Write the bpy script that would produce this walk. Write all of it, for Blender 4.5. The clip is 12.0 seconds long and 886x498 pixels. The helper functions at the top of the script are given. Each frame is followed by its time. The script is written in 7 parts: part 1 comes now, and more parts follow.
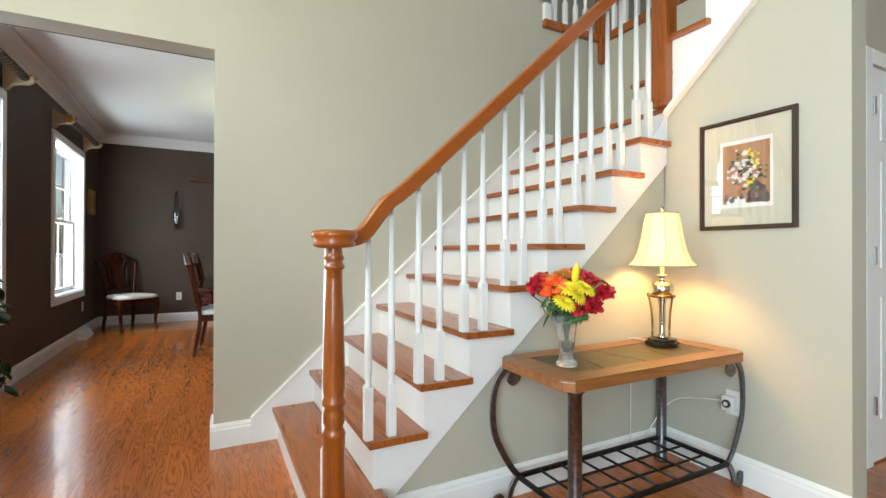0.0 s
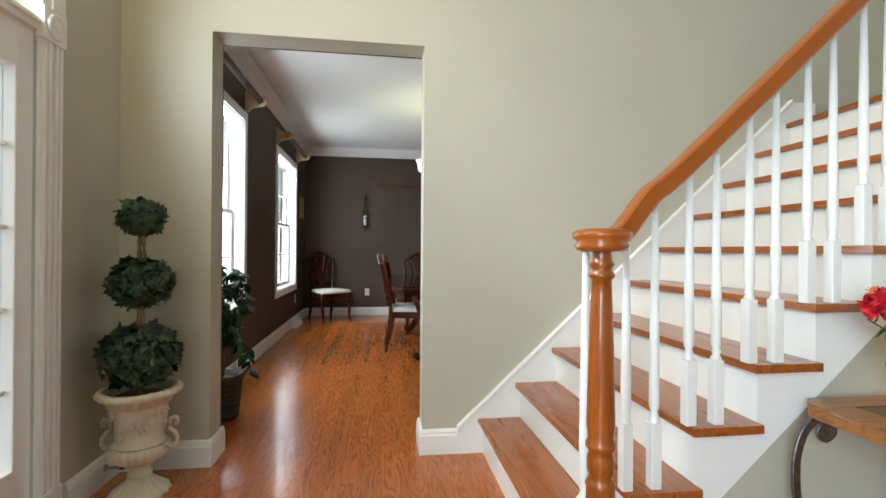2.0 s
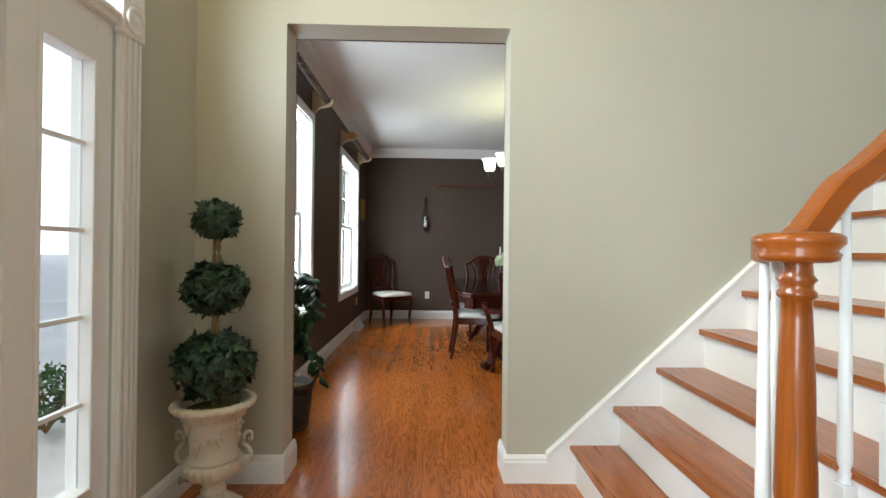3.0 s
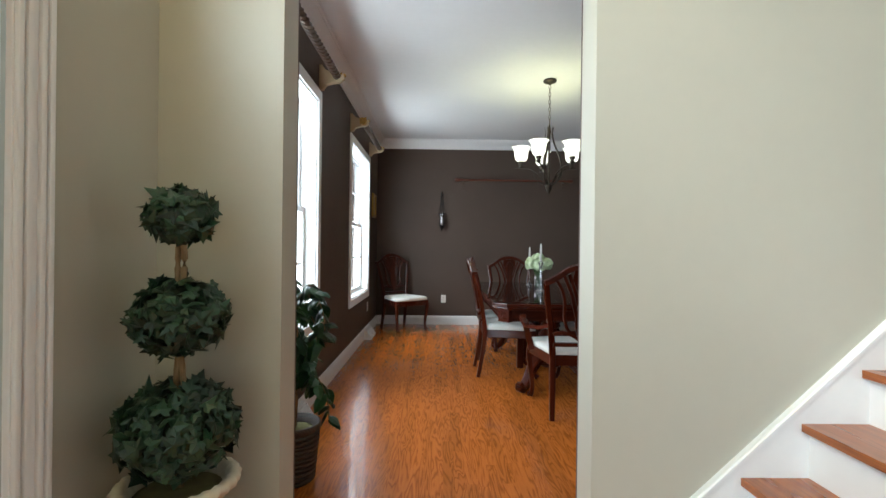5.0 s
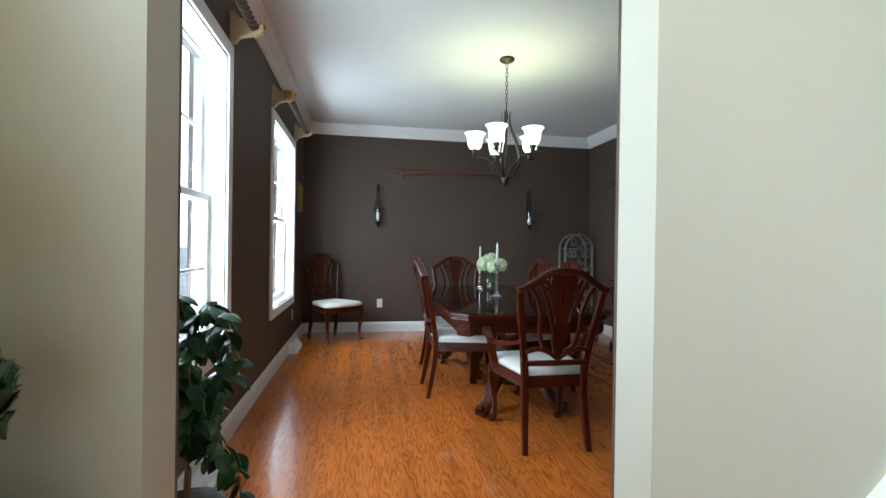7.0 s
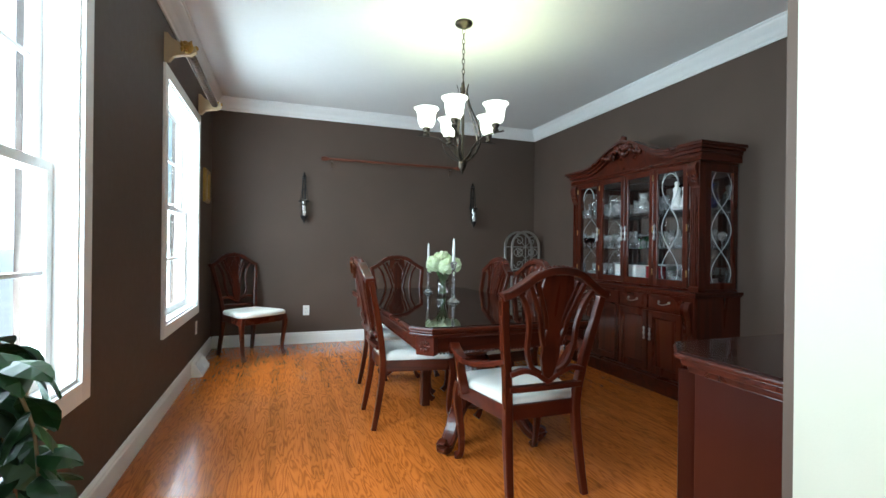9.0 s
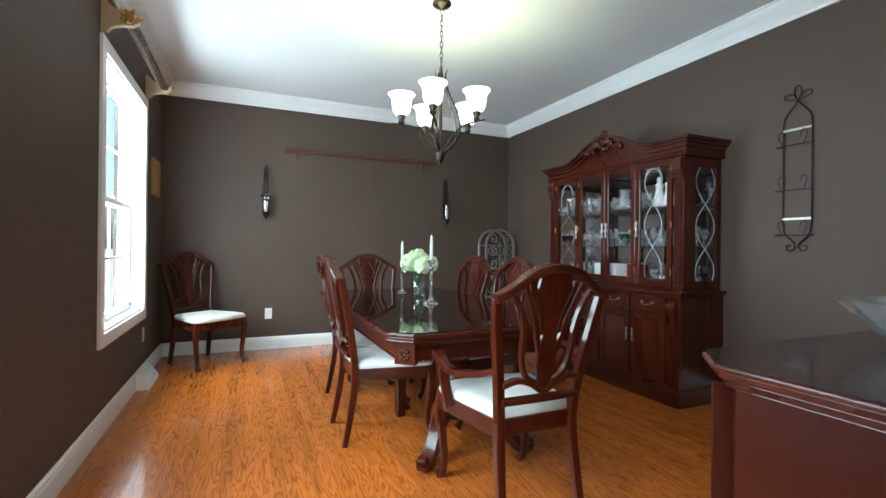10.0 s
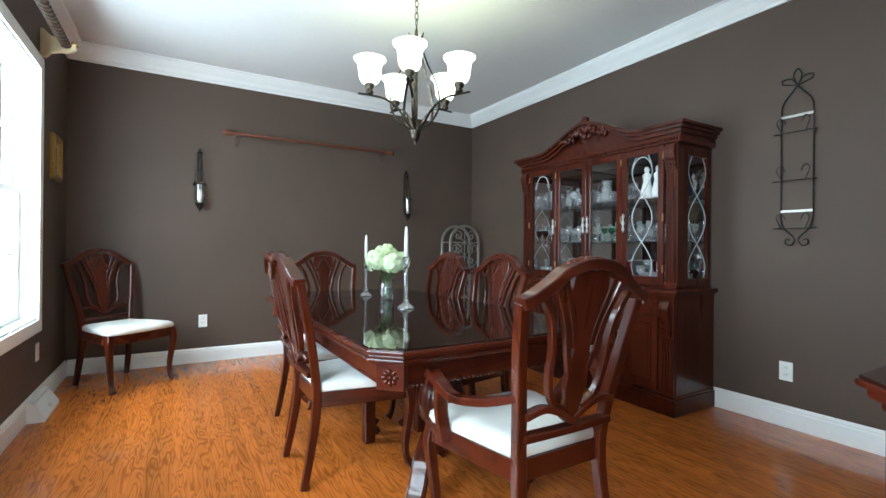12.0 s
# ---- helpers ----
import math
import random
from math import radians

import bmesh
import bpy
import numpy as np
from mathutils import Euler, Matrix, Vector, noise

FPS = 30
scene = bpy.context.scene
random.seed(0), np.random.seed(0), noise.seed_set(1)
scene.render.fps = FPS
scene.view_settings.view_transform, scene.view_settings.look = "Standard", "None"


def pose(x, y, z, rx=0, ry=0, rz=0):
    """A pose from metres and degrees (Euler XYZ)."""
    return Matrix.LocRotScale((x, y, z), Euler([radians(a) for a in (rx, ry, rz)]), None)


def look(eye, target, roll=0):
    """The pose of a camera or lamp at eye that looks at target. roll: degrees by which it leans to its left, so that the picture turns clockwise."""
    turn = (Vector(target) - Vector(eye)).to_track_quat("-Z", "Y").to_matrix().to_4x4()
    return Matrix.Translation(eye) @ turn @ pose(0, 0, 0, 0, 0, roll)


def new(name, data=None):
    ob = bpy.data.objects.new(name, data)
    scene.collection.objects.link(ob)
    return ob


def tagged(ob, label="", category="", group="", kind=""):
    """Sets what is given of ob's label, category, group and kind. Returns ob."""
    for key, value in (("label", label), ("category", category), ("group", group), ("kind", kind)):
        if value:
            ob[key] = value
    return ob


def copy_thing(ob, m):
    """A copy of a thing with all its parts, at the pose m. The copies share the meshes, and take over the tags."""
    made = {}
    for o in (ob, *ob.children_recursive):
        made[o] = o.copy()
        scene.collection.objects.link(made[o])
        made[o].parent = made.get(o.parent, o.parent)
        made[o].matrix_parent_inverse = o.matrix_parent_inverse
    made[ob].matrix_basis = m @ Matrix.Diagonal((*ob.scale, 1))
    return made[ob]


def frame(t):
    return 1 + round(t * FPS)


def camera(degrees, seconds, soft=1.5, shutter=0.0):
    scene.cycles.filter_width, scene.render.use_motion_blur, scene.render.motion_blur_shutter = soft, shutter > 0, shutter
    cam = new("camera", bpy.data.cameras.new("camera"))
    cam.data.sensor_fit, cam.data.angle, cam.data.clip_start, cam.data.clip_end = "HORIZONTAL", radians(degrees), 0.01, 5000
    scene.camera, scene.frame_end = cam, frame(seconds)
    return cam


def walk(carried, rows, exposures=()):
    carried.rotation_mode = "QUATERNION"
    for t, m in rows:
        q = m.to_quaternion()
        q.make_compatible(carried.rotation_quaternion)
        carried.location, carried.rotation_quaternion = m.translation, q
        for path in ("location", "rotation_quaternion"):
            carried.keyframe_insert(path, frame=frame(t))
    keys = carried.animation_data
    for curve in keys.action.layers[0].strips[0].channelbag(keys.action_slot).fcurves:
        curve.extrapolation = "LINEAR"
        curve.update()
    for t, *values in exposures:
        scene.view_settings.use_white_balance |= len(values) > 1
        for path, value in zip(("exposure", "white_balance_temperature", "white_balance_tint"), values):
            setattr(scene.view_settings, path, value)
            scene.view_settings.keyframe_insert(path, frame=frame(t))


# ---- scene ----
cam = camera(88.7, 12.0)
PATH = [
    (0, (0.061, 0.145, 1.085), (0.975, 1.924, 1.093), 0.1),
    (0.5, (-0.003, 0.205, 1.09), (0.752, 2.057, 1.098), 0.2),
    (1, (-0.051, 0.297, 1.089), (0.534, 2.21, 1.097), 0.3),
    (1.5, (-0.094, 0.404, 1.089), (0.329, 2.359, 1.095), 0.4),
    (2, (-0.149, 0.507, 1.095), (0.125, 2.488, 1.099), 0.4),
    (2.5, (-0.221, 0.627, 1.105), (-0.08, 2.622, 1.112), 0.5),
    (3, (-0.291, 0.749, 1.109), (-0.242, 2.749, 1.118), 0.6),
    (5, (-0.462, 1.37, 1.147), (-0.437, 3.37, 1.143), 0.7),
    (5.5, (-0.507, 1.499, 1.141), (-0.407, 3.497, 1.141), 0.7),
    (6, (-0.532, 1.654, 1.154), (-0.343, 3.645, 1.15), 0.8),
    (6.5, (-0.541, 1.828, 1.157), (-0.278, 3.81, 1.148), 0.9),
    (7, (-0.584, 1.982, 1.158), (-0.239, 3.952, 1.149), 0.8),
    (7.5, (-0.609, 2.145, 1.156), (-0.169, 4.096, 1.148), 0.8),
    (9.5, (-0.621, 2.768, 1.115), (0.11, 4.63, 1.115), 0.6),
    (10, (-0.605, 2.882, 1.108), (0.197, 4.715, 1.108), 0.6),
    (10.5, (-0.58, 3.006, 1.1), (0.293, 4.805, 1.1), 0.6),
    (11, (-0.572, 3.132, 1.089), (0.359, 4.902, 1.092), 0.5),
    (11.5, (-0.579, 3.249, 1.083), (0.401, 4.993, 1.086), 0.5),
    (12, (-0.581, 3.365, 1.075), (0.433, 5.089, 1.077), 0.5),
]
walk(cam, [(t, look(eye, target, roll)) for t, eye, target, roll in PATH],
     exposures=[(0, -0.7, 6000, 3), (3, -0.68, 6050, 4), (5.5, -0.55, 5700, 3), (7.5, -0.33, 5450, -1), (9.5, 0.22, 5450, -4), (12, 0.42, 5450, -3)])

# ---- world, sun and large lights ----
CEIL = 2.76
world = bpy.data.worlds.new("sky_world")
scene.world = world
world.use_nodes = True
wn = world.node_tree.nodes
sky = wn.new("ShaderNodeTexSky")
sky.sky_type = "NISHITA"
sky.sun_disc = False
sky.sun_elevation = radians(48)
sky.sun_rotation = radians(250)
sky.air_density, sky.dust_density = 1.2, 3.0
wn["Background"].inputs["Strength"].default_value = 0.15
world.node_tree.links.new(sky.outputs["Color"], wn["Background"].inputs["Color"])

sun_data = bpy.data.lights.new("sun", "SUN")
sun_data.energy, sun_data.angle, sun_data.color = 2.2, radians(12), (1.0, 0.96, 0.9)
sun = new("sun", sun_data)
sun.matrix_world = look((-8, -4, 9), (0, 0, 0))


def area_lamp(eye, target, w, h, power, color=(0.93, 0.97, 1.0)):
    """An area lamp: daylight entering by one opening, or light added to the hall."""
    d = bpy.data.lights.new("window_daylight", "AREA")
    d.shape, d.size, d.size_y, d.energy, d.color = "RECTANGLE", w, h, power, color
    o = new("window_daylight", d)
    o.matrix_world = look(eye, target)
    return o


def bulb(place, power, color, radius=0.03):
    d = bpy.data.lights.new("bulb", "POINT")
    d.energy, d.color, d.shadow_soft_size = power, color, radius
    o = new("bulb", d)
    o.location = place
    return o


W1 = (3.56, 4.84)      # the two dining room windows, casing to casing along y
W2 = (6.02, 7.34)
WZ = (0.51, 2.32)
for wy in (W1, W2):
    area_lamp((-1.535, (wy[0] + wy[1]) / 2, 1.415), (0, (wy[0] + wy[1]) / 2, 1.3), 1.11, 1.64, 72)
# the hall: two added lamps with no visible source, and the transom's daylight
# added: an assumed front window, out of view, lights the hall from the left
area_lamp((-1.50, -1.65, 1.75), (0, -1.65, 1.75), 2.3, 2.6, 345, (0.78, 0.91, 1.0))
# added warm fill high over the door, in place of an unseen hall chandelier
area_lamp((-1.40, 1.6, 4.0), (0.1, 2.9, 1.6), 1.25, 1.15, 66, (1.0, 0.78, 0.34))
area_lamp((-1.53, 1.52, 2.2), (0, 1.52, 2.1), 1.3, 0.4, 70)

# ---- materials ----
def base_mat(name, rough=0.5, metal=0.0):
    m = bpy.data.materials.new(name)
    m.use_nodes = True
    b = m.node_tree.nodes["Principled BSDF"]
    b.inputs["Roughness"].default_value = rough
    b.inputs["Metallic"].default_value = metal
    return m, m.node_tree.nodes, m.node_tree.links, b


def coords(n, l, scale, random_shift=0.0):
    """World position, stretched, and shifted from piece to piece."""
    g = n.new("ShaderNodeNewGeometry")
    mp = n.new("ShaderNodeVectorMath")
    mp.operation = "MULTIPLY"
    mp.inputs[1].default_value = scale
    if random_shift:
        r = n.new("ShaderNodeObjectInfo")
        s = n.new("ShaderNodeMath")
        s.operation = "ADD"
        l.new(r.outputs["Random"], s.inputs[0])
        l.new(g.outputs["Random Per Island"], s.inputs[1])
        w = n.new("ShaderNodeMath")
        w.operation = "FRACT"
        l.new(s.outputs[0], w.inputs[0])
        k = n.new("ShaderNodeMath")
        k.operation = "MULTIPLY"
        k.inputs[1].default_value = random_shift
        l.new(w.outputs[0], k.inputs[0])
        a = n.new("ShaderNodeVectorMath")
        l.new(g.outputs["Position"], a.inputs[0])
        l.new(k.outputs[0], a.inputs[1])
        l.new(a.outputs[0], mp.inputs[0])
        return mp.outputs[0], w.outputs[0]
    l.new(g.outputs["Position"], mp.inputs[0])
    return mp.outputs[0], None


def noise_of(n, l, vec, scale, detail=4, distortion=0.0):
    t = n.new("ShaderNodeTexNoise")
    t.inputs["Scale"].default_value, t.inputs["Detail"].default_value = scale, detail
    t.inputs["Distortion"].default_value = distortion
    l.new(vec, t.inputs["Vector"])
    return t.outputs["Fac"]


def ramp(n, l, fac, stops):
    r = n.new("ShaderNodeValToRGB")
    e = r.color_ramp.elements
    while len(e) < len(stops):
        e.new(0.5)
    for k, (p, c) in enumerate(stops):
        e[k].position, e[k].color = p, (*c, 1)
    l.new(fac, r.inputs["Fac"])
    return r.outputs["Color"]


def mixed(n, l, fac, a, b, mode="MIX"):
    m = n.new("ShaderNodeMix")
    m.data_type, m.blend_type = "RGBA", mode
    for sock, v in ((m.inputs[0], fac), (m.inputs[6], a), (m.inputs[7], b)):
        if isinstance(v, (int, float)):
            sock.default_value = v
        elif isinstance(v, tuple):
            sock.default_value = (*v, 1)
        else:
            l.new(v, sock)
    return m.outputs[2]


def bump(n, l, b, height, strength, distance=0.002):
    k = n.new("ShaderNodeBump")
    k.inputs["Strength"].default_value, k.inputs["Distance"].default_value = strength, distance
    l.new(height, k.inputs["Height"])
    l.new(k.outputs["Normal"], b.inputs["Normal"])


def paint(name, color, rough=0.55, vary=0.03, grain=260.0, relief=0.12, sheen=0.5):
    """Rolled or brushed paint: slight blotches, fine orange-peel relief."""
    m, n, l, b = base_mat(name, rough)
    v, _ = coords(n, l, (1, 1, 1))
    big = noise_of(n, l, v, 1.3, 3)
    lo, hi = tuple(c * (1 - vary) for c in color), tuple(min(1, c * (1 + vary)) for c in color)
    c1 = ramp(n, l, big, ((0.3, lo), (0.7, hi)))
    mid = noise_of(n, l, v, 22, 4)
    c2 = ramp(n, l, mid, ((0.3, (0.98, 0.98, 0.98)), (0.7, (1, 1, 1))))
    l.new(mixed(n, l, 1.0, c1, c2, "MULTIPLY"), b.inputs["Base Color"])
    b.inputs["Specular IOR Level"].default_value = sheen
    fine = noise_of(n, l, v, grain, 2)
    bump(n, l, b, fine, relief, 0.001)
    r = n.new("ShaderNodeMapRange")
    r.inputs[3].default_value, r.inputs[4].default_value = rough - 0.06, rough + 0.08
    l.new(mid, r.inputs[0])
    l.new(r.outputs[0], b.inputs["Roughness"])
    return m


def wood(name, dark, light, along="y", rings=16.0, rough=0.25, coat=0.3, shift=37.0, pores=True, tone=0.25, grain=8.0, lines=0.55, stretch=0.07, spec=0.5, relief=0.12):
    """Varnished wood with long grain, cathedral bands and pores; every piece has its own tone."""
    m, n, l, b = base_mat(name, rough)
    k = {"x": (stretch, 1, 1), "y": (1, stretch, 1), "z": (1, 1, stretch)}[along]
    v, rnd = coords(n, l, k, shift)
    warp = noise_of(n, l, v, grain, 2, 0.5)
    wave = n.new("ShaderNodeMath")
    wave.operation = "MULTIPLY"
    wave.inputs[1].default_value = rings
    l.new(warp, wave.inputs[0])
    fr = n.new("ShaderNodeMath")
    fr.operation = "FRACT"
    l.new(wave.outputs[0], fr.inputs[0])
    band = ramp(n, l, fr.outputs[0], ((0.0, dark), (0.30, light), (0.66, tuple(c * 1.05 for c in light)), (1.0, dark)))
    col = mixed(n, l, lines, tuple((a + 2 * c) / 3 for a, c in zip(dark, light)), band)
    kk = tuple(c * (1 if c == 1 else 0.35) for c in k)
    v2, _ = coords(n, l, kk, shift)
    streak = noise_of(n, l, v2, 190, 3)
    col = mixed(n, l, {True: 0.4, False: 0.08}.get(pores, pores), col, ramp(n, l, streak, ((0.36, (0.45, 0.4, 0.36)), (0.55, (1, 1, 1)))), "MULTIPLY")
    t = ramp(n, l, rnd, ((0.0, (1 - tone,) * 3), (0.5, (1, 1 - tone * 0.1, 1 - tone * 0.2)), (1.0, (1 + tone * 0.5, 1 + tone * 0.4, 1 + tone * 0.3))))
    col = mixed(n, l, 1.0, col, t, "MULTIPLY")
    l.new(col, b.inputs["Base Color"])
    if relief:
        bump(n, l, b, streak, relief, 0.0008)
    rr = n.new("ShaderNodeMapRange")
    rr.inputs[3].default_value, rr.inputs[4].default_value = (rough - 0.05, rough + 0.12) if relief else (rough + 0.02, rough + 0.05)
    l.new(warp, rr.inputs[0])
    l.new(rr.outputs[0], b.inputs["Roughness"])
    b.inputs["Specular IOR Level"].default_value = spec
    b.inputs["Coat Weight"].default_value = coat
    b.inputs["Coat Roughness"].default_value = 0.06
    return m


def metal(name, color, rough=0.35, worn=(0.5, 0.5, 0.5), scale=30.0, amount=0.5):
    m, n, l, b = base_mat(name, rough, 1.0)
    v, _ = coords(n, l, (1, 1, 1))
    f = noise_of(n, l, v, scale, 5)
    l.new(mixed(n, l, amount, color, ramp(n, l, f, ((0.35, color), (0.7, worn)))), b.inputs["Base Color"])
    bump(n, l, b, noise_of(n, l, v, 400, 2), 0.08, 0.0006)
    return m


def clear_glass(name, tint=(1, 1, 1), rough=0.0, ior=1.45, clear=1.0):
    m, n, l, b = base_mat(name, rough)
    b.inputs["Base Color"].default_value = (*tint, 1)
    b.inputs["Transmission Weight"].default_value = clear
    b.inputs["IOR"].default_value = ior
    return m


def pane_glass(name, gloss=0.06):
    """Thin window glass: clear with a faint gloss."""
    m, n, l, b = base_mat(name)
    t, g, mx = n.new("ShaderNodeBsdfTransparent"), n.new("ShaderNodeBsdfGlossy"), n.new("ShaderNodeMixShader")
    g.inputs["Roughness"].default_value = 0.02
    mx.inputs[0].default_value = gloss
    l.new(t.outputs[0], mx.inputs[1])
    l.new(g.outputs[0], mx.inputs[2])
    l.new(mx.outputs[0], n["Material Output"].inputs["Surface"])
    return m


def glow(name, color, strength, base=(0.9, 0.85, 0.75)):
    m, n, l, b = base_mat(name, 0.5)
    v, _ = coords(n, l, (1, 1, 1))
    f = noise_of(n, l, v, 14, 3)
    l.new(ramp(n, l, f, ((0.2, tuple(c * 0.9 for c in base)), (0.8, base))), b.inputs["Base Color"])
    b.inputs["Emission Color"].default_value = (*color, 1)
    b.inputs["Emission Strength"].default_value = strength
    return m


def leaf(name, dark, light, rough=0.4):
    m, n, l, b = base_mat(name, rough)
    v, rnd = coords(n, l, (1, 1, 1), 11.0)
    f = noise_of(n, l, v, 30, 3)
    c = mixed(n, l, 0.35, ramp(n, l, rnd, ((0.0, dark), (0.7, tuple((a + q) / 2 for a, q in zip(dark, light))), (1.0, light))), ramp(n, l, f, ((0.3, dark), (0.7, light))))
    l.new(c, b.inputs["Base Color"])
    return m


def fabric(name, color, rough=0.9, scale=700.0):
    m, n, l, b = base_mat(name, rough)
    v, _ = coords(n, l, (1, 1, 1))
    f = noise_of(n, l, v, 9, 4)
    l.new(ramp(n, l, f, ((0.3, tuple(c * 0.92 for c in color)), (0.7, color))), b.inputs["Base Color"])
    bump(n, l, b, noise_of(n, l, v, scale, 2), 0.3, 0.001)
    b.inputs["Sheen Weight"].default_value = 0.2
    return m


M = {
    "beige": paint("hall_paint", (0.50, 0.483, 0.395)),
    "brown": paint("dark_brown_paint", (0.088, 0.061, 0.046), 0.6, 0.08, sheen=0.3),
    "white": paint("white_trim_paint", (0.86, 0.86, 0.84), 0.32, 0.02, 150, 0.06),
    "ceiling": paint("ceiling_paint", (0.78, 0.78, 0.76), 0.85, 0.02, 300, 0.2),
    "oak": wood("oak_floor", (0.19, 0.043, 0.007), (0.55, 0.162, 0.024), "y", 10, 0.22, 0.3, pores=0.14, tone=0.16, grain=17.0, lines=0.55, stretch=0.11, relief=0.0),
    "tread": wood("oak_tread", (0.20, 0.048, 0.008), (0.42, 0.125, 0.020), "y", 7, 0.25, 0.3, tone=0.12, grain=12.0, lines=0.4, stretch=0.09),
    "rail": wood("oak_rail", (0.23, 0.054, 0.006), (0.36, 0.096, 0.011), "x", 5, 0.28, 0.4, tone=0.05, lines=0.15, pores=False, spec=0.3),
    "post": wood("oak_post", (0.22, 0.052, 0.006), (0.36, 0.098, 0.011), "z", 6, 0.25, 0.4, tone=0.05),
    "cherry": wood("dark_cherry", (0.014, 0.003, 0.0015), (0.074, 0.0125, 0.0045), "z", 6, 0.26, 0.5, grain=5.0, lines=0.45, tone=0.12, pores=False, spec=0.15),
    "cherry_x": wood("dark_cherry_across", (0.014, 0.003, 0.0015), (0.072, 0.012, 0.0045), "x", 6, 0.26, 0.5, grain=5.0, lines=0.45, tone=0.12, pores=False, spec=0.15),
    "cherry_plain": wood("dark_cherry_veneer", (0.020, 0.004, 0.002), (0.042, 0.0075, 0.0038), "z", 3, 0.3, 0.35, grain=2.0, lines=0.3, tone=0.04, pores=False, spec=0.12),
    "cherry_dark": wood("dark_cherry_top", (0.012, 0.005, 0.004), (0.024, 0.007, 0.005), "y", 5, 0.12, 0.4, tone=0.05, pores=False),
    "glass": pane_glass("window_glass"),
}
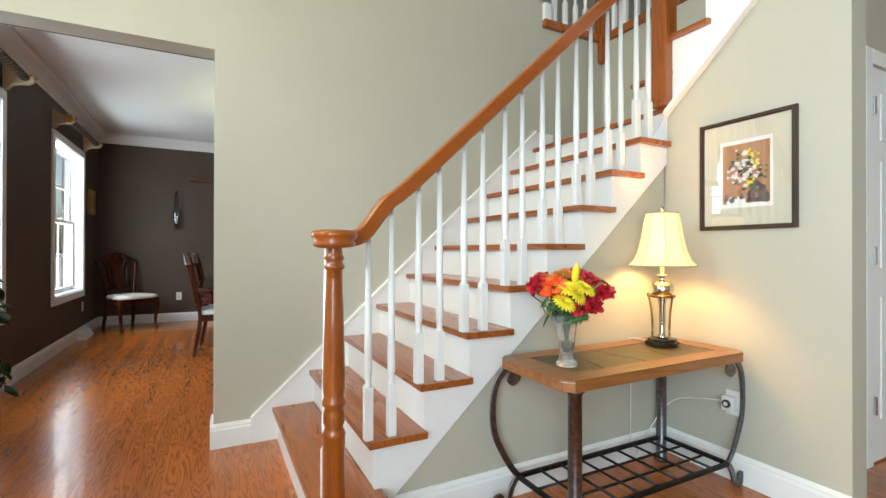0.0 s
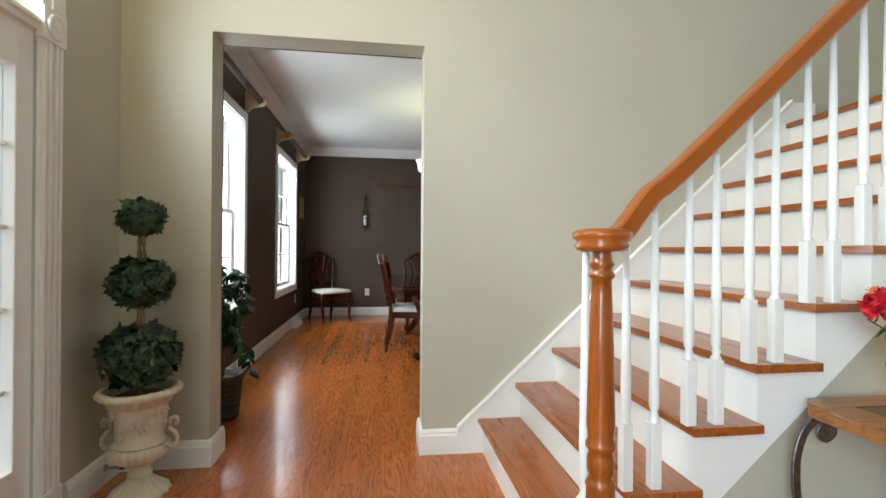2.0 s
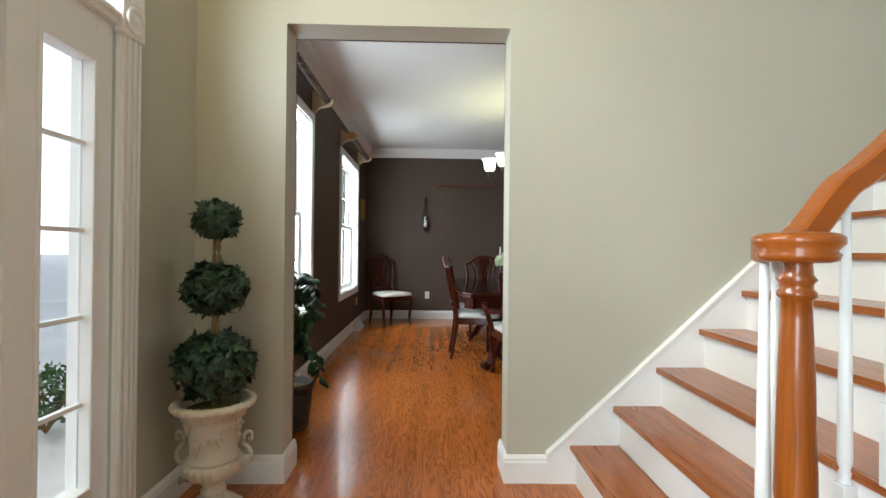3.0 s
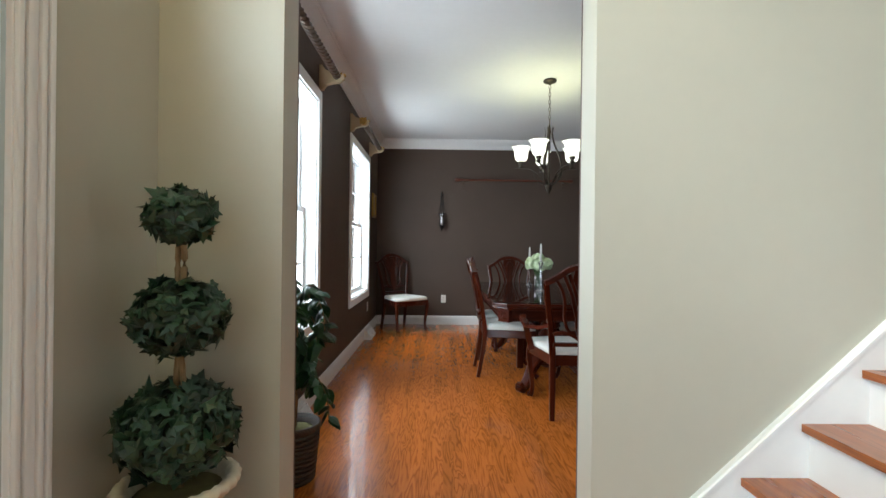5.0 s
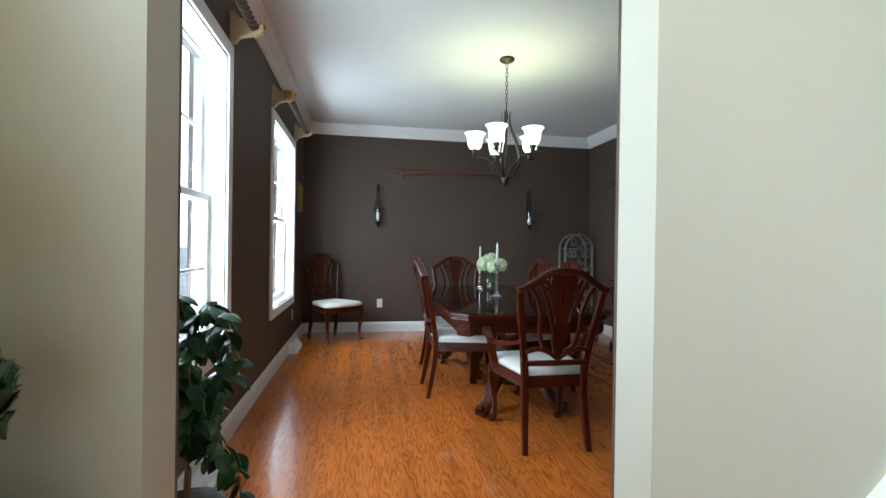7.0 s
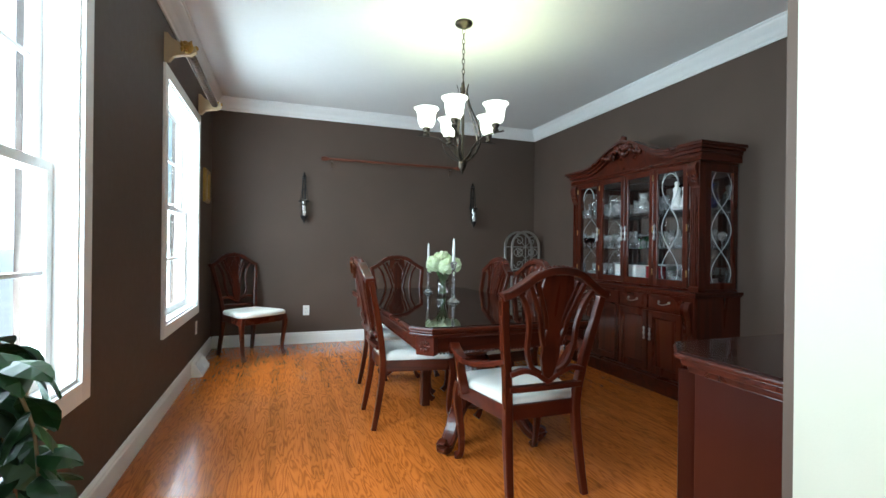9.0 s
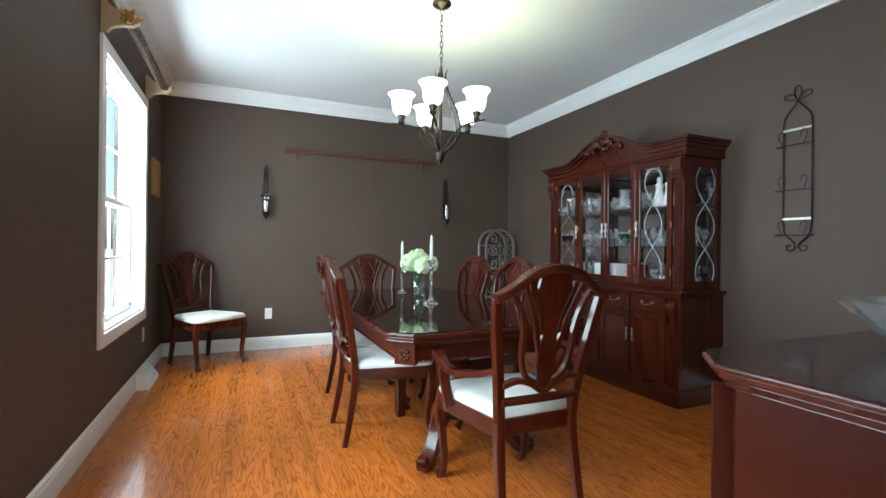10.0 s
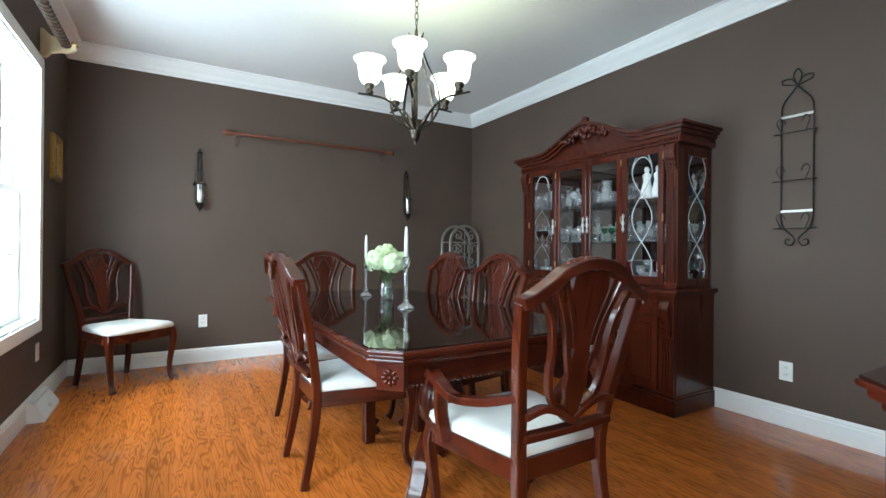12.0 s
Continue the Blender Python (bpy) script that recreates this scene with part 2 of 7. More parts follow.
M.update({
    "ivory": fabric("ivory_seat_cloth", (0.74, 0.72, 0.66)),
    "bronze": metal("dark_bronze", (0.05, 0.042, 0.034), 0.38, (0.16, 0.13, 0.09)),
    "iron": metal("gunmetal_iron", (0.13, 0.13, 0.135), 0.38, (0.33, 0.33, 0.34), 60),
    "black_iron": metal("black_wrought_iron", (0.03, 0.03, 0.03), 0.5, (0.08, 0.075, 0.07), 60),
    "pewter": metal("weathered_pewter", (0.48, 0.46, 0.43), 0.42, (0.28, 0.27, 0.25), 50),
    "brass": metal("antique_brass", (0.40, 0.27, 0.10), 0.3, (0.22, 0.14, 0.06), 40),
    "silver": metal("aged_silver", (0.62, 0.58, 0.48), 0.18, (0.32, 0.27, 0.2), 25),
    "nickel": metal("satin_nickel", (0.5, 0.49, 0.47), 0.3, (0.4, 0.39, 0.38), 40, 0.3),
    "shade_glass": glow("frosted_lit_glass", (1.0, 0.96, 0.76), 2.6),
    "lamp_shade": glow("lit_lamp_shade", (1.0, 0.62, 0.20), 1.6, (0.8, 0.62, 0.36)),
    "shade_trim": fabric("shade_trim", (0.55, 0.42, 0.25)),
    "crystal": clear_glass("cut_crystal", (0.98, 0.985, 0.985), 0.0, 1.5, 0.93),
    "thin_glass": pane_glass("thin_clear_glass", 0.16),
    "cut_glass": clear_glass("shelf_crystal", (0.96, 0.97, 0.98), 0.0, 1.52, 0.8),
    "mirror": metal("cabinet_mirror", (0.55, 0.54, 0.54), 0.03, (0.48, 0.48, 0.48), 20, 0.2),
    "wine_red": clear_glass("red_glass", (0.35, 0.01, 0.03), 0.02),
    "blue_glass": clear_glass("blue_glass", (0.02, 0.03, 0.4), 0.02),
    "green_glass": clear_glass("green_glass", (0.05, 0.4, 0.15), 0.02),
    "china": paint("white_china", (0.82, 0.82, 0.8), 0.15, 0.02, 200, 0.0),
    "red_china": paint("dark_red_china", (0.26, 0.012, 0.02), 0.2, 0.05, 200, 0.0),
    "tracery": paint("bevelled_tracery", (0.42, 0.43, 0.44), 0.2, 0.05, 100, 0.05),
    "wax": paint("white_wax", (0.85, 0.84, 0.78), 0.4, 0.02, 100, 0.05),
    "plastic": paint("white_plastic", (0.8, 0.79, 0.75), 0.3, 0.02, 100, 0.02),
    "slot": paint("dark_slot", (0.03, 0.03, 0.03), 0.5, 0.02, 100, 0.0),
    "stone": paint("urn_stone", (0.60, 0.53, 0.40), 0.7, 0.16, 120, 0.5),
    "ivy": leaf("ivy_leaf", (0.003, 0.010, 0.005), (0.030, 0.085, 0.036), 0.42),
    "ball_core": leaf("dark_moss", (0.01, 0.016, 0.008), (0.03, 0.04, 0.015), 0.9),
    "ficus": leaf("ficus_leaf", (0.006, 0.026, 0.008), (0.05, 0.14, 0.04), 0.3),
    "green_stem": leaf("green_stem", (0.03, 0.09, 0.02), (0.09, 0.2, 0.05), 0.5),
    "bark": wood("stem_bark", (0.13, 0.08, 0.035), (0.32, 0.22, 0.11), "z", 10, 0.8, 0.0),
    "basket": wood("dark_wicker", (0.03, 0.018, 0.01), (0.09, 0.055, 0.03), "x", 20, 0.6, 0.05),
    "soil": leaf("dry_moss", (0.05, 0.04, 0.015), (0.2, 0.18, 0.06), 0.9),
    "hydrangea": leaf("pale_green_petal", (0.52, 0.64, 0.30), (0.86, 0.90, 0.70), 0.6),
    "red_petal": leaf("red_petal", (0.33, 0.003, 0.012), (0.65, 0.012, 0.03), 0.6),
    "orange_petal": leaf("orange_petal", (0.75, 0.10, 0.01), (0.95, 0.17, 0.02), 0.6),
    "yellow_petal": leaf("yellow_petal", (0.82, 0.62, 0.01), (0.95, 0.82, 0.05), 0.6),
    "bronze_petal": leaf("bronze_petal", (0.45, 0.11, 0.015), (0.75, 0.30, 0.05), 0.6),
    "console_wood": wood("honey_pine", (0.17, 0.06, 0.012), (0.34, 0.135, 0.03), "x", 9, 0.35, 0.25, tone=0.1),
    "slate": paint("brown_slate", (0.085, 0.068, 0.030), 0.42, 0.3, 60, 0.4),
    "gold": metal("gilt", (0.55, 0.36, 0.10), 0.35, (0.3, 0.18, 0.05), 50),
    "cream": paint("cream_gilt_paint", (0.52, 0.42, 0.25), 0.5, 0.12, 120, 0.2),
    "rod": wood("dark_carved_rod", (0.035, 0.022, 0.014), (0.10, 0.065, 0.04), "y", 6, 0.4, 0.2),
    "red_rail": wood("reddish_rail_wood", (0.09, 0.022, 0.010), (0.17, 0.045, 0.018), "x", 5, 0.4, 0.2, lines=0.2, pores=False),
    "frame_wood": wood("dark_frame_wood", (0.02, 0.009, 0.004), (0.06, 0.025, 0.010), "z", 6, 0.35, 0.3),
    "mat_board": paint("ivory_mat_board", (0.60, 0.56, 0.44), 0.85, 0.02, 300, 0.1),
    "paper": paint("white_paper", (0.82, 0.80, 0.76), 0.8, 0.02, 300, 0.05),
    "art_back": leaf("painted_backdrop", (0.38, 0.18, 0.09), (0.52, 0.31, 0.14), 0.7),
    "art_dark": leaf("painted_dark", (0.05, 0.035, 0.04), (0.17, 0.12, 0.12), 0.7),
    "art_white": leaf("painted_white", (0.65, 0.62, 0.62), (0.85, 0.84, 0.82), 0.7),
    "art_coral": leaf("painted_coral", (0.60, 0.16, 0.12), (0.75, 0.32, 0.24), 0.7),
    "brick": paint("red_brick", (0.30, 0.13, 0.09), 0.85, 0.2, 40, 0.5),
    "siding": paint("white_siding", (0.78, 0.79, 0.8), 0.6, 0.03, 100, 0.1),
    "grass": leaf("lawn", (0.03, 0.07, 0.015), (0.09, 0.15, 0.04), 0.9),
    "shrub": leaf("shrub_leaf", (0.02, 0.06, 0.015), (0.10, 0.2, 0.05), 0.5),
    "porch": paint("porch_concrete", (0.72, 0.71, 0.69), 0.85, 0.1, 60, 0.4),
})


def polished_top(name, color):
    """Polished dark wood under plate glass."""
    m, n, l, b = base_mat(name, 0.03)
    v, _ = coords(n, l, (1, 0.08, 1))
    f = noise_of(n, l, v, 9, 4, 0.4)
    l.new(ramp(n, l, f, ((0.3, tuple(c * 0.6 for c in color)), (0.7, color))), b.inputs["Base Color"])
    r = n.new("ShaderNodeMapRange")
    r.inputs[3].default_value, r.inputs[4].default_value = 0.015, 0.045
    l.new(noise_of(n, l, v, 40, 3), r.inputs[0])
    l.new(r.outputs[0], b.inputs["Roughness"])
    b.inputs["IOR"].default_value = 1.65
    return m


M["table_gloss"] = polished_top("polished_table_top", (0.022, 0.009, 0.006))

# ---- building blocks ----
def box(bm, x0, x1, y0, y1, z0, z1, bevel=0.0, m=None):
    t = bmesh.new()
    bmesh.ops.create_cube(t, size=1)
    bmesh.ops.transform(t, matrix=Matrix.Translation(((x0 + x1) / 2, (y0 + y1) / 2, (z0 + z1) / 2)) @ Matrix.Diagonal((x1 - x0, y1 - y0, z1 - z0, 1)), verts=t.verts)
    if bevel:
        bmesh.ops.bevel(t, geom=t.edges[:], offset=bevel, segments=2, profile=0.6, affect="EDGES", clamp_overlap=True)
    return merge(bm, t, m)


def merge(bm, t, m=None):
    """Adds the bmesh t to bm, and frees it."""
    if m is not None:
        bmesh.ops.transform(t, matrix=m, verts=t.verts)
    made = {v: bm.verts.new(v.co) for v in t.verts}
    for f in t.faces:
        g = bm.faces.new([made[v] for v in f.verts])
        g.smooth = f.smooth
    t.free()
    return bm


def lathe(bm, profile, segs=20, m=None, wave=0.0, lobes=0, smooth=True):
    """A turned shape round z from (radius, height) pairs; wave and lobes make flutes."""
    t = bmesh.new()
    rows = []
    for r, z in profile:
        row = []
        for k in range(segs):
            a = 2 * math.pi * k / segs
            q = r * (1 + wave * math.cos(lobes * a)) if lobes else r
            row.append(t.verts.new((q * math.cos(a), q * math.sin(a), z)))
        rows.append(row)
    for a, b in zip(rows, rows[1:]):
        for k in range(segs):
            f = t.faces.new((a[k], a[(k + 1) % segs], b[(k + 1) % segs], b[k]))
            f.smooth = smooth
    if profile[0][0] > 1e-4:
        t.faces.new(rows[0][::-1])
    if profile[-1][0] > 1e-4:
        t.faces.new(rows[-1])
    return merge(bm, t, m)


def sweep(bm, pts, r, segs=8, flat=None, m=None, taper=None, up=(0, 0, 1), smooth=True):
    """A rod along pts. r: radius; flat=(w, h): a rectangular section; taper: factor per point."""
    t = bmesh.new()
    pts = [Vector(p) for p in pts]
    rows = []
    upv = Vector(up)
    for i, p in enumerate(pts):
        d = (pts[min(i + 1, len(pts) - 1)] - pts[max(i - 1, 0)]).normalized()
        s = d.cross(upv)
        if s.length < 1e-3:
            s = d.cross(Vector((1, 0, 0.01)))
        s.normalize()
        u = s.cross(d).normalized()
        k = taper[i] if taper else 1
        if flat:
            w, h = flat[0] * k / 2, flat[1] * k / 2
            c = 0.22 * min(w, h)
            ring = [(-w + c, -h), (w - c, -h), (w, -h + c), (w, h - c), (w - c, h), (-w + c, h), (-w, h - c), (-w, -h + c)]
        else:
            ring = [(r * k * math.cos(2 * math.pi * j / segs), r * k * math.sin(2 * math.pi * j / segs)) for j in range(segs)]
        rows.append([t.verts.new(p + s * a + u * b) for a, b in ring])
    for a, b in zip(rows, rows[1:]):
        for j in range(len(a)):
            f = t.faces.new((a[j], a[(j + 1) % len(a)], b[(j + 1) % len(a)], b[j]))
            f.smooth = smooth and not flat
    t.faces.new(rows[0][::-1])
    t.faces.new(rows[-1])
    bmesh.ops.recalc_face_normals(t, faces=t.faces)
    return merge(bm, t, m)


def plate(bm, outline, z0, z1, m=None, bevel=0.0):
    """A flat outline in x, y given thickness from z0 to z1."""
    t = bmesh.new()
    f = t.faces.new([t.verts.new((x, y, z0)) for x, y in outline])
    e = bmesh.ops.extrude_face_region(t, geom=[f])
    bmesh.ops.translate(t, vec=(0, 0, z1 - z0), verts=[v for v in e["geom"] if isinstance(v, bmesh.types.BMVert)])
    bmesh.ops.recalc_face_normals(t, faces=t.faces)
    if bevel:
        bmesh.ops.bevel(t, geom=[q for q in t.edges if abs(q.verts[0].co.z - q.verts[1].co.z) < 1e-6], offset=bevel, segments=2, profile=0.6, affect="EDGES", clamp_overlap=True)
    return merge(bm, t, m)


def ring_plate(bm, outer, inner, z0, z1, m=None):
    """A flat band between two outlines of equal count, with thickness."""
    t = bmesh.new()
    q = [[t.verts.new((x, y, z)) for x, y in o] for z in (z0, z1) for o in (outer, inner)]
    n = len(outer)
    for k in range(n):
        j = (k + 1) % n
        for a, b in ((q[0], q[1]), (q[1], q[3]), (q[3], q[2]), (q[2], q[0])):
            t.faces.new((a[k], a[j], b[j], b[k]))
    bmesh.ops.recalc_face_normals(t, faces=t.faces)
    return merge(bm, t, m)


def strip(bm, profile, p0, p1, out, m=None):
    """A moulding: profile of (outward, up) pairs, swept from p0 to p1."""
    t = bmesh.new()
    p0, p1, out = Vector(p0), Vector(p1), Vector(out)
    a = [t.verts.new(p0 + out * o + Vector((0, 0, u))) for o, u in profile]
    b = [t.verts.new(p1 + out * o + Vector((0, 0, u))) for o, u in profile]
    n = len(profile)
    for k in range(n):
        t.faces.new((a[k], a[(k + 1) % n], b[(k + 1) % n], b[k]))
    t.faces.new(a[::-1])
    t.faces.new(b)
    bmesh.ops.recalc_face_normals(t, faces=t.faces)
    return merge(bm, t, m)


def mesh_of(bm, name, mat, double=False):
    me = bpy.data.meshes.new(name)
    bm.to_mesh(me)
    bm.free()
    for q in (mat if isinstance(mat, (list, tuple)) else [mat]):
        me.materials.append(q)
    return me


def part(name, bm, mat, parent=None, label=""):
    o = new(name, mesh_of(bm, name, mat))
    if parent is not None:
        o.parent = parent
    if label:
        o["label"] = label
    return o


def thing(name, label, category, group="", place=None):
    o = new(name)
    o.empty_display_size = 0.1
    if place is not None:
        o.matrix_basis = place
    return tagged(o, label, category, group)


def setting(name, bm, mat, label, category="", parent=None):
    return tagged(part(name, bm, mat, parent), label, category, kind="structure")


def B(*args, **kw):
    return box(bmesh.new(), *args, **kw)


def arc(cx, cy, r, a0, a1, n):
    return [(cx + r * math.cos(radians(a0 + (a1 - a0) * k / n)), cy + r * math.sin(radians(a0 + (a1 - a0) * k / n))) for k in range(n + 1)]


def spline(pts, n=6):
    """Smooth points through a few given ones."""
    pts = [Vector(p) for p in pts]
    out = []
    for i in range(len(pts) - 1):
        p0, p1, p2, p3 = pts[max(i - 1, 0)], pts[i], pts[i + 1], pts[min(i + 2, len(pts) - 1)]
        for k in range(n):
            u = k / n
            out.append(0.5 * (2 * p1 + (p2 - p0) * u + (2 * p0 - 5 * p1 + 4 * p2 - p3) * u * u + (3 * p1 - p0 - 3 * p2 + p3) * u ** 3))
    return out + [pts[-1]]


# ---- the shell ----
DX0, DX1, DY0, DY1 = -1.37, 2.67, 3.10, 8.18     # dining room
FX0, FY1, FY0, FX1 = -1.42, 2.93, -3.2, 5.2      # hall
OX0, OX1, OZ = -0.995, 0.08, 2.19               # cased opening between them
UP = 2.885                                        # upper floor
PX = 2.28                                        # wall with the picture
HALL_TOP = 5.4

bm = bmesh.new()
box(bm, -1.7, 5.4, -3.4, 8.4, -0.12, -0.02)
floor = setting("floor", bm, M["oak"], "glossy golden-brown oak strip floor", "floor")

# wall between hall and dining room, hall side
bm = bmesh.new()
box(bm, FX0, OX0, FY1, 3.085, 0, HALL_TOP)
box(bm, OX0, OX1, FY1, 3.085, OZ, HALL_TOP)
box(bm, OX1, 2.36, FY1, 3.085, 0, HALL_TOP)
box(bm, 2.36, 3.0, FY1, 3.085, 0, UP - 0.06)
setting("wall_between", bm, M["beige"], "greige painted hall wall with a wide cased opening", "wall")
bm = bmesh.new()
box(bm, DX0, OX0, 3.085, DY0, 0, CEIL)
box(bm, OX0, OX1, 3.085, DY0, OZ, CEIL)
box(bm, OX1, DX1, 3.085, DY0, 0, CEIL)
setting("wall_south", bm, M["brown"], "dark brown dining room wall around the opening", "wall")
setting("wall_north", B(-1.6, 2.9, DY1, DY1 + 0.15, -0.02, 3.0), M["brown"], "dark brown painted dining room end wall", "wall")
setting("wall_east", B(DX1, DX1 + 0.15, DY0, DY1, -0.02, 3.0), M["brown"], "dark brown painted dining room side wall", "wall")
bm = bmesh.new()
JT = 0.20
y = DY0
for a, b in (W1, W2):
    box(bm, DX0 - JT, DX0, y, a + 0.08, 0, 3.0)
    box(bm, DX0 - JT, DX0, a + 0.08, b - 0.08, 0, WZ[0] + 0.08)
    box(bm, DX0 - JT, DX0, a + 0.08, b - 0.08, WZ[1] - 0.08, 3.0)
    y = b - 0.08
box(bm, DX0 - JT, DX0, y, DY1, 0, 3.0)
setting("wall_west", bm, M["brown"], "dark brown painted wall with two tall windows", "wall")
setting("ceiling", B(-1.6, 2.9, 3.085, DY1 + 0.15, CEIL, CEIL + 0.1), M["ceiling"], "flat white painted dining room ceiling", "ceiling")

# the hall's other walls
DRY = (0.72, 2.42)                                # entrance door with sidelights, y range of the opening
bm = bmesh.new()
box(bm, FX0 - 0.15, FX0, DRY[1], FY1 + 0.155, 0, HALL_TOP)
box(bm, FX0 - 0.15, FX0, FY0, -2.85, 0, HALL_TOP)
box(bm, FX0 - 0.15, FX0, -0.45, DRY[0], 0, HALL_TOP)
box(bm, FX0 - 0.15, FX0, -2.85, -0.45, 0, 0.4)
box(bm, FX0 - 0.15, FX0, -2.85, -0.45, 3.1, HALL_TOP)
ARC = [((DRY[0] + DRY[1]) / 2 + 0.85 * math.cos(radians(180 - 180 * k / 24)), 1.93 + 0.62 * math.sin(radians(180 - 180 * k / 24))) for k in range(25)]
for (a0, z0), (a1, z1) in zip(ARC, ARC[1:]):
    t = bmesh.new()
    q = [t.verts.new((x, yy, zz)) for x in (FX0 - 0.15, FX0) for yy, zz in ((a0, z0), (a1, z1), (a1, 3.4), (a0, 3.4))]
    for f in ((0, 1, 2, 3), (4, 7, 6, 5), (0, 4, 5, 1), (3, 2, 6, 7)):
        t.faces.new([q[k] for k in f])
    merge(bm, t)
box(bm, FX0 - 0.15, FX0, DRY[0], DRY[1], 4.6, HALL_TOP)
box(bm, FX0 - 0.15, FX0, DRY[0], 0.95, 3.4, 4.6)
box(bm, FX0 - 0.15, FX0, 2.25, DRY[1], 3.4, 4.6)
setting("wall_front", bm, M["beige"], "greige painted entrance wall", "wall")
setting("wall_back", B(FX0 - 0.15, FX1, FY0 - 0.15, FY0, 0, HALL_TOP), M["beige"], "greige painted hall wall", "wall")
setting("wall_side", B(FX1, FX1 + 0.15, FY0, 4.5, 0, HALL_TOP), M["beige"], "greige painted hall side wall", "wall")
setting("hall_ceiling", B(FX0 - 0.15, FX1 + 0.15, FY0 - 0.15, 4.6, HALL_TOP, HALL_TOP + 0.1), M["ceiling"], "white painted hall ceiling", "ceiling")
setting("upper_wall", B(2.36, FX1, 4.4, 4.5, UP, HALL_TOP), M["beige"], "greige painted upper landing wall", "wall")
setting("upper_wall_side", B(2.24, 2.36, 3.085, 4.5, UP, HALL_TOP), M["beige"], "greige painted upper landing wall", "wall")

# ---- trim ----
BASE = [(0, 0), (0.017, 0), (0.017, 0.098), (0.013, 0.108), (0.013, 0.117), (0.006, 0.130), (0, 0.132)]
SHOE = [(0, 0), (0.030, 0), (0.028, 0.010), (0.017, 0.018), (0, 0.018)]
CROWN = [(0, 0), (0.012, 0), (0.016, 0.018), (0.030, 0.030), (0.048, 0.058), (0.076, 0.086), (0.090, 0.104), (0.094, 0.118), (0.106, 0.122), (0.106, 0.132), (0, 0.132)]


def baseboard(name, p0, p1, out):
    bm = bmesh.new()
    strip(bm, BASE, p0, p1, out)
    return setting(name, bm, M["white"], "white painted moulded baseboard", "baseboard")


baseboard("baseboard_hall", (OX1 - 0.016, FY1, 0), (0.27, FY1, 0), (0, -1, 0))
baseboard("baseboard_hall_left", (FX0, FY1, 0), (OX0 + 0.016, FY1, 0), (0, -1, 0))
baseboard("baseboard_front", (FX0, 2.55, 0), (FX0, FY1 - 0.017, 0), (1, 0, 0))
baseboard("baseboard_jamb_left", (OX0, FY1, 0), (OX0, DY0 + 0.016, 0), (1, 0, 0))
baseboard("baseboard_jamb_right", (OX1, FY1, 0), (OX1, DY0 + 0.016, 0), (-1, 0, 0))
baseboard("baseboard_south_left", (DX0 + 0.017, DY0, 0), (OX0, DY0, 0), (0, 1, 0))
baseboard("baseboard_south", (OX1, DY0, 0), (DX1, DY0, 0), (0, 1, 0))
baseboard("baseboard_west", (DX0, DY0, 0), (DX0, DY1, 0), (1, 0, 0))
baseboard("baseboard_north", (DX0 + 0.017, DY1, 0), (DX1 - 0.017, DY1, 0), (0, -1, 0))
baseboard("baseboard_east", (DX1, DY0 + 0.017, 0), (DX1, DY1, 0), (-1, 0, 0))
CB = CEIL - 0.132
for nm, p0, p1, out in (("crown_west", (DX0, DY0, CB), (DX0, DY1, CB), (1, 0, 0)), ("crown_north", (DX0, DY1, CB), (DX1, DY1, CB), (0, -1, 0)),
                        ("crown_east", (DX1, DY0, CB), (DX1, DY1, CB), (-1, 0, 0)), ("crown_south", (DX0, DY0, CB), (DX1, DY0, CB), (0, 1, 0))):
    bm = bmesh.new()
    strip(bm, CROWN, p0, p1, out)
    setting(nm, bm, M["white"], "white painted crown moulding", "crown moulding")


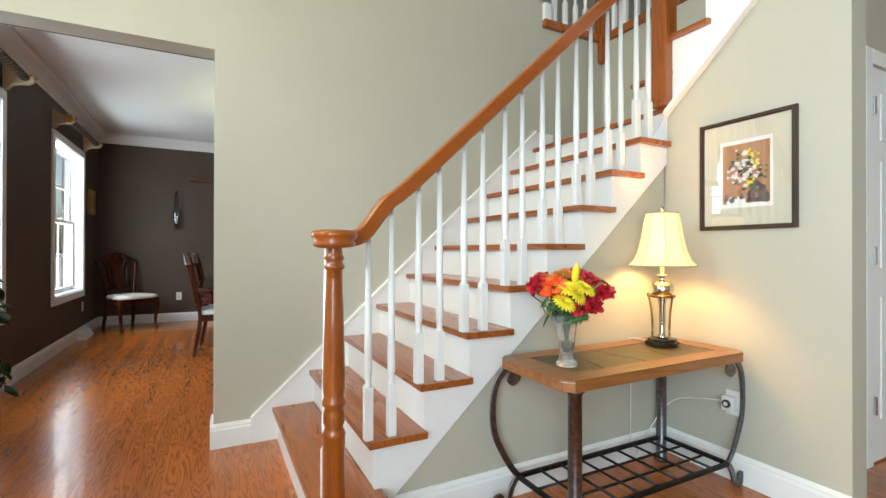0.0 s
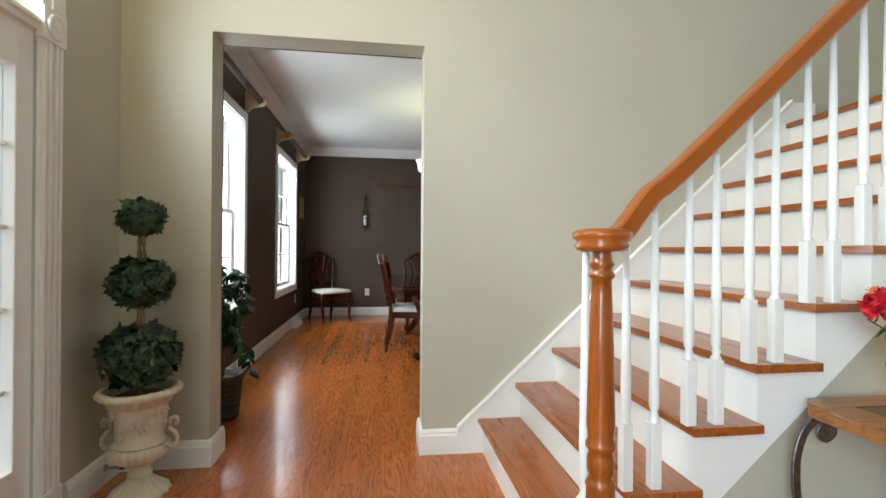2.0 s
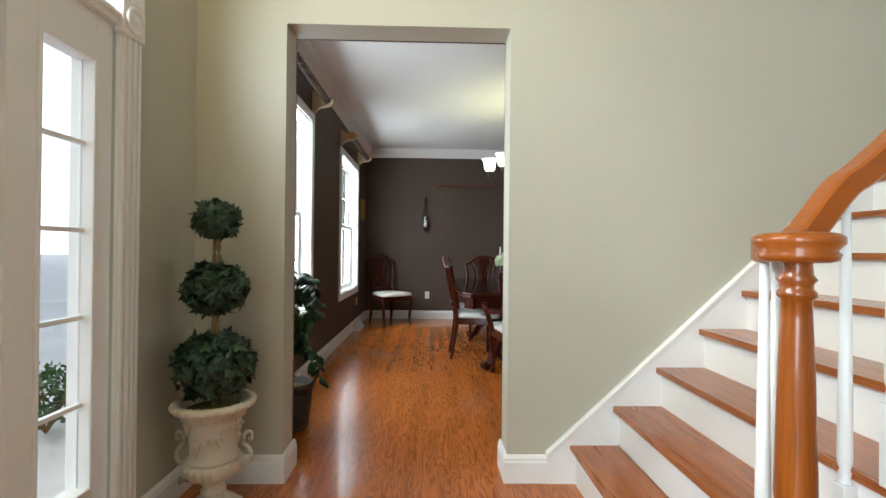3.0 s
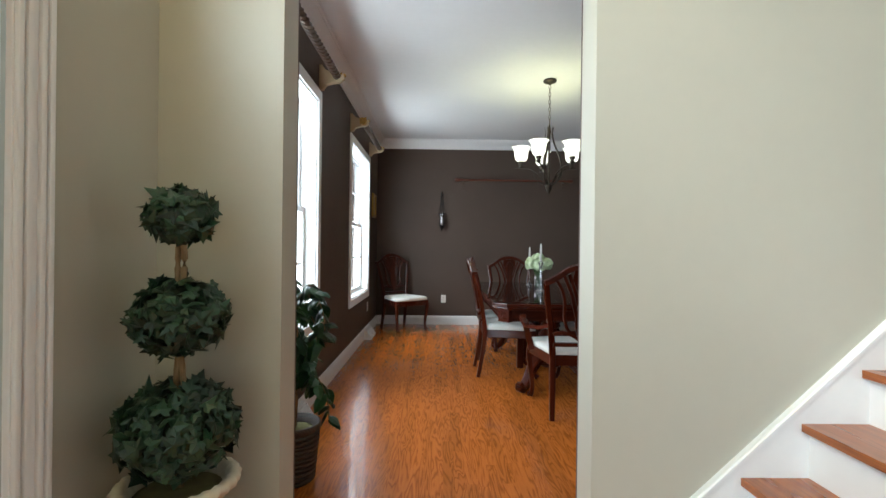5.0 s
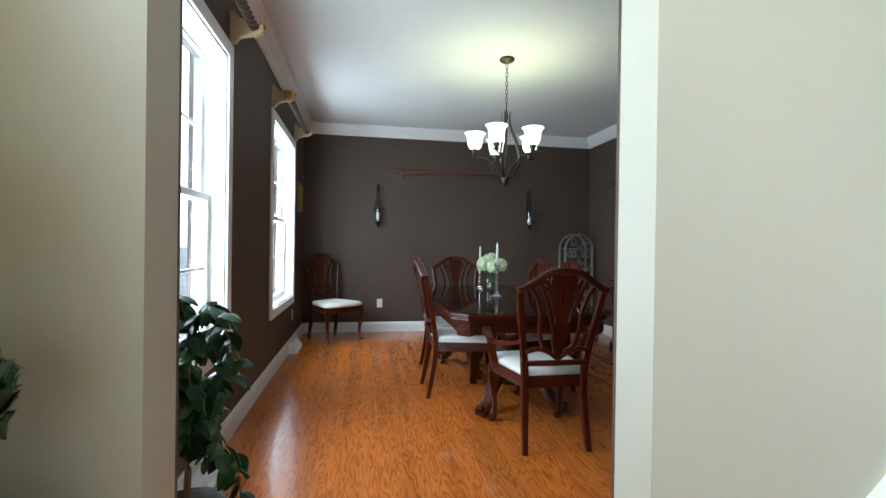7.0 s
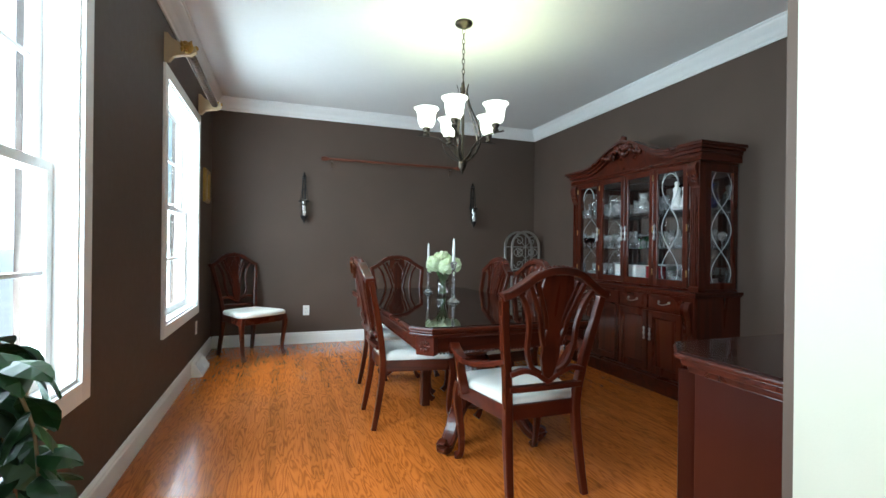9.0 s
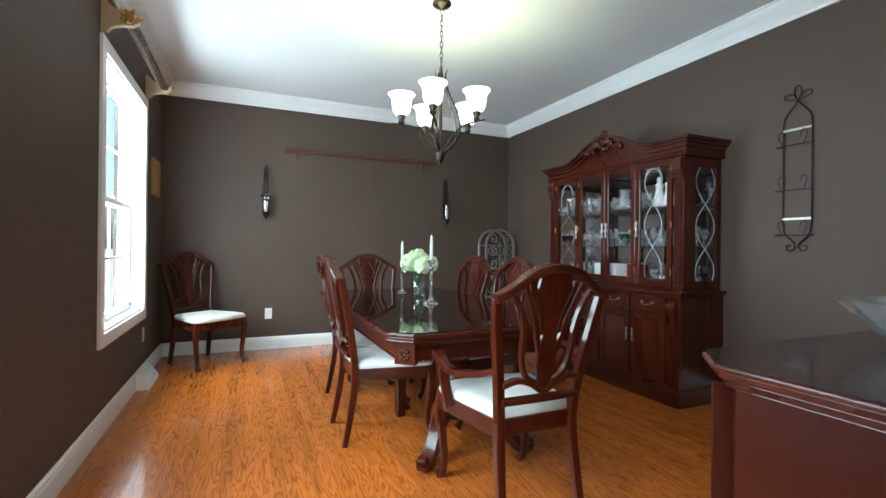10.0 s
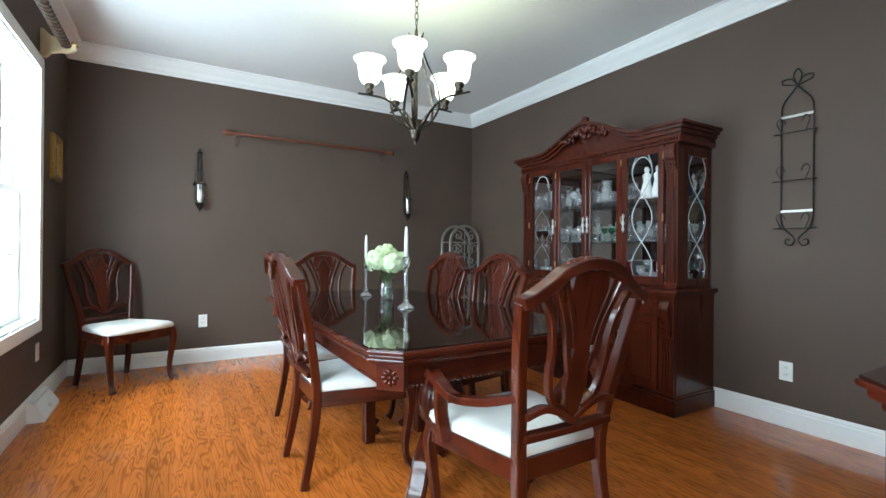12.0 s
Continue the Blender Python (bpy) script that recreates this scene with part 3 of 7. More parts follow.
# ---- dining room windows ----
def window(name, y0, y1, z0, z1, x):
    """A white double-hung window, each sash with two by two panes, in a deep drywall-lined opening."""
    w = tagged(new(name), "tall white double-hung window with divided panes", "window", kind="structure")
    c, xi = 0.08, x + 0.018
    bm = bmesh.new()
    for a, b, q, r in ((y0, y0 + c, z0, z1), (y1 - c, y1, z0, z1), (y0 + c, y1 - c, z0, z0 + c), (y0 + c, y1 - c, z1 - c, z1)):
        box(bm, x, xi, a, b, q, r, 0.003)
    part("window_casing", bm, M["white"], w)
    iy0, iy1, iz0, iz1 = y0 + c, y1 - c, z0 + c, z1 - c
    bm = bmesh.new()
    d = x - 0.17
    box(bm, d, x + 0.001, iy0 - 0.001, iy0 + 0.012, iz0, iz1)
    box(bm, d, x + 0.001, iy1 - 0.012, iy1 + 0.001, iz0, iz1)
    box(bm, d, x + 0.001, iy0 + 0.012, iy1 - 0.012, iz1 - 0.012, iz1 + 0.001)
    box(bm, d, x + 0.001, iy0 + 0.012, iy1 - 0.012, iz0 - 0.001, iz0 + 0.014)
    part("window_jamb", bm, M["white"], w)
    a, b, mid = iy0 + 0.012, iy1 - 0.012, (iz0 + iz1) / 2
    for nm, s0, s1, off in (("lower_sash", iz0 + 0.014, mid + 0.02, -0.095), ("upper_sash", mid - 0.02, iz1 - 0.012, -0.132)):
        bm = bmesh.new()
        xa, xb = x + off - 0.017, x + off + 0.017
        box(bm, xa, xb, a, a + 0.045, s0, s1, 0.003)
        box(bm, xa, xb, b - 0.045, b, s0, s1, 0.003)
        box(bm, xa, xb, a + 0.045, b - 0.045, s0, s0 + 0.05, 0.003)
        box(bm, xa, xb, a + 0.045, b - 0.045, s1 - 0.038, s1, 0.003)
        my, mz = (a + b) / 2, (s0 + s1) / 2
        sash = part(nm, bm, M["white"], w)
        for p0, p1, q0, q1 in ((my - 0.009, my + 0.009, s0 + 0.05, s1 - 0.038), (a + 0.045, my - 0.009, mz - 0.009, mz + 0.009), (my + 0.009, b - 0.045, mz - 0.009, mz + 0.009)):
            part("muntin", B(x + off - 0.008, x + off + 0.008, p0, p1, q0, q1, bevel=0.003), M["white"], sash)
        g = part("pane", B(x + off - 0.002, x + off + 0.002, a + 0.045, b - 0.045, s0 + 0.05, s1 - 0.038), M["glass"], sash)
        g.visible_shadow = False
    lock = part("sash_lock", B(x - 0.09, x - 0.06, (a + b) / 2 - 0.03, (a + b) / 2 + 0.03, mid + 0.02, mid + 0.035, bevel=0.004), M["white"], w)
    return w


window("window_1", *W1, *WZ, DX0)
window("window_2", *W2, *WZ, DX0)

# ---- staircase ----
RISE, RUN, N0 = 0.1865, 0.2075, 0.38
SO, SW = 1.785, FY1 - 0.022           # outer stringer face, face of the wall skirt
stairs = thing("staircase", "oak-treaded staircase with white risers and turned white balusters", "staircase")
tread_mesh = None
for k in range(1, 10):
    x0 = N0 + RUN * (k - 1)
    zt = RISE * k
    bm = bmesh.new()
    if k == 1:
        o = [(x0, SW), (x0, 1.58)] + arc(x0 + 0.13, 1.58, 0.13, 180, 360, 14)[1:] + [(x0 + 0.262, SO), (x0 + 0.235, SO), (x0 + 0.235, SW)]
        plate(bm, o, zt - 0.027, zt, bevel=0.008)
        part("tread", bm, M["tread"], stairs)
        bm = bmesh.new()
        o = [(x0 + 0.027, SW), (x0 + 0.027, 1.58)] + arc(x0 + 0.13, 1.58, 0.103, 180, 360, 14)[1:] + [(x0 + 0.233, SW)]
        plate(bm, o, 0, zt - 0.027)
        part("riser", bm, M["white"], stairs)
        continue
    if tread_mesh is None:
        o = [(0, SW), (0, SO - 0.026), (0.2365, SO - 0.026), (0.2365, SO), (0.235, SO), (0.235, SW)]
        plate(bm, o, -0.027, 0, bevel=0.008)
        tread_mesh = mesh_of(bm, "tread", M["tread"])
        riser_mesh = mesh_of(B(0.027, 0.043, SO + 0.001, SW, -RISE, -0.027), "riser", M["white"])
    for nm, me in (("tread", tread_mesh), ("riser", riser_mesh)):
        ob = new(nm, me)
        ob.parent = stairs
        ob.location = (x0, 0, zt)
# landing
LX = N0 + RUN * 9
bm = bmesh.new()
box(bm, LX, 3.0, SO - 0.03, FY1, RISE * 10 - 0.027, RISE * 10, 0.006)
part("landing", bm, M["tread"], stairs)
part("riser", B(LX + 0.027, LX + 0.043, SO + 0.001, SW, RISE * 9, RISE * 10 - 0.027), M["white"], stairs)


def side_plate(bm, outline, y0, y1):
    """An outline in x, z with thickness along y."""
    return plate(bm, outline, y0, y1, Matrix(((1, 0, 0, 0), (0, 0, 1, 0), (0, 1, 0, 0), (0, 0, 0, 1))))


# outer cut stringer: steps above, a straight lower edge
bm = bmesh.new()
SL = RISE / RUN
low = [(0.42, 0.0), (0.54, 0.0), (PX - 0.0, 0.0 + SL * (PX - 0.54)), (PX, RISE * 10 - 0.028), (LX + 0.028, RISE * 10 - 0.028)]
steps = []
for k in range(9, 0, -1):
    xr = N0 + RUN * k + 0.028
    steps += [(xr, RISE * k - 0.028), (xr - RUN, RISE * k - 0.028)]
o = low + steps
side_plate(bm, o, SO, SO + 0.03)
part("outer_stringer", bm, M["white"], stairs)
# wall skirt
bm = bmesh.new()
o = [(0.27, 0.0), (N0 + 0.10, 0.0), (LX + 0.2, RISE * 10 - 0.1), (LX + 0.2, RISE * 10 + 0.13), (LX + 0.04, RISE * 10 + 0.13)]
o += [(0.27 + 0.0, 0.132)]
side_plate(bm, o, SW, FY1)
bm2 = bmesh.new()
strip(bm2, [(0, -0.004), (0.028, -0.004), (0.028, 0.010), (0.022, 0.016), (0, 0.016)], (0.268, FY1, 0.132), (LX + 0.04, FY1, RISE * 10 + 0.13), (0, -1, 0))
part("wall_skirt", bm, M["white"], stairs)
part("skirt_cap", bm2, M["white"], stairs)

# wall under the flight and its trim
bm = bmesh.new()
side_plate(bm, [(0.50, 0.0), (PX, 0.0), (PX, SL * (PX - 0.50))], SO + 0.018, SO + 0.10)
setting("wall_under_stair", bm, M["beige"], "greige painted wall under the staircase", "wall")
baseboard("baseboard_stair", (0.58, SO + 0.018, 0), (PX, SO + 0.018, 0), (0, -1, 0))
# picture wall, which carries the second flight
WE = 0.985
bm = bmesh.new()
t = bmesh.new()
z_at = lambda yy: RISE * 10 - 0.02 + SL * (1.75 - yy)
plate(t, [(1.80, 0.0), (1.80, z_at(1.75)), (1.75, z_at(1.75)), (0.72 + 0.28, z_at(0.72 + 0.28)), (WE, z_at(WE) + 0.0), (WE, 0.0)], PX, PX + 0.12, Matrix(((0, 0, 1, 0), (1, 0, 0, 0), (0, 1, 0, 0), (0, 0, 0, 1))))
merge(bm, t)
setting("wall_picture", bm, M["beige"], "greige painted wall beside the console table", "wall")
baseboard("baseboard_picture", (PX, WE, 0), (PX, SO, 0), (-1, 0, 0))
# second flight, climbing back towards the hall
bm = bmesh.new()
YM = Matrix(((0, 0, 1, 0), (1, 0, 0, 0), (0, 1, 0, 0), (0, 0, 0, 1)))
o = [(1.97, z_at(1.97)), (1.97, RISE * 10)]
for k in range(1, 7):
    yy = 1.97 - RUN * (k - 1)
    o += [(yy, RISE * (10 + k) - 0.028), (yy - RUN, RISE * (10 + k) - 0.028)]
o += [(1.97 - RUN * 6, z_at(1.97 - RUN * 6))]
plate(bm, o, PX - 0.022, PX + 0.02, YM)
part("upper_stringer", bm, M["white"], stairs)
bm = bmesh.new()
strip(bm, [(0, -0.02), (0.03, -0.02), (0.034, 0.0), (0.022, 0.012), (0, 0.02)], (PX - 0.022, 1.77, z_at(1.77) + 0.01), (PX - 0.022, 0.6, z_at(0.6) + 0.01), (-1, 0, 0))
part("stringer_trim", bm, M["white"], stairs)
for k in range(1, 7):
    yy = 1.97 - RUN * (k - 1)
    part("tread", B(PX - 0.05, 2.98, yy - 0.235, yy + 0.02, RISE * (10 + k) - 0.027, RISE * (10 + k), bevel=0.007), M["tread"], stairs)
    part("riser", B(PX + 0.02, 2.98, yy - 0.02, yy - 0.004, RISE * (9 + k), RISE * (10 + k) - 0.027), M["white"], stairs)

# stairwell walls and the upper floor's edge
setting("wall_stairwell", B(3.0, 3.12, 1.33, FY1 + 0.155, 0, UP - 0.06), M["beige"], "greige painted stairwell wall", "wall")
setting("wall_closet", B(PX + 0.12, FX1, 1.21, 1.33, 0, UP - 0.06), M["beige"], "greige painted passage wall with a white door", "wall")
setting("upper_floor", B(3.0, FX1, -0.5, 4.4, UP - 0.06, UP), M["tread"], "upper hall floor over the passage", "floor")
setting("upper_floor_north", B(2.36, 3.0, FY1, 4.4, UP - 0.06, UP), M["tread"], "upper hall floor beyond the stairwell", "floor")
setting("upper_nosing", B(2.36, 3.02, FY1 - 0.035, FY1, UP - 0.055, UP + 0.004, bevel=0.008), M["tread"], "oak nosing along the upper floor", "nosing")
setting("upper_nosing_side", B(2.965, 3.0, 0.6, FY1 - 0.035, UP - 0.055, UP + 0.004, bevel=0.008), M["tread"], "oak nosing along the upper floor", "nosing")


# balusters
def baluster_mesh(h):
    bm = bmesh.new()
    s, k = 0.0165, 0.20
    box(bm, -s, s, -s, s, 0, k, 0.003)
    lathe(bm, [(0.0155, k), (0.016, k + 0.006), (0.0105, k + 0.014), (0.0135, k + 0.024), (0.010, k + 0.034), (0.0145, k + 0.046), (0.0155, k + 0.06), (0.0150, k + 0.16), (0.0085, h)], 12)
    return mesh_of(bm, "baluster", M["white"])


RZ = lambda x: 1.552 + 0.93 * (x - 0.953) - 0.055
BY = SO - 0.002
bmesh_by = {}
for k in range(2, 10):
    x0, zt = N0 + RUN * (k - 1), RISE * k
    for j, dx in enumerate((0.004, 0.097)):
        if j not in bmesh_by:
            bmesh_by[j] = baluster_mesh(RZ(x0 + dx) - zt + 0.012)
        ob = new("baluster", bmesh_by[j])
        ob.parent = stairs
        ob.location = (x0 + dx, BY + 0.010, zt)

# newel, volute and handrail
NX, NY = 0.420, 1.615
bm = bmesh.new()
lathe(bm, [(0.0336, 0.0), (0.0336, 0.07), (0.0361, 0.075), (0.0361, 0.30), (0.0386, 0.305), (0.0336, 0.315), (0.0286, 0.328), (0.0344, 0.345), (0.0344, 0.375), (0.0286, 0.392), (0.0378, 0.402), (0.0378, 0.412),
           (0.0319, 0.425), (0.0361, 0.46), (0.0302, 0.70), (0.0260, 0.800), (0.0252, 0.835), (0.0328, 0.842), (0.0328, 0.850), (0.0269, 0.857), (0.0269, 0.866), (0.0336, 0.874), (0.0269, 0.884), (0.0252, 0.905), (0.0319, 0.925), (0.0420, 0.932)], 24, pose(NX, NY, RISE))
newel = part("newel_post", bm, M["post"], stairs, "turned oak starting newel post")
bm = bmesh.new()
VZ = 1.150
lathe(bm, [(0.05, VZ - 0.056), (0.064, VZ - 0.052), (0.068, VZ - 0.040), (0.062, VZ - 0.034), (0.074, VZ - 0.020), (0.074, VZ - 0.008), (0.066, VZ - 0.001), (0.05, VZ + 0.002), (0.001, VZ + 0.003)], 32, pose(NX, NY, 0))
part("volute", bm, M["rail"], newel, "round oak handrail volute")
bm = bmesh.new()
end = 2.30
p = [(NX - 0.005, NY + 0.02, VZ - 0.029), (NX + 0.012, NY + 0.09, VZ - 0.029), (NX + 0.065, BY - 0.016, VZ - 0.026), (NX + 0.145, BY, VZ - 0.002), (0.66, BY, RZ(0.66) + 0.040), (0.76, BY, RZ(0.76) + 0.0275), (1.2, BY, RZ(1.2) + 0.0275), (1.8, BY, RZ(1.8) + 0.0275), (end, BY, RZ(end) + 0.0275)]
sweep(bm, spline(p, 8), 0, flat=(0.060, 0.056))
part("handrail", bm, M["rail"], stairs, "curved oak handrail")
for bx, by in ((NX - 0.008, NY + 0.075), (NX + 0.045, NY + 0.110)):
    ob = new("baluster", bmesh_by[0])
    ob.parent = stairs
    ob.location = (bx, by, RISE)
    ob.scale = (1, 1, (VZ - 0.05 - RISE) / (RZ(N0 + RUN + 0.004) - 2 * RISE + 0.012))
# landing newel and the drop newel of the upper balustrade
bm = bmesh.new()
box(bm, PX - 0.075, PX + 0.015, BY - 0.045, BY + 0.045, RISE * 10, 3.3, 0.004)
strip(bm, [(0, 0), (0.012, 0), (0.010, 0.02), (0, 0.03)], (PX - 0.075, BY + 0.045, RISE * 10), (PX - 0.075, BY - 0.045, RISE * 10), (-1, 0, 0))
part("landing_newel", bm, M["post"], stairs, "square oak landing newel post")
balus = thing("upper_balustrade", "white balusters on oak nosing along the upper floor", "balustrade")
bm = bmesh.new()
box(bm, 2.945, 3.02, FY1 - 0.05, FY1 + 0.03, UP - 0.22, 3.9, 0.004)
lathe(bm, [(0.001, UP - 0.235), (0.03, UP - 0.228), (0.036, UP - 0.22)], 4, pose(2.98, FY1 - 0.01, 0, 0, 0, 45))
part("drop_newel", bm, M["post"], balus, "oak newel dropping below the floor edge")
up_b = baluster_mesh(0.9)
for k in range(4):
    ob = new("baluster", up_b)
    ob.parent = balus
    ob.location = (2.49 + 0.11 * k, FY1 + 0.012, UP + 0.004)
for k in range(9):
    ob = new("baluster", up_b)
    ob.parent = balus
    ob.location = (2.99, FY1 - 0.14 - 0.11 * k, UP + 0.004)
part("end_block", B(2.362, 2.425, FY1 - 0.03, FY1 + 0.04, UP + 0.004, UP + 0.13, bevel=0.004), M["white"], balus, "white half-post block against the wall")
part("top_rail", B(2.36, 3.0, FY1 - 0.02, FY1 + 0.04, UP + 0.9, UP + 0.95, bevel=0.01), M["rail"], balus)
part("top_rail", B(2.955, 3.015, 1.4, FY1 - 0.05, UP + 0.9, UP + 0.95, bevel=0.01), M["rail"], balus)

# ---- entrance door, sidelight and arched transom ----
def entrance():
    x = FX0
    door = tagged(new("door_entrance"), "white panelled entrance door with satin nickel hinges, closed", "door", kind="structure")
    bm = bmesh.new()
    y0, y1 = 1.04, 1.985
    box(bm, x - 0.09, x - 0.05, y0, y1, 0.01, 1.90, 0.003)
    for a, b in ((y0 + 0.12, (y0 + y1) / 2 - 0.05), ((y0 + y1) / 2 + 0.05, y1 - 0.12)):
        for q, r in ((0.22, 0.85), (1.0, 1.74)):
            box(bm, x - 0.052, x - 0.042, a, b, q, r, 0.006)
    part("leaf", bm, M["white"], door)
    for z in (0.28, 0.92, 1.62):
        part("hinge", B(x - 0.052, x - 0.03, 1.975, 2.0, z, z + 0.09, bevel=0.003), M["nickel"], door, "satin nickel hinge")
    fr = tagged(new("entrance_frame"), "white entrance frame with sidelights, fluted casing and arched transom", "door frame", kind="structure")
    for ya, yb in ((2.0, 2.385), (0.64, 1.025)):
        gy0, gy1, gz0, gz1 = ya + 0.08, yb - 0.075, 0.29, 1.75
        if ya < 1:
            gy0, gy1 = ya + 0.075, yb - 0.08
        bm = bmesh.new()
        box(bm, x - 0.10, x - 0.012, ya, gy0, 0, 1.90, 0.003)
        box(bm, x - 0.10, x - 0.012, gy1, yb, 0, 1.90, 0.003)
        box(bm, x - 0.10, x - 0.012, gy0, gy1, 0, gz0, 0.003)
        box(bm, x - 0.10, x - 0.012, gy0, gy1, gz1, 1.90, 0.003)
        o = part("sidelight", bm, M["white"], fr, "white sidelight with five panes")
        bm = bmesh.new()
        for a, b, q, r in ((gy0, gy0 + 0.014, gz0, gz1), (gy1 - 0.014, gy1, gz0, gz1), (gy0 + 0.014, gy1 - 0.014, gz1 - 0.014, gz1), (gy0 + 0.014, gy1 - 0.014, gz0, gz0 + 0.014)):
            box(bm, x - 0.06, x - 0.006, a, b, q, r, 0.004)
        part("bead", bm, M["white"], o)
        for k in range(1, 5):
            z = gz0 + (gz1 - gz0) * k / 5
            part("muntin", B(x - 0.055, x - 0.035, gy0 + 0.014, gy1 - 0.014, z - 0.008, z + 0.008, bevel=0.003), M["white"], o)
        g = part("pane", B(x - 0.05, x - 0.046, gy0 + 0.014, gy1 - 0.014, gz0 + 0.014, gz1 - 0.014), M["glass"], o)
        g.visible_shadow = False
    bm = bmesh.new()
    box(bm, x - 0.10, x + 0.012, 0.64, 2.40, 1.90, 1.95, 0.004)
    box(bm, x - 0.08, x + 0.024, 0.64, 2.40, 1.925, 1.94, 0.004)
    box(bm, x - 0.10, x - 0.012, 1.985, 2.0, 0, 1.90)
    box(bm, x - 0.10, x - 0.012, 1.025, 1.04, 0, 1.90)
    box(bm, x - 0.15, x - 0.1, 0.72, 2.42, -0.02, 0.02)
    part("transom_bar", bm, M["white"], fr)
    for s, yc in ((1, 2.437), (-1, 0.603)):
        bm = bmesh.new()
        box(bm, x, x + 0.016, yc - 0.055, yc + 0.055, 0, 1.875, 0.002)
        for d in (-0.042, -0.018, 0.018, 0.042):
            box(bm, x + 0.014, x + 0.026, yc + d - 0.008, yc + d + 0.008, 0.16, 1.875, 0.004)
        box(bm, x, x + 0.03, yc - 0.06, yc + 0.06, 0, 0.16, 0.003)
        part("fluted_casing", bm, M["white"], fr)
        bm = bmesh.new()
        box(bm, x, x + 0.03, yc - 0.062, yc + 0.062, 1.875, 2.0, 0.004)
        lathe(bm, [(0.05, 0), (0.05, 0.006), (0.04, 0.012), (0.034, 0.004), (0.022, 0.004), (0.018, 0.012), (0.001, 0.016)], 24, pose(x + 0.03, yc, 1.9375, 0, 90, 0))
        part("rosette", bm, M["white"], fr, "white corner block with a round rosette")
    yc = 1.52
    for r0, r1, d in ((0.86, 0.99, 0.02), (0.90, 0.95, 0.032)):
        t = bmesh.new()
        n = 36
        outer = [(yc + r1 * math.cos(math.pi * k / n), 2.0 + (r1 - 0.25) * math.sin(math.pi * k / n)) for k in range(n + 1)]
        inner = [(yc + r0 * math.cos(math.pi * k / n), 2.0 + (r0 - 0.25) * math.sin(math.pi * k / n)) for k in range(n + 1)]
        plate(t, outer + inner[::-1], x - 0.02 if d < 0.03 else x, x + d, YM)
        part("arch_casing", t, M["white"], fr)
    bm = bmesh.new()
    for k in range(1, 6):
        a = math.pi * k / 6
        sweep(bm, [(x - 0.05, yc + 0.2 * math.cos(a), 1.95 + 0.15 * math.sin(a)), (x - 0.05, yc + 0.87 * math.cos(a), 1.95 + 0.62 * math.sin(a))], 0, flat=(0.02, 0.016))
    sweep(bm, [(x - 0.05, yc + 0.2 * math.cos(math.pi * k / 12), 1.95 + 0.15 * math.sin(math.pi * k / 12)) for k in range(13)], 0, flat=(0.02, 0.016))
    part("fan_muntins", bm, M["white"], fr)
    bm = bmesh.new()
    plate(bm, [(yc + 0.86 * math.cos(math.pi * k / 24), 1.95 + 0.62 * math.sin(math.pi * k / 24)) for k in range(25)], x - 0.075, x - 0.071, YM)
    g = part("transom_pane", bm, M["glass"], fr)
    g.visible_shadow = False


entrance()


def closet_door():
    y = 1.21
    d = tagged(new("door_closet"), "white six-panel passage door, closed", "door", kind="structure")
    bm = bmesh.new()
    box(bm, 3.05, 3.80, y - 0.012, y - 0.001, 0.01, 2.03, 0.002)
    for a, b in ((3.15, 3.38), (3.47, 3.70)):
        for q, r in ((0.22, 0.85), (1.0, 1.55), (1.66, 1.90)):
            box(bm, a, b, y - 0.018, y - 0.011, q, r, 0.006)
    part("leaf", bm, M["white"], d)
    bm = bmesh.new()
    for a, b, q, r in ((2.97, 3.045, 0, 2.115), (3.805, 3.88, 0, 2.115), (3.045, 3.805, 2.04, 2.115)):
        box(bm, a, b, y - 0.022, y - 0.001, q, r, 0.004)
    part("casing", bm, M["white"], d)
    for z in (0.26, 1.02, 1.78):
        part("hinge", B(3.038, 3.062, y - 0.032, y - 0.012, z, z + 0.09, bevel=0.003), M["nickel"], d, "satin nickel hinge")


closet_door()


# frame of the assumed window, added around the hall lamp and never in view
def unseen_front_window():
    w = tagged(new("window_3"), "assumed white-framed front window of the hall, out of view", "window", kind="structure")
    bm = bmesh.new()
    for a, b, q, r in ((-2.85, -2.78, 0.4, 3.1), (-0.52, -0.45, 0.4, 3.1), (-2.78, -0.52, 0.4, 0.47), (-2.78, -0.52, 3.03, 3.1), (-1.68, -1.62, 0.47, 3.03)):
        box(bm, FX0 - 0.06, FX0 + 0.015, a, b, q, r, 0.003)
    part("window_frame", bm, M["white"], w)


unseen_front_window()

# door stop on the baseboard
stop = thing("door_stop", "short nickel door stop with a black tip on the baseboard", "door stop")
bm = bmesh.new()
lathe(bm, [(0.016, 0), (0.014, 0.006), (0.006, 0.010), (0.006, 0.065)], 12, pose(FX0 + 0.017, 2.80, 0.075, 0, 90, 0))
part("rod", bm, M["nickel"], stop)
bm = bmesh.new()
lathe(bm, [(0.006, 0.065), (0.011, 0.066), (0.011, 0.082), (0.007, 0.085)], 12, pose(FX0 + 0.017, 2.80, 0.075, 0, 90, 0))
part("tip", bm, M["slot"], stop, "black rubber tip")


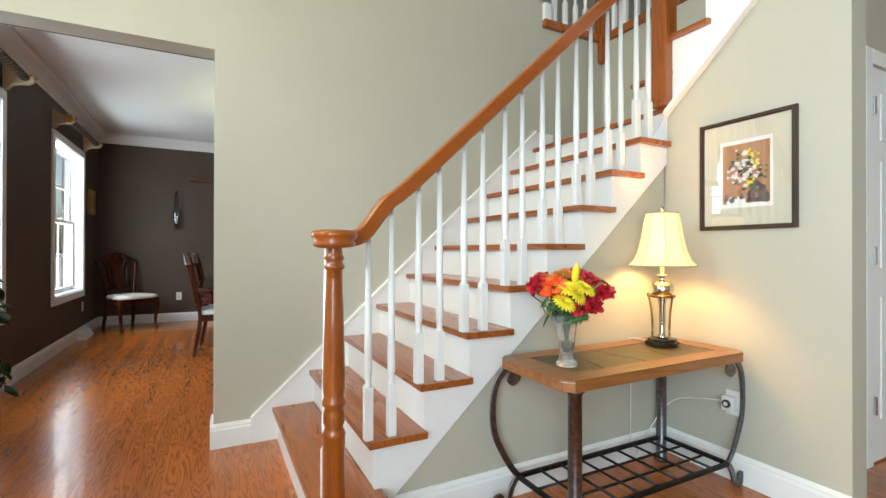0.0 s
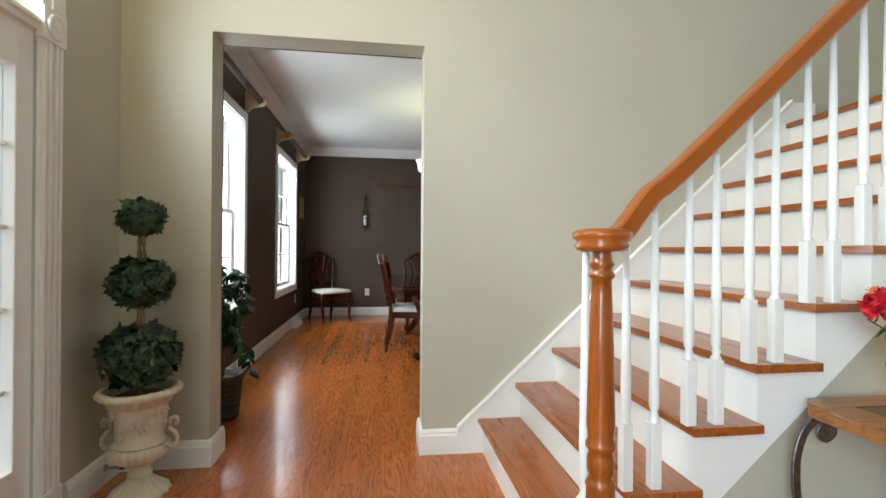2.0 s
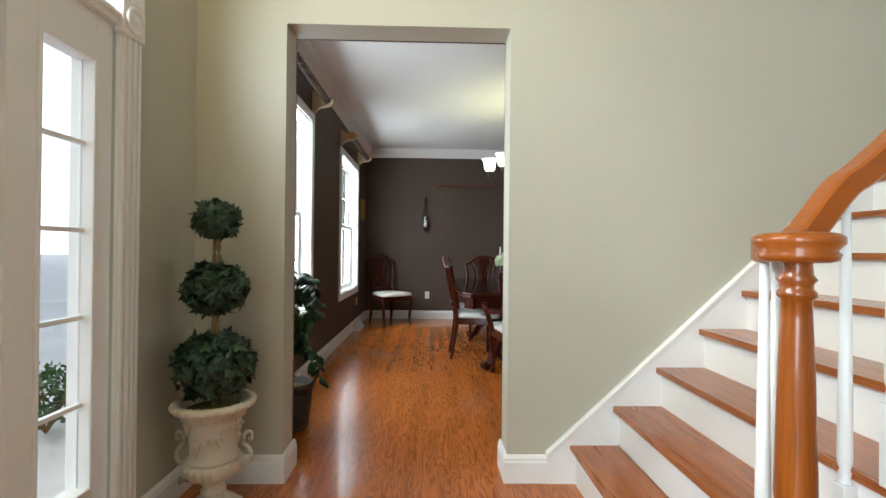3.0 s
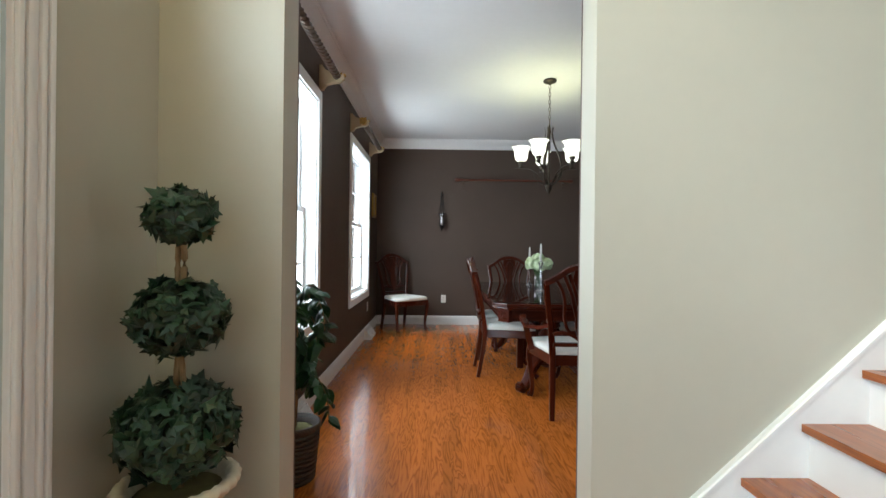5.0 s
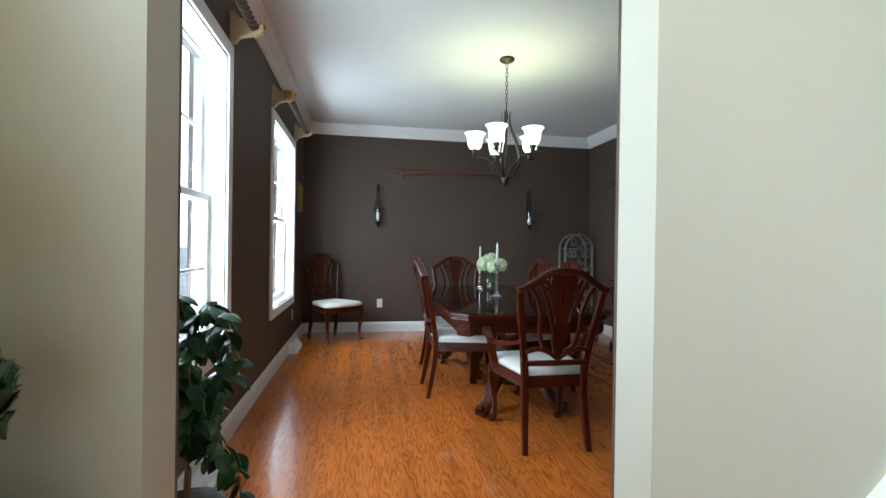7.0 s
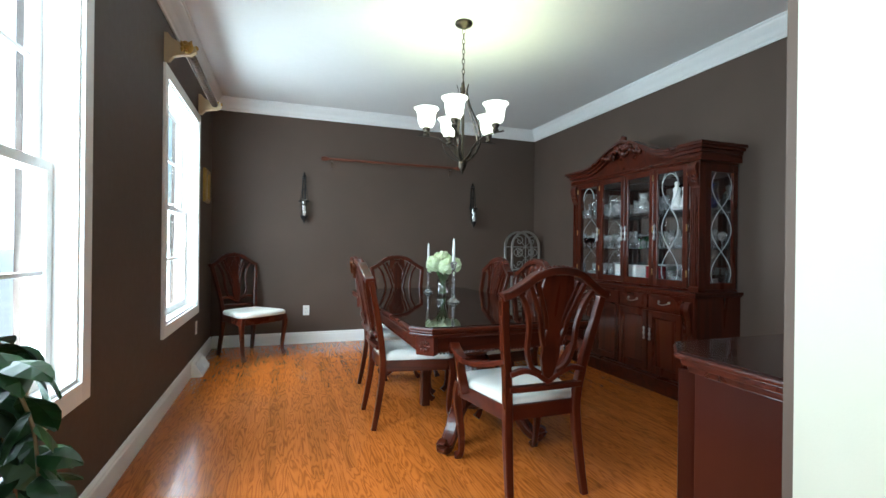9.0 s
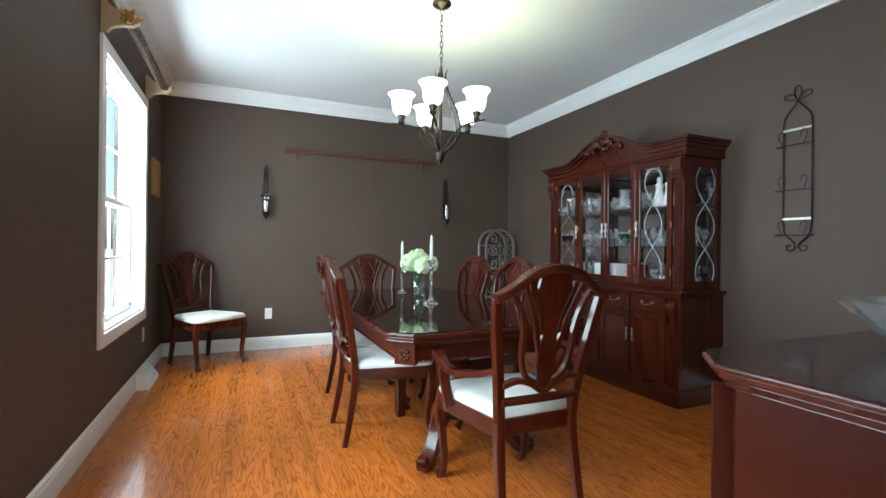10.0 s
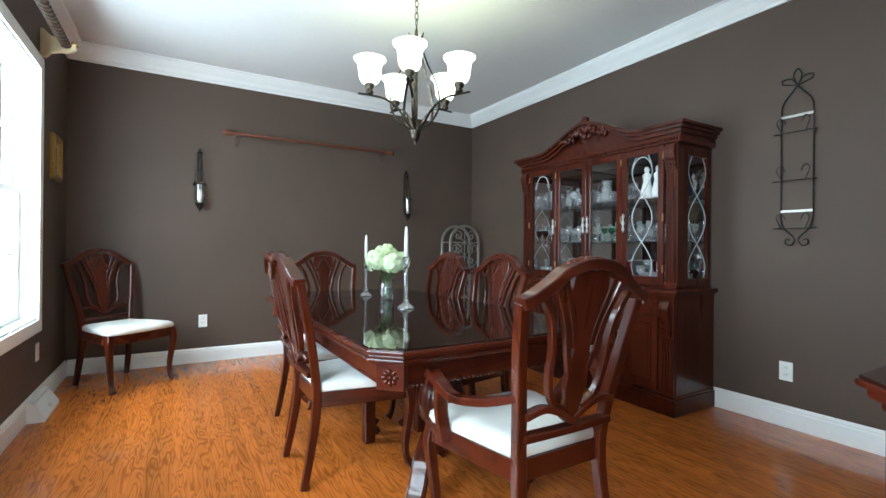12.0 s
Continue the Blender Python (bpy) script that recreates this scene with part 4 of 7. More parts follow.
# ---- leaves ----
def ivy_leaf(size=0.045):
    bm = bmesh.new()
    o = [(0, -0.1), (0.25, -0.28), (0.52, -0.22), (0.42, 0.0), (0.62, 0.25), (0.30, 0.26), (0.0, 0.85), (-0.30, 0.26), (-0.62, 0.25), (-0.42, 0.0), (-0.52, -0.22), (-0.25, -0.28)]
    c = bm.verts.new((0, 0.1 * size, 0.10 * size))
    vs = [bm.verts.new((a * size, b * size, -0.12 * abs(a) * size - 0.1 * max(b, 0) * size)) for a, b in o]
    for k in range(len(vs)):
        bm.faces.new((c, vs[k], vs[(k + 1) % len(vs)]))
    return bm


def oval_leaf(size=0.06, w=0.42):
    bm = bmesh.new()
    rows = []
    for k in range(6):
        u = k / 5
        h = w * size * math.sin(math.pi * min(1, u * 0.94 + 0.04)) ** 0.8 * (1 - 0.35 * u)
        z = -0.35 * size * u * u
        rows.append([bm.verts.new((-h, u * size, z - 0.02 * size)), bm.verts.new((0, u * size, z + 0.05 * size)), bm.verts.new((h, u * size, z - 0.02 * size))])
    for a, b in zip(rows, rows[1:]):
        for j in (0, 1):
            f = bm.faces.new((a[j], a[j + 1], b[j + 1], b[j]))
            f.smooth = True
    return bm


def raw(bm):
    v = [x.co.copy() for x in bm.verts]
    bm.verts.index_update()
    f = [[q.index for q in p.verts] for p in bm.faces]
    bm.free()
    return v, f


def scatter(name, raw_mesh, mats, poses, parent, loose=0):
    """Many leaves: the first ones as pieces of their own, the rest joined."""
    v, f = raw_mesh
    me = bpy.data.meshes.new(name)
    me.from_pydata(v, [], f)
    me.materials.append(mats)
    for m in poses[:loose]:
        o = new(name, me)
        o.parent = parent
        o.matrix_basis = m
    if len(poses) > loose:
        vs, fs = [], []
        for m in poses[loose:]:
            k = len(vs)
            vs.extend(m @ q for q in v)
            fs.extend([k + i for i in p] for p in f)
        jm = bpy.data.meshes.new(name + "_mass")
        jm.from_pydata(vs, [], fs)
        jm.materials.append(mats)
        o = tagged(new(name + "_mass", jm), kind="stuff")
        o.parent = parent


def turned(place, n, rnd, tilt=0.5, spin=None):
    """A pose at place whose z looks roughly along n."""
    n = Vector(n) + Vector((rnd.uniform(-1, 1), rnd.uniform(-1, 1), rnd.uniform(-1, 1))) * tilt
    q = n.to_track_quat("Z", "Y").to_matrix().to_4x4()
    return Matrix.Translation(place) @ q @ Matrix.Rotation(rnd.uniform(0, 6.28) if spin is None else spin, 4, "Z")


# ---- ivy topiary in its urn ----
UX, UY = -1.20, 2.685
urn = thing("urn_planter", "cream stone-look pedestal urn with scroll handles on the floor", "urn", place=pose(UX, UY, 0) @ Matrix.Diagonal((0.86, 0.86, 1.02, 1)))
bm = bmesh.new()
lathe(bm, [(0.132, 0), (0.135, 0.012), (0.128, 0.022), (0.120, 0.028), (0.095, 0.045), (0.062, 0.070), (0.050, 0.085)], 64, wave=0.07, lobes=16)
part("foot", bm, M["stone"], urn)
bm = bmesh.new()
lathe(bm, [(0.050, 0.084), (0.058, 0.090), (0.058, 0.100), (0.048, 0.106), (0.046, 0.120), (0.056, 0.128), (0.06, 0.136), (0.05, 0.142)], 32)
part("neck", bm, M["stone"], urn)
bm = bmesh.new()
lathe(bm, [(0.05, 0.140), (0.085, 0.150), (0.118, 0.172), (0.132, 0.198), (0.130, 0.215), (0.118, 0.224)], 88, wave=0.055, lobes=22)
part("gadrooned_bowl", bm, M["stone"], urn)
bm = bmesh.new()
lathe(bm, [(0.108, 0.222), (0.119, 0.228), (0.119, 0.236), (0.106, 0.244), (0.108, 0.29), (0.115, 0.35), (0.127, 0.405), (0.140, 0.428)], 40)
body = part("body", bm, M["stone"], urn)
rnd = random.Random(3)
bm = bmesh.new()
for k in range(26):
    a, z = 2 * math.pi * k / 26 + rnd.uniform(-0.1, 0.1), rnd.uniform(0.28, 0.39)
    r = 0.106 + (z - 0.244) * 0.12
    pts = [(r * math.cos(a + q * 0.10) + 0.0, r * math.sin(a + q * 0.10), z + 0.022 * math.sin(q * 2.2 + k)) for q in [j * 0.3 - 0.9 for j in range(7)]]
    sweep(bm, pts, 0.0075, 6)
    lathe(bm, [(0.001, -0.010), (0.016, 0), (0.001, 0.010)], 7, pose((r + 0.002) * math.cos(a), (r + 0.002) * math.sin(a), z + 0.015))
part("relief", bm, M["stone"], body, "raised vine relief")
bm = bmesh.new()
lathe(bm, [(0.146, 0.426), (0.168, 0.432), (0.186, 0.444), (0.190, 0.456), (0.180, 0.466), (0.160, 0.468), (0.150, 0.458), (0.140, 0.40), (0.001, 0.395)], 90, wave=0.035, lobes=26)
part("rim", bm, M["stone"], urn)
for s in (-1, 1):
    bm = bmesh.new()
    p = [(0.118 * s, 0, 0.222), (0.158 * s, 0, 0.205), (0.182 * s, 0, 0.235), (0.165 * s, 0, 0.268), (0.142 * s, 0, 0.285), (0.150 * s, 0, 0.325), (0.178 * s, 0, 0.330), (0.182 * s, 0, 0.305), (0.168 * s, 0, 0.300)]
    sweep(bm, spline(p, 5), 0.012, 8, taper=[1.0 - 0.4 * k / 40 for k in range(41)])
    part("handle", bm, M["stone"], urn, "scroll handle")
topi = thing("ivy_topiary", "three-ball artificial ivy topiary planted in an urn", "topiary", place=pose(UX, UY, 0))
bm = bmesh.new()
for dx in (-0.009, 0.010):
    sweep(bm, spline([(dx, 0, 0.41), (-dx * 0.6, 0.006, 0.60), (dx, 0, 0.76), (-dx, -0.005, 0.93), (dx, 0, 1.08), (0, 0, 1.20)], 5), 0.009, 8)
part("stem", bm, M["bark"], topi, "twisted bare stem")
bm = bmesh.new()
lathe(bm, [(0.118, 0.436), (0.09, 0.446), (0.001, 0.450)], 24)
part("moss_bed", bm, M["soil"], topi)
rnd = random.Random(11)
lv = raw(ivy_leaf(0.05))
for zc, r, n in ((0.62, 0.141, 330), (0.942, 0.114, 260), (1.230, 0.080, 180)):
    # very dark green core ball under the leaves
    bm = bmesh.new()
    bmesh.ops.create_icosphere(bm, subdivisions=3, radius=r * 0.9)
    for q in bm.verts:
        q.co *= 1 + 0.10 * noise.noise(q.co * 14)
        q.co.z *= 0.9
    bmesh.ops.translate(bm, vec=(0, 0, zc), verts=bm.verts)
    ball = part("ball", bm, M["ball_core"], topi)
    poses = []
    for k in range(n):
        z = 1 - 2 * (k + 0.5) / n
        a = k * 2.39996
        d = Vector((math.sqrt(1 - z * z) * math.cos(a), math.sqrt(1 - z * z) * math.sin(a), z))
        q = Vector((0, 0, zc)) + Vector((d.x, d.y, d.z * 0.88)) * (r * rnd.uniform(0.93, 1.13))
        poses.append(turned(q, d, rnd, 0.85) @ Matrix.Diagonal((*(rnd.uniform(0.65, 1.15),) * 3, 1)))
    scatter("ivy_leaf", lv, M["ivy"], poses, ball, 100)

# ---- console table ----
CX0, CX1, CY0, CY1, CZ = 1.160, 2.226, 1.340, 1.770, 0.632
con = thing("console_table", "honey wood console table with slate inlay and scrolled iron legs", "console table")
c = 0.035
OUT = [(CX0 + c, CY0), (CX1 - c, CY0), (CX1, CY0 + c), (CX1, CY1 - c), (CX1 - c, CY1), (CX0 + c, CY1), (CX0, CY1 - c), (CX0, CY0 + c)]
i = 0.105
INN = [(CX0 + i, CY0 + i * 0.8), (CX1 - i, CY0 + i * 0.8), (CX1 - i, CY0 + i * 0.8), (CX1 - i, CY1 - i * 0.8), (CX1 - i, CY1 - i * 0.8), (CX0 + i, CY1 - i * 0.8), (CX0 + i, CY1 - i * 0.8), (CX0 + i, CY0 + i * 0.8)]
bm = bmesh.new()
plate(bm, OUT, CZ - 0.044, CZ - 0.006, bevel=0.004)
part("table_top", bm, M["console_wood"], con, "honey-stained wooden top")
bm = bmesh.new()
ring_plate(bm, OUT, INN, CZ - 0.0055, CZ)
bmesh.ops.remove_doubles(bm, verts=bm.verts, dist=1e-5)
part("top_border", bm, M["console_wood"], con)
sx0, sx1, sy0, sy1 = CX0 + i + 0.002, CX1 - i - 0.002, CY0 + i * 0.8 + 0.002, CY1 - i * 0.8 - 0.002
wob = [0.0, 0.22, 0.44, 0.70, 1.0]
for k in range(4):
    a0, a1 = sx0 + (sx1 - sx0) * wob[k] + 0.002, sx0 + (sx1 - sx0) * wob[k + 1] - 0.002
    sk = 0.03 * (-1) ** k
    bm = bmesh.new()
    plate(bm, [(a0 + (sk if k else 0), sy0), (a1 - (sk if k < 3 else 0), sy0), (a1 + (sk if k < 3 else 0), sy1), (a0 - (sk if k else 0), sy1)], CZ - 0.0055, CZ - 0.002)
    part("slate_tile", bm, M["slate"], con, "brown slate tile")
for ex, s, ey, w_ in ((CX0, 1, CY1 - 0.045, 1.0), (CX1, -1, CY0 + 0.045, 0.78)):
    bm = bmesh.new()
    main = [(ex + s * 0.015, ey, 0.586), (ex - s * 0.030 * w_, ey, 0.54), (ex - s * 0.053 * w_, ey, 0.45), (ex - s * 0.042 * w_, ey, 0.32), (ex + s * 0.025, ey, 0.19), (ex + s * 0.075, ey, 0.125)]
    sweep(bm, spline(main, 6), 0, flat=(0.026, 0.010), up=(0, 1, 0))
    scroll = [(ex + s * 0.015, ey, 0.586), (ex + s * 0.06, ey, 0.575), (ex + s * 0.075, ey, 0.545), (ex + s * 0.05, ey, 0.525), (ex + s * 0.03, ey, 0.540), (ex + s * 0.042, ey, 0.558), (ex + s * 0.055, ey, 0.548)]
    sweep(bm, spline(scroll, 6), 0, flat=(0.026, 0.008), up=(0, 1, 0))
    foot = [(ex + s * 0.075, ey, 0.125), (ex + s * 0.045, ey, 0.085), (ex + s * 0.025, ey, 0.035), (ex - s * 0.005, ey, 0.012), (ex - s * 0.030 * max(w_, 0.3), ey, 0.020), (ex - s * 0.04 * max(w_, 0.25), ey, 0.048), (ex - s * 0.018, ey, 0.056), (ex - s * 0.010, ey, 0.038), (ex - s * 0.024, ey, 0.032)]
    sweep(bm, spline(foot, 6), 0, flat=(0.026, 0.010), up=(0, 1, 0))
    part("leg", bm, M["iron"], con, "bowed flat-bar iron leg with scrolls")
for px, py in ((CX0 + 0.075, CY0 + 0.045), (CX1 - 0.075, CY1 - 0.045)):
    bm = bmesh.new()
    lathe(bm, [(0.030, 0.0), (0.030, 0.014), (0.024, 0.02), (0.024, 0.57), (0.034, 0.576), (0.034, CZ - 0.044)], 16, pose(px, py, 0), wave=0.05, lobes=8)
    part("column", bm, M["iron"], con, "fluted iron column")
bm = bmesh.new()
a0, a1, b0, b1, zz = CX0 + 0.075, CX1 - 0.075, CY0 + 0.045, CY1 - 0.045, 0.122
for p, q in (((a0, b0), (a1, b0)), ((a0, b1), (a1, b1)), ((a0, b0), (a0, b1)), ((a1, b0), (a1, b1))):
    sweep(bm, [(*p, zz), (*q, zz)], 0, flat=(0.018, 0.018))
for k in range(1, 8):
    xx = a0 + (a1 - a0) * k / 8
    sweep(bm, [(xx, b0, zz + 0.004), (xx, b1, zz + 0.004)], 0.0055, 6)
for k in (1, 2):
    yy = b0 + (b1 - b0) * k / 3
    sweep(bm, [(a0, yy, zz - 0.006), (a1, yy, zz - 0.006)], 0.0055, 6)
part("lattice_shelf", bm, M["black_iron"], con, "dark iron lattice shelf")

# ---- table lamp ----
LXP, LYP = 2.005, 1.61
lamp = thing("table_lamp", "lit lamp with silver urn body and bell shade on console", "lamp", place=pose(LXP, LYP, CZ))
bm = bmesh.new()
o = [(0.075, 0.0), (0.053, 0.053), (0, 0.075), (-0.053, 0.053), (-0.075, 0), (-0.053, -0.053), (0, -0.075), (0.053, -0.053)]
plate(bm, o, 0.0, 0.020, bevel=0.004)
plate(bm, [(a * 0.85, b * 0.85) for a, b in o], 0.019, 0.033, bevel=0.004)
part("base", bm, M["bronze"], lamp, "dark stepped base")
bm = bmesh.new()
lathe(bm, [(0.024, 0.033), (0.022, 0.045), (0.014, 0.055), (0.013, 0.10), (0.016, 0.19), (0.022, 0.225), (0.022, 0.232)], 20)
part("column", bm, M["silver"], lamp)
for k in range(3):
    a = 2 * math.pi * k / 3 + 0.4
    bm = bmesh.new()
    ca, sa = math.cos(a), math.sin(a)
    sweep(bm, spline([(0.056 * ca, 0.056 * sa, 0.033), (0.044 * ca, 0.044 * sa, 0.05), (0.046 * ca, 0.046 * sa, 0.14), (0.058 * ca, 0.058 * sa, 0.225), (0.066 * ca, 0.066 * sa, 0.240), (0.058 * ca, 0.058 * sa, 0.250)], 5), 0.0055, 7)
    part("strut", bm, M["brass"], lamp)
bm = bmesh.new()
lathe(bm, [(0.052, 0.230), (0.058, 0.234), (0.058, 0.242), (0.050, 0.246)], 24)
part("collar", bm, M["brass"], lamp)
bm = bmesh.new()
lathe(bm, [(0.020, 0.232), (0.044, 0.245), (0.053, 0.268), (0.048, 0.292), (0.026, 0.308), (0.014, 0.314), (0.012, 0.330), (0.030, 0.334), (0.030, 0.338), (0.010, 0.342), (0.010, 0.39), (0.003, 0.40), (0.003, 0.645), (0.008, 0.65), (0.008, 0.662), (0.004, 0.672)], 24)
part("urn_body", bm, M["silver"], lamp, "mercury silver urn with brass stem")
shade = bmesh.new()
lathe(shade, [(0.149, 0.385), (0.128, 0.405), (0.108, 0.450), (0.092, 0.520), (0.080, 0.600), (0.071, 0.635)], 48, wave=0.018, lobes=8)
for f in [f for f in shade.faces if len(f.verts) > 8]:
    shade.faces.remove(f)
sh = part("shade", shade, M["lamp_shade"], lamp, "glowing cream bell shade")
bm = bmesh.new()
for k in range(8):
    a = 2 * math.pi * k / 8
    sweep(bm, [(r * 1.019 * math.cos(a), r * 1.019 * math.sin(a), z) for r, z in ((0.149, 0.385), (0.128, 0.405), (0.108, 0.450), (0.092, 0.520), (0.080, 0.600), (0.071, 0.635))], 0.002, 5)
for r, z in ((0.150, 0.384), (0.0715, 0.636)):
    sweep(bm, [(r * (1 + 0.018 * math.cos(8 * q * math.pi / 32)) * math.cos(q * math.pi / 32), r * (1 + 0.018 * math.cos(8 * q * math.pi / 32)) * math.sin(q * math.pi / 32), z) for q in range(65)], 0.003, 5)
part("trim", bm, M["shade_trim"], sh)
bulb((LXP, LYP, CZ + 0.52), 30, (1.0, 0.56, 0.18), 0.04)


# ---- flowers in a crystal vase ----
def petal_ball(bm, c, r, n, size, rnd, flat=0.6):
    v, f = raw(oval_leaf(size, 0.55))
    for k in range(n):
        z = 1 - (1 + flat) * (k + 0.5) / n
        a = k * 2.39996
        d = Vector((math.sqrt(max(0, 1 - z * z)) * math.cos(a), math.sqrt(max(0, 1 - z * z)) * math.sin(a), z))
        m = Matrix.Translation(Vector(c) + d * r * 0.45) @ d.to_track_quat("Y", "Z").to_matrix().to_4x4() @ Matrix.Rotation(rnd.uniform(-0.5, 0.5), 4, "X") @ Matrix.Rotation(rnd.uniform(0, 6.28), 4, "Y")
        vs = [bm.verts.new(m @ q) for q in v]
        for p in f:
            bm.faces.new([vs[j] for j in p]).smooth = True


def daisy(bm, c, n, r, rnd, face=(0, -0.5, 0.8)):
    v, f = raw(oval_leaf(r, 0.2))
    base = turned(c, face, rnd, 0.3)
    for layer in range(3):
        for k in range(n):
            m = base @ Matrix.Rotation(2 * math.pi * (k + layer * 0.5) / n, 4, "Z") @ Matrix.Rotation(radians(15 + 20 * layer), 4, "X") @ Matrix.Diagonal((*(1 - 0.22 * layer,) * 3, 1))
            vs = [bm.verts.new(m @ q) for q in v]
            for p in f:
                bm.faces.new([vs[j] for j in p]).smooth = True


VX, VY = 1.325, 1.525
vase = thing("crystal_vase", "flared cut-crystal vase half full of water on the console", "vase", place=pose(VX, VY, CZ))
bm = bmesh.new()
lathe(bm, [(0.042, 0.0), (0.040, 0.010), (0.030, 0.030), (0.027, 0.050), (0.032, 0.10), (0.040, 0.16), (0.053, 0.205), (0.050, 0.205), (0.037, 0.16), (0.029, 0.10), (0.022, 0.055), (0.001, 0.048)], 40, wave=0.03, lobes=10)
part("body", bm, M["crystal"], vase)
bunch = thing("flower_bouquet", "mixed bouquet of red, orange and yellow flowers in a crystal vase", "flowers", place=pose(VX, VY, CZ))
rnd = random.Random(21)
bm = bmesh.new()
for k in range(26):
    a = rnd.uniform(0, 6.28)
    r = rnd.uniform(0.02, 0.15)
    sweep(bm, spline([(0.014 * math.cos(a + 2.5), 0.014 * math.sin(a + 2.5), 0.055), (0.02 * math.cos(a), 0.02 * math.sin(a), 0.18), (r * math.cos(a), r * 0.8 * math.sin(a), 0.33 - 0.3 * r + rnd.uniform(-0.05, 0.05))], 4), 0.0025, 5)
part("stems", bm, M["green_stem"], bunch)
poses = [turned((q * math.cos(a), q * math.sin(a) * 0.8, z), (math.cos(a), math.sin(a), 0.4), rnd, 0.5) for a, q, z in [(rnd.uniform(0, 6.28), rnd.uniform(0.03, 0.13), rnd.uniform(0.19, 0.32)) for _ in range(120)]]
scatter("leaf", raw(oval_leaf(0.055, 0.25)), M["green_stem"], poses, bunch, 60)
Rv = Matrix.Rotation(radians(-42), 4, "Z")


def bloom(name, mat, fn, c, label, *args):
    bm = bmesh.new()
    fn(bm, Rv @ Vector(c), *args)
    part(name, bm, mat, bunch, label)


for c in ((-0.125, 0.0, 0.315), (-0.105, -0.035, 0.325), (-0.12, -0.03, 0.300), (-0.09, 0.02, 0.335)):
    bloom("carnation", M["red_petal"], petal_ball, c, "red carnation", 0.03, 34, 0.024, rnd)
for c in ((0.055, 0.03, 0.345), (0.085, 0.0, 0.335), (0.02, 0.05, 0.35)):
    bloom("carnation", M["red_petal"], petal_ball, c, "red carnation", 0.03, 34, 0.024, rnd)
for c in ((0.125, -0.02, 0.285), (0.07, -0.07, 0.275), (0.10, -0.05, 0.24), (0.045, -0.10, 0.235), (0.15, 0.02, 0.29), (0.09, -0.09, 0.26)):
    bloom("rose", M["red_petal"], petal_ball, c, "red spray rose", 0.028, 26, 0.026, rnd)
bloom("rose", M["orange_petal"], petal_ball, (-0.045, -0.085, 0.305), "large orange rose", 0.048, 44, 0.038, rnd)
for c in ((0.035, -0.12, 0.295), (-0.01, -0.13, 0.262), (0.06, -0.10, 0.315), (0.005, -0.105, 0.315)):
    bloom("chrysanthemum", M["yellow_petal"], daisy, c, "yellow chrysanthemum", 18, 0.046, rnd)
for c in ((0.0, 0.0, 0.365), (0.035, -0.02, 0.35), (-0.03, 0.04, 0.355), (0.115, 0.03, 0.335), (-0.10, 0.05, 0.345), (0.14, 0.05, 0.325), (-0.07, -0.02, 0.345), (0.06, 0.07, 0.36)):
    bloom("daisy", M["bronze_petal"], daisy, c, "bronze daisy", 16, 0.034, rnd, (c[0] * 3, -0.4, 0.8))
bm = bmesh.new()
lathe(bm, [(0.003, 0.33), (0.012, 0.345), (0.015, 0.375), (0.011, 0.40), (0.002, 0.415)], 10, Rv @ pose(-0.02, -0.03, 0.0, 6, 8, 0))
part("lily_bud", bm, M["yellow_petal"], bunch, "closed yellow lily bud")

# ---- picture ----
pic = thing("framed_picture", "framed flower still life print with ivory mat on the wall", "picture")
PM = Matrix(((0, 0, -1, PX), (-1, 0, 0, 1.376), (0, 1, 0, 1.450), (0, 0, 0, 1)))      # local x along -y, local y up, local z out of the wall
w, h, b = 0.213, 0.262, 0.020
bm = bmesh.new()
rect = lambda a, q: [(-a, -q), (a, -q), (a, q), (-a, q)]
ring_plate(bm, rect(w, h), rect(w - b, h - b), 0.0, 0.016, PM)
ring_plate(bm, rect(w - 0.003, h - 0.003), rect(w - b * 0.6, h - b * 0.6), 0.0155, 0.024, PM)
part("frame", bm, M["frame_wood"], pic, "dark brown moulded frame")
bm = bmesh.new()
ring_plate(bm, rect(w - b, h - b), rect(0.118, 0.160), 0.004, 0.009, PM)
part("mat", bm, M["mat_board"], pic, "ivory mat board")
bm = bmesh.new()
plate(bm, rect(0.120, 0.162), 0.002, 0.005, PM)
paper = part("print", bm, M["paper"], pic)
bm = bmesh.new()
plate(bm, rect(0.104, 0.140), 0.0052, 0.0058, PM)
part("painted_ground", bm, M["art_back"], paper)
rnd = random.Random(8)
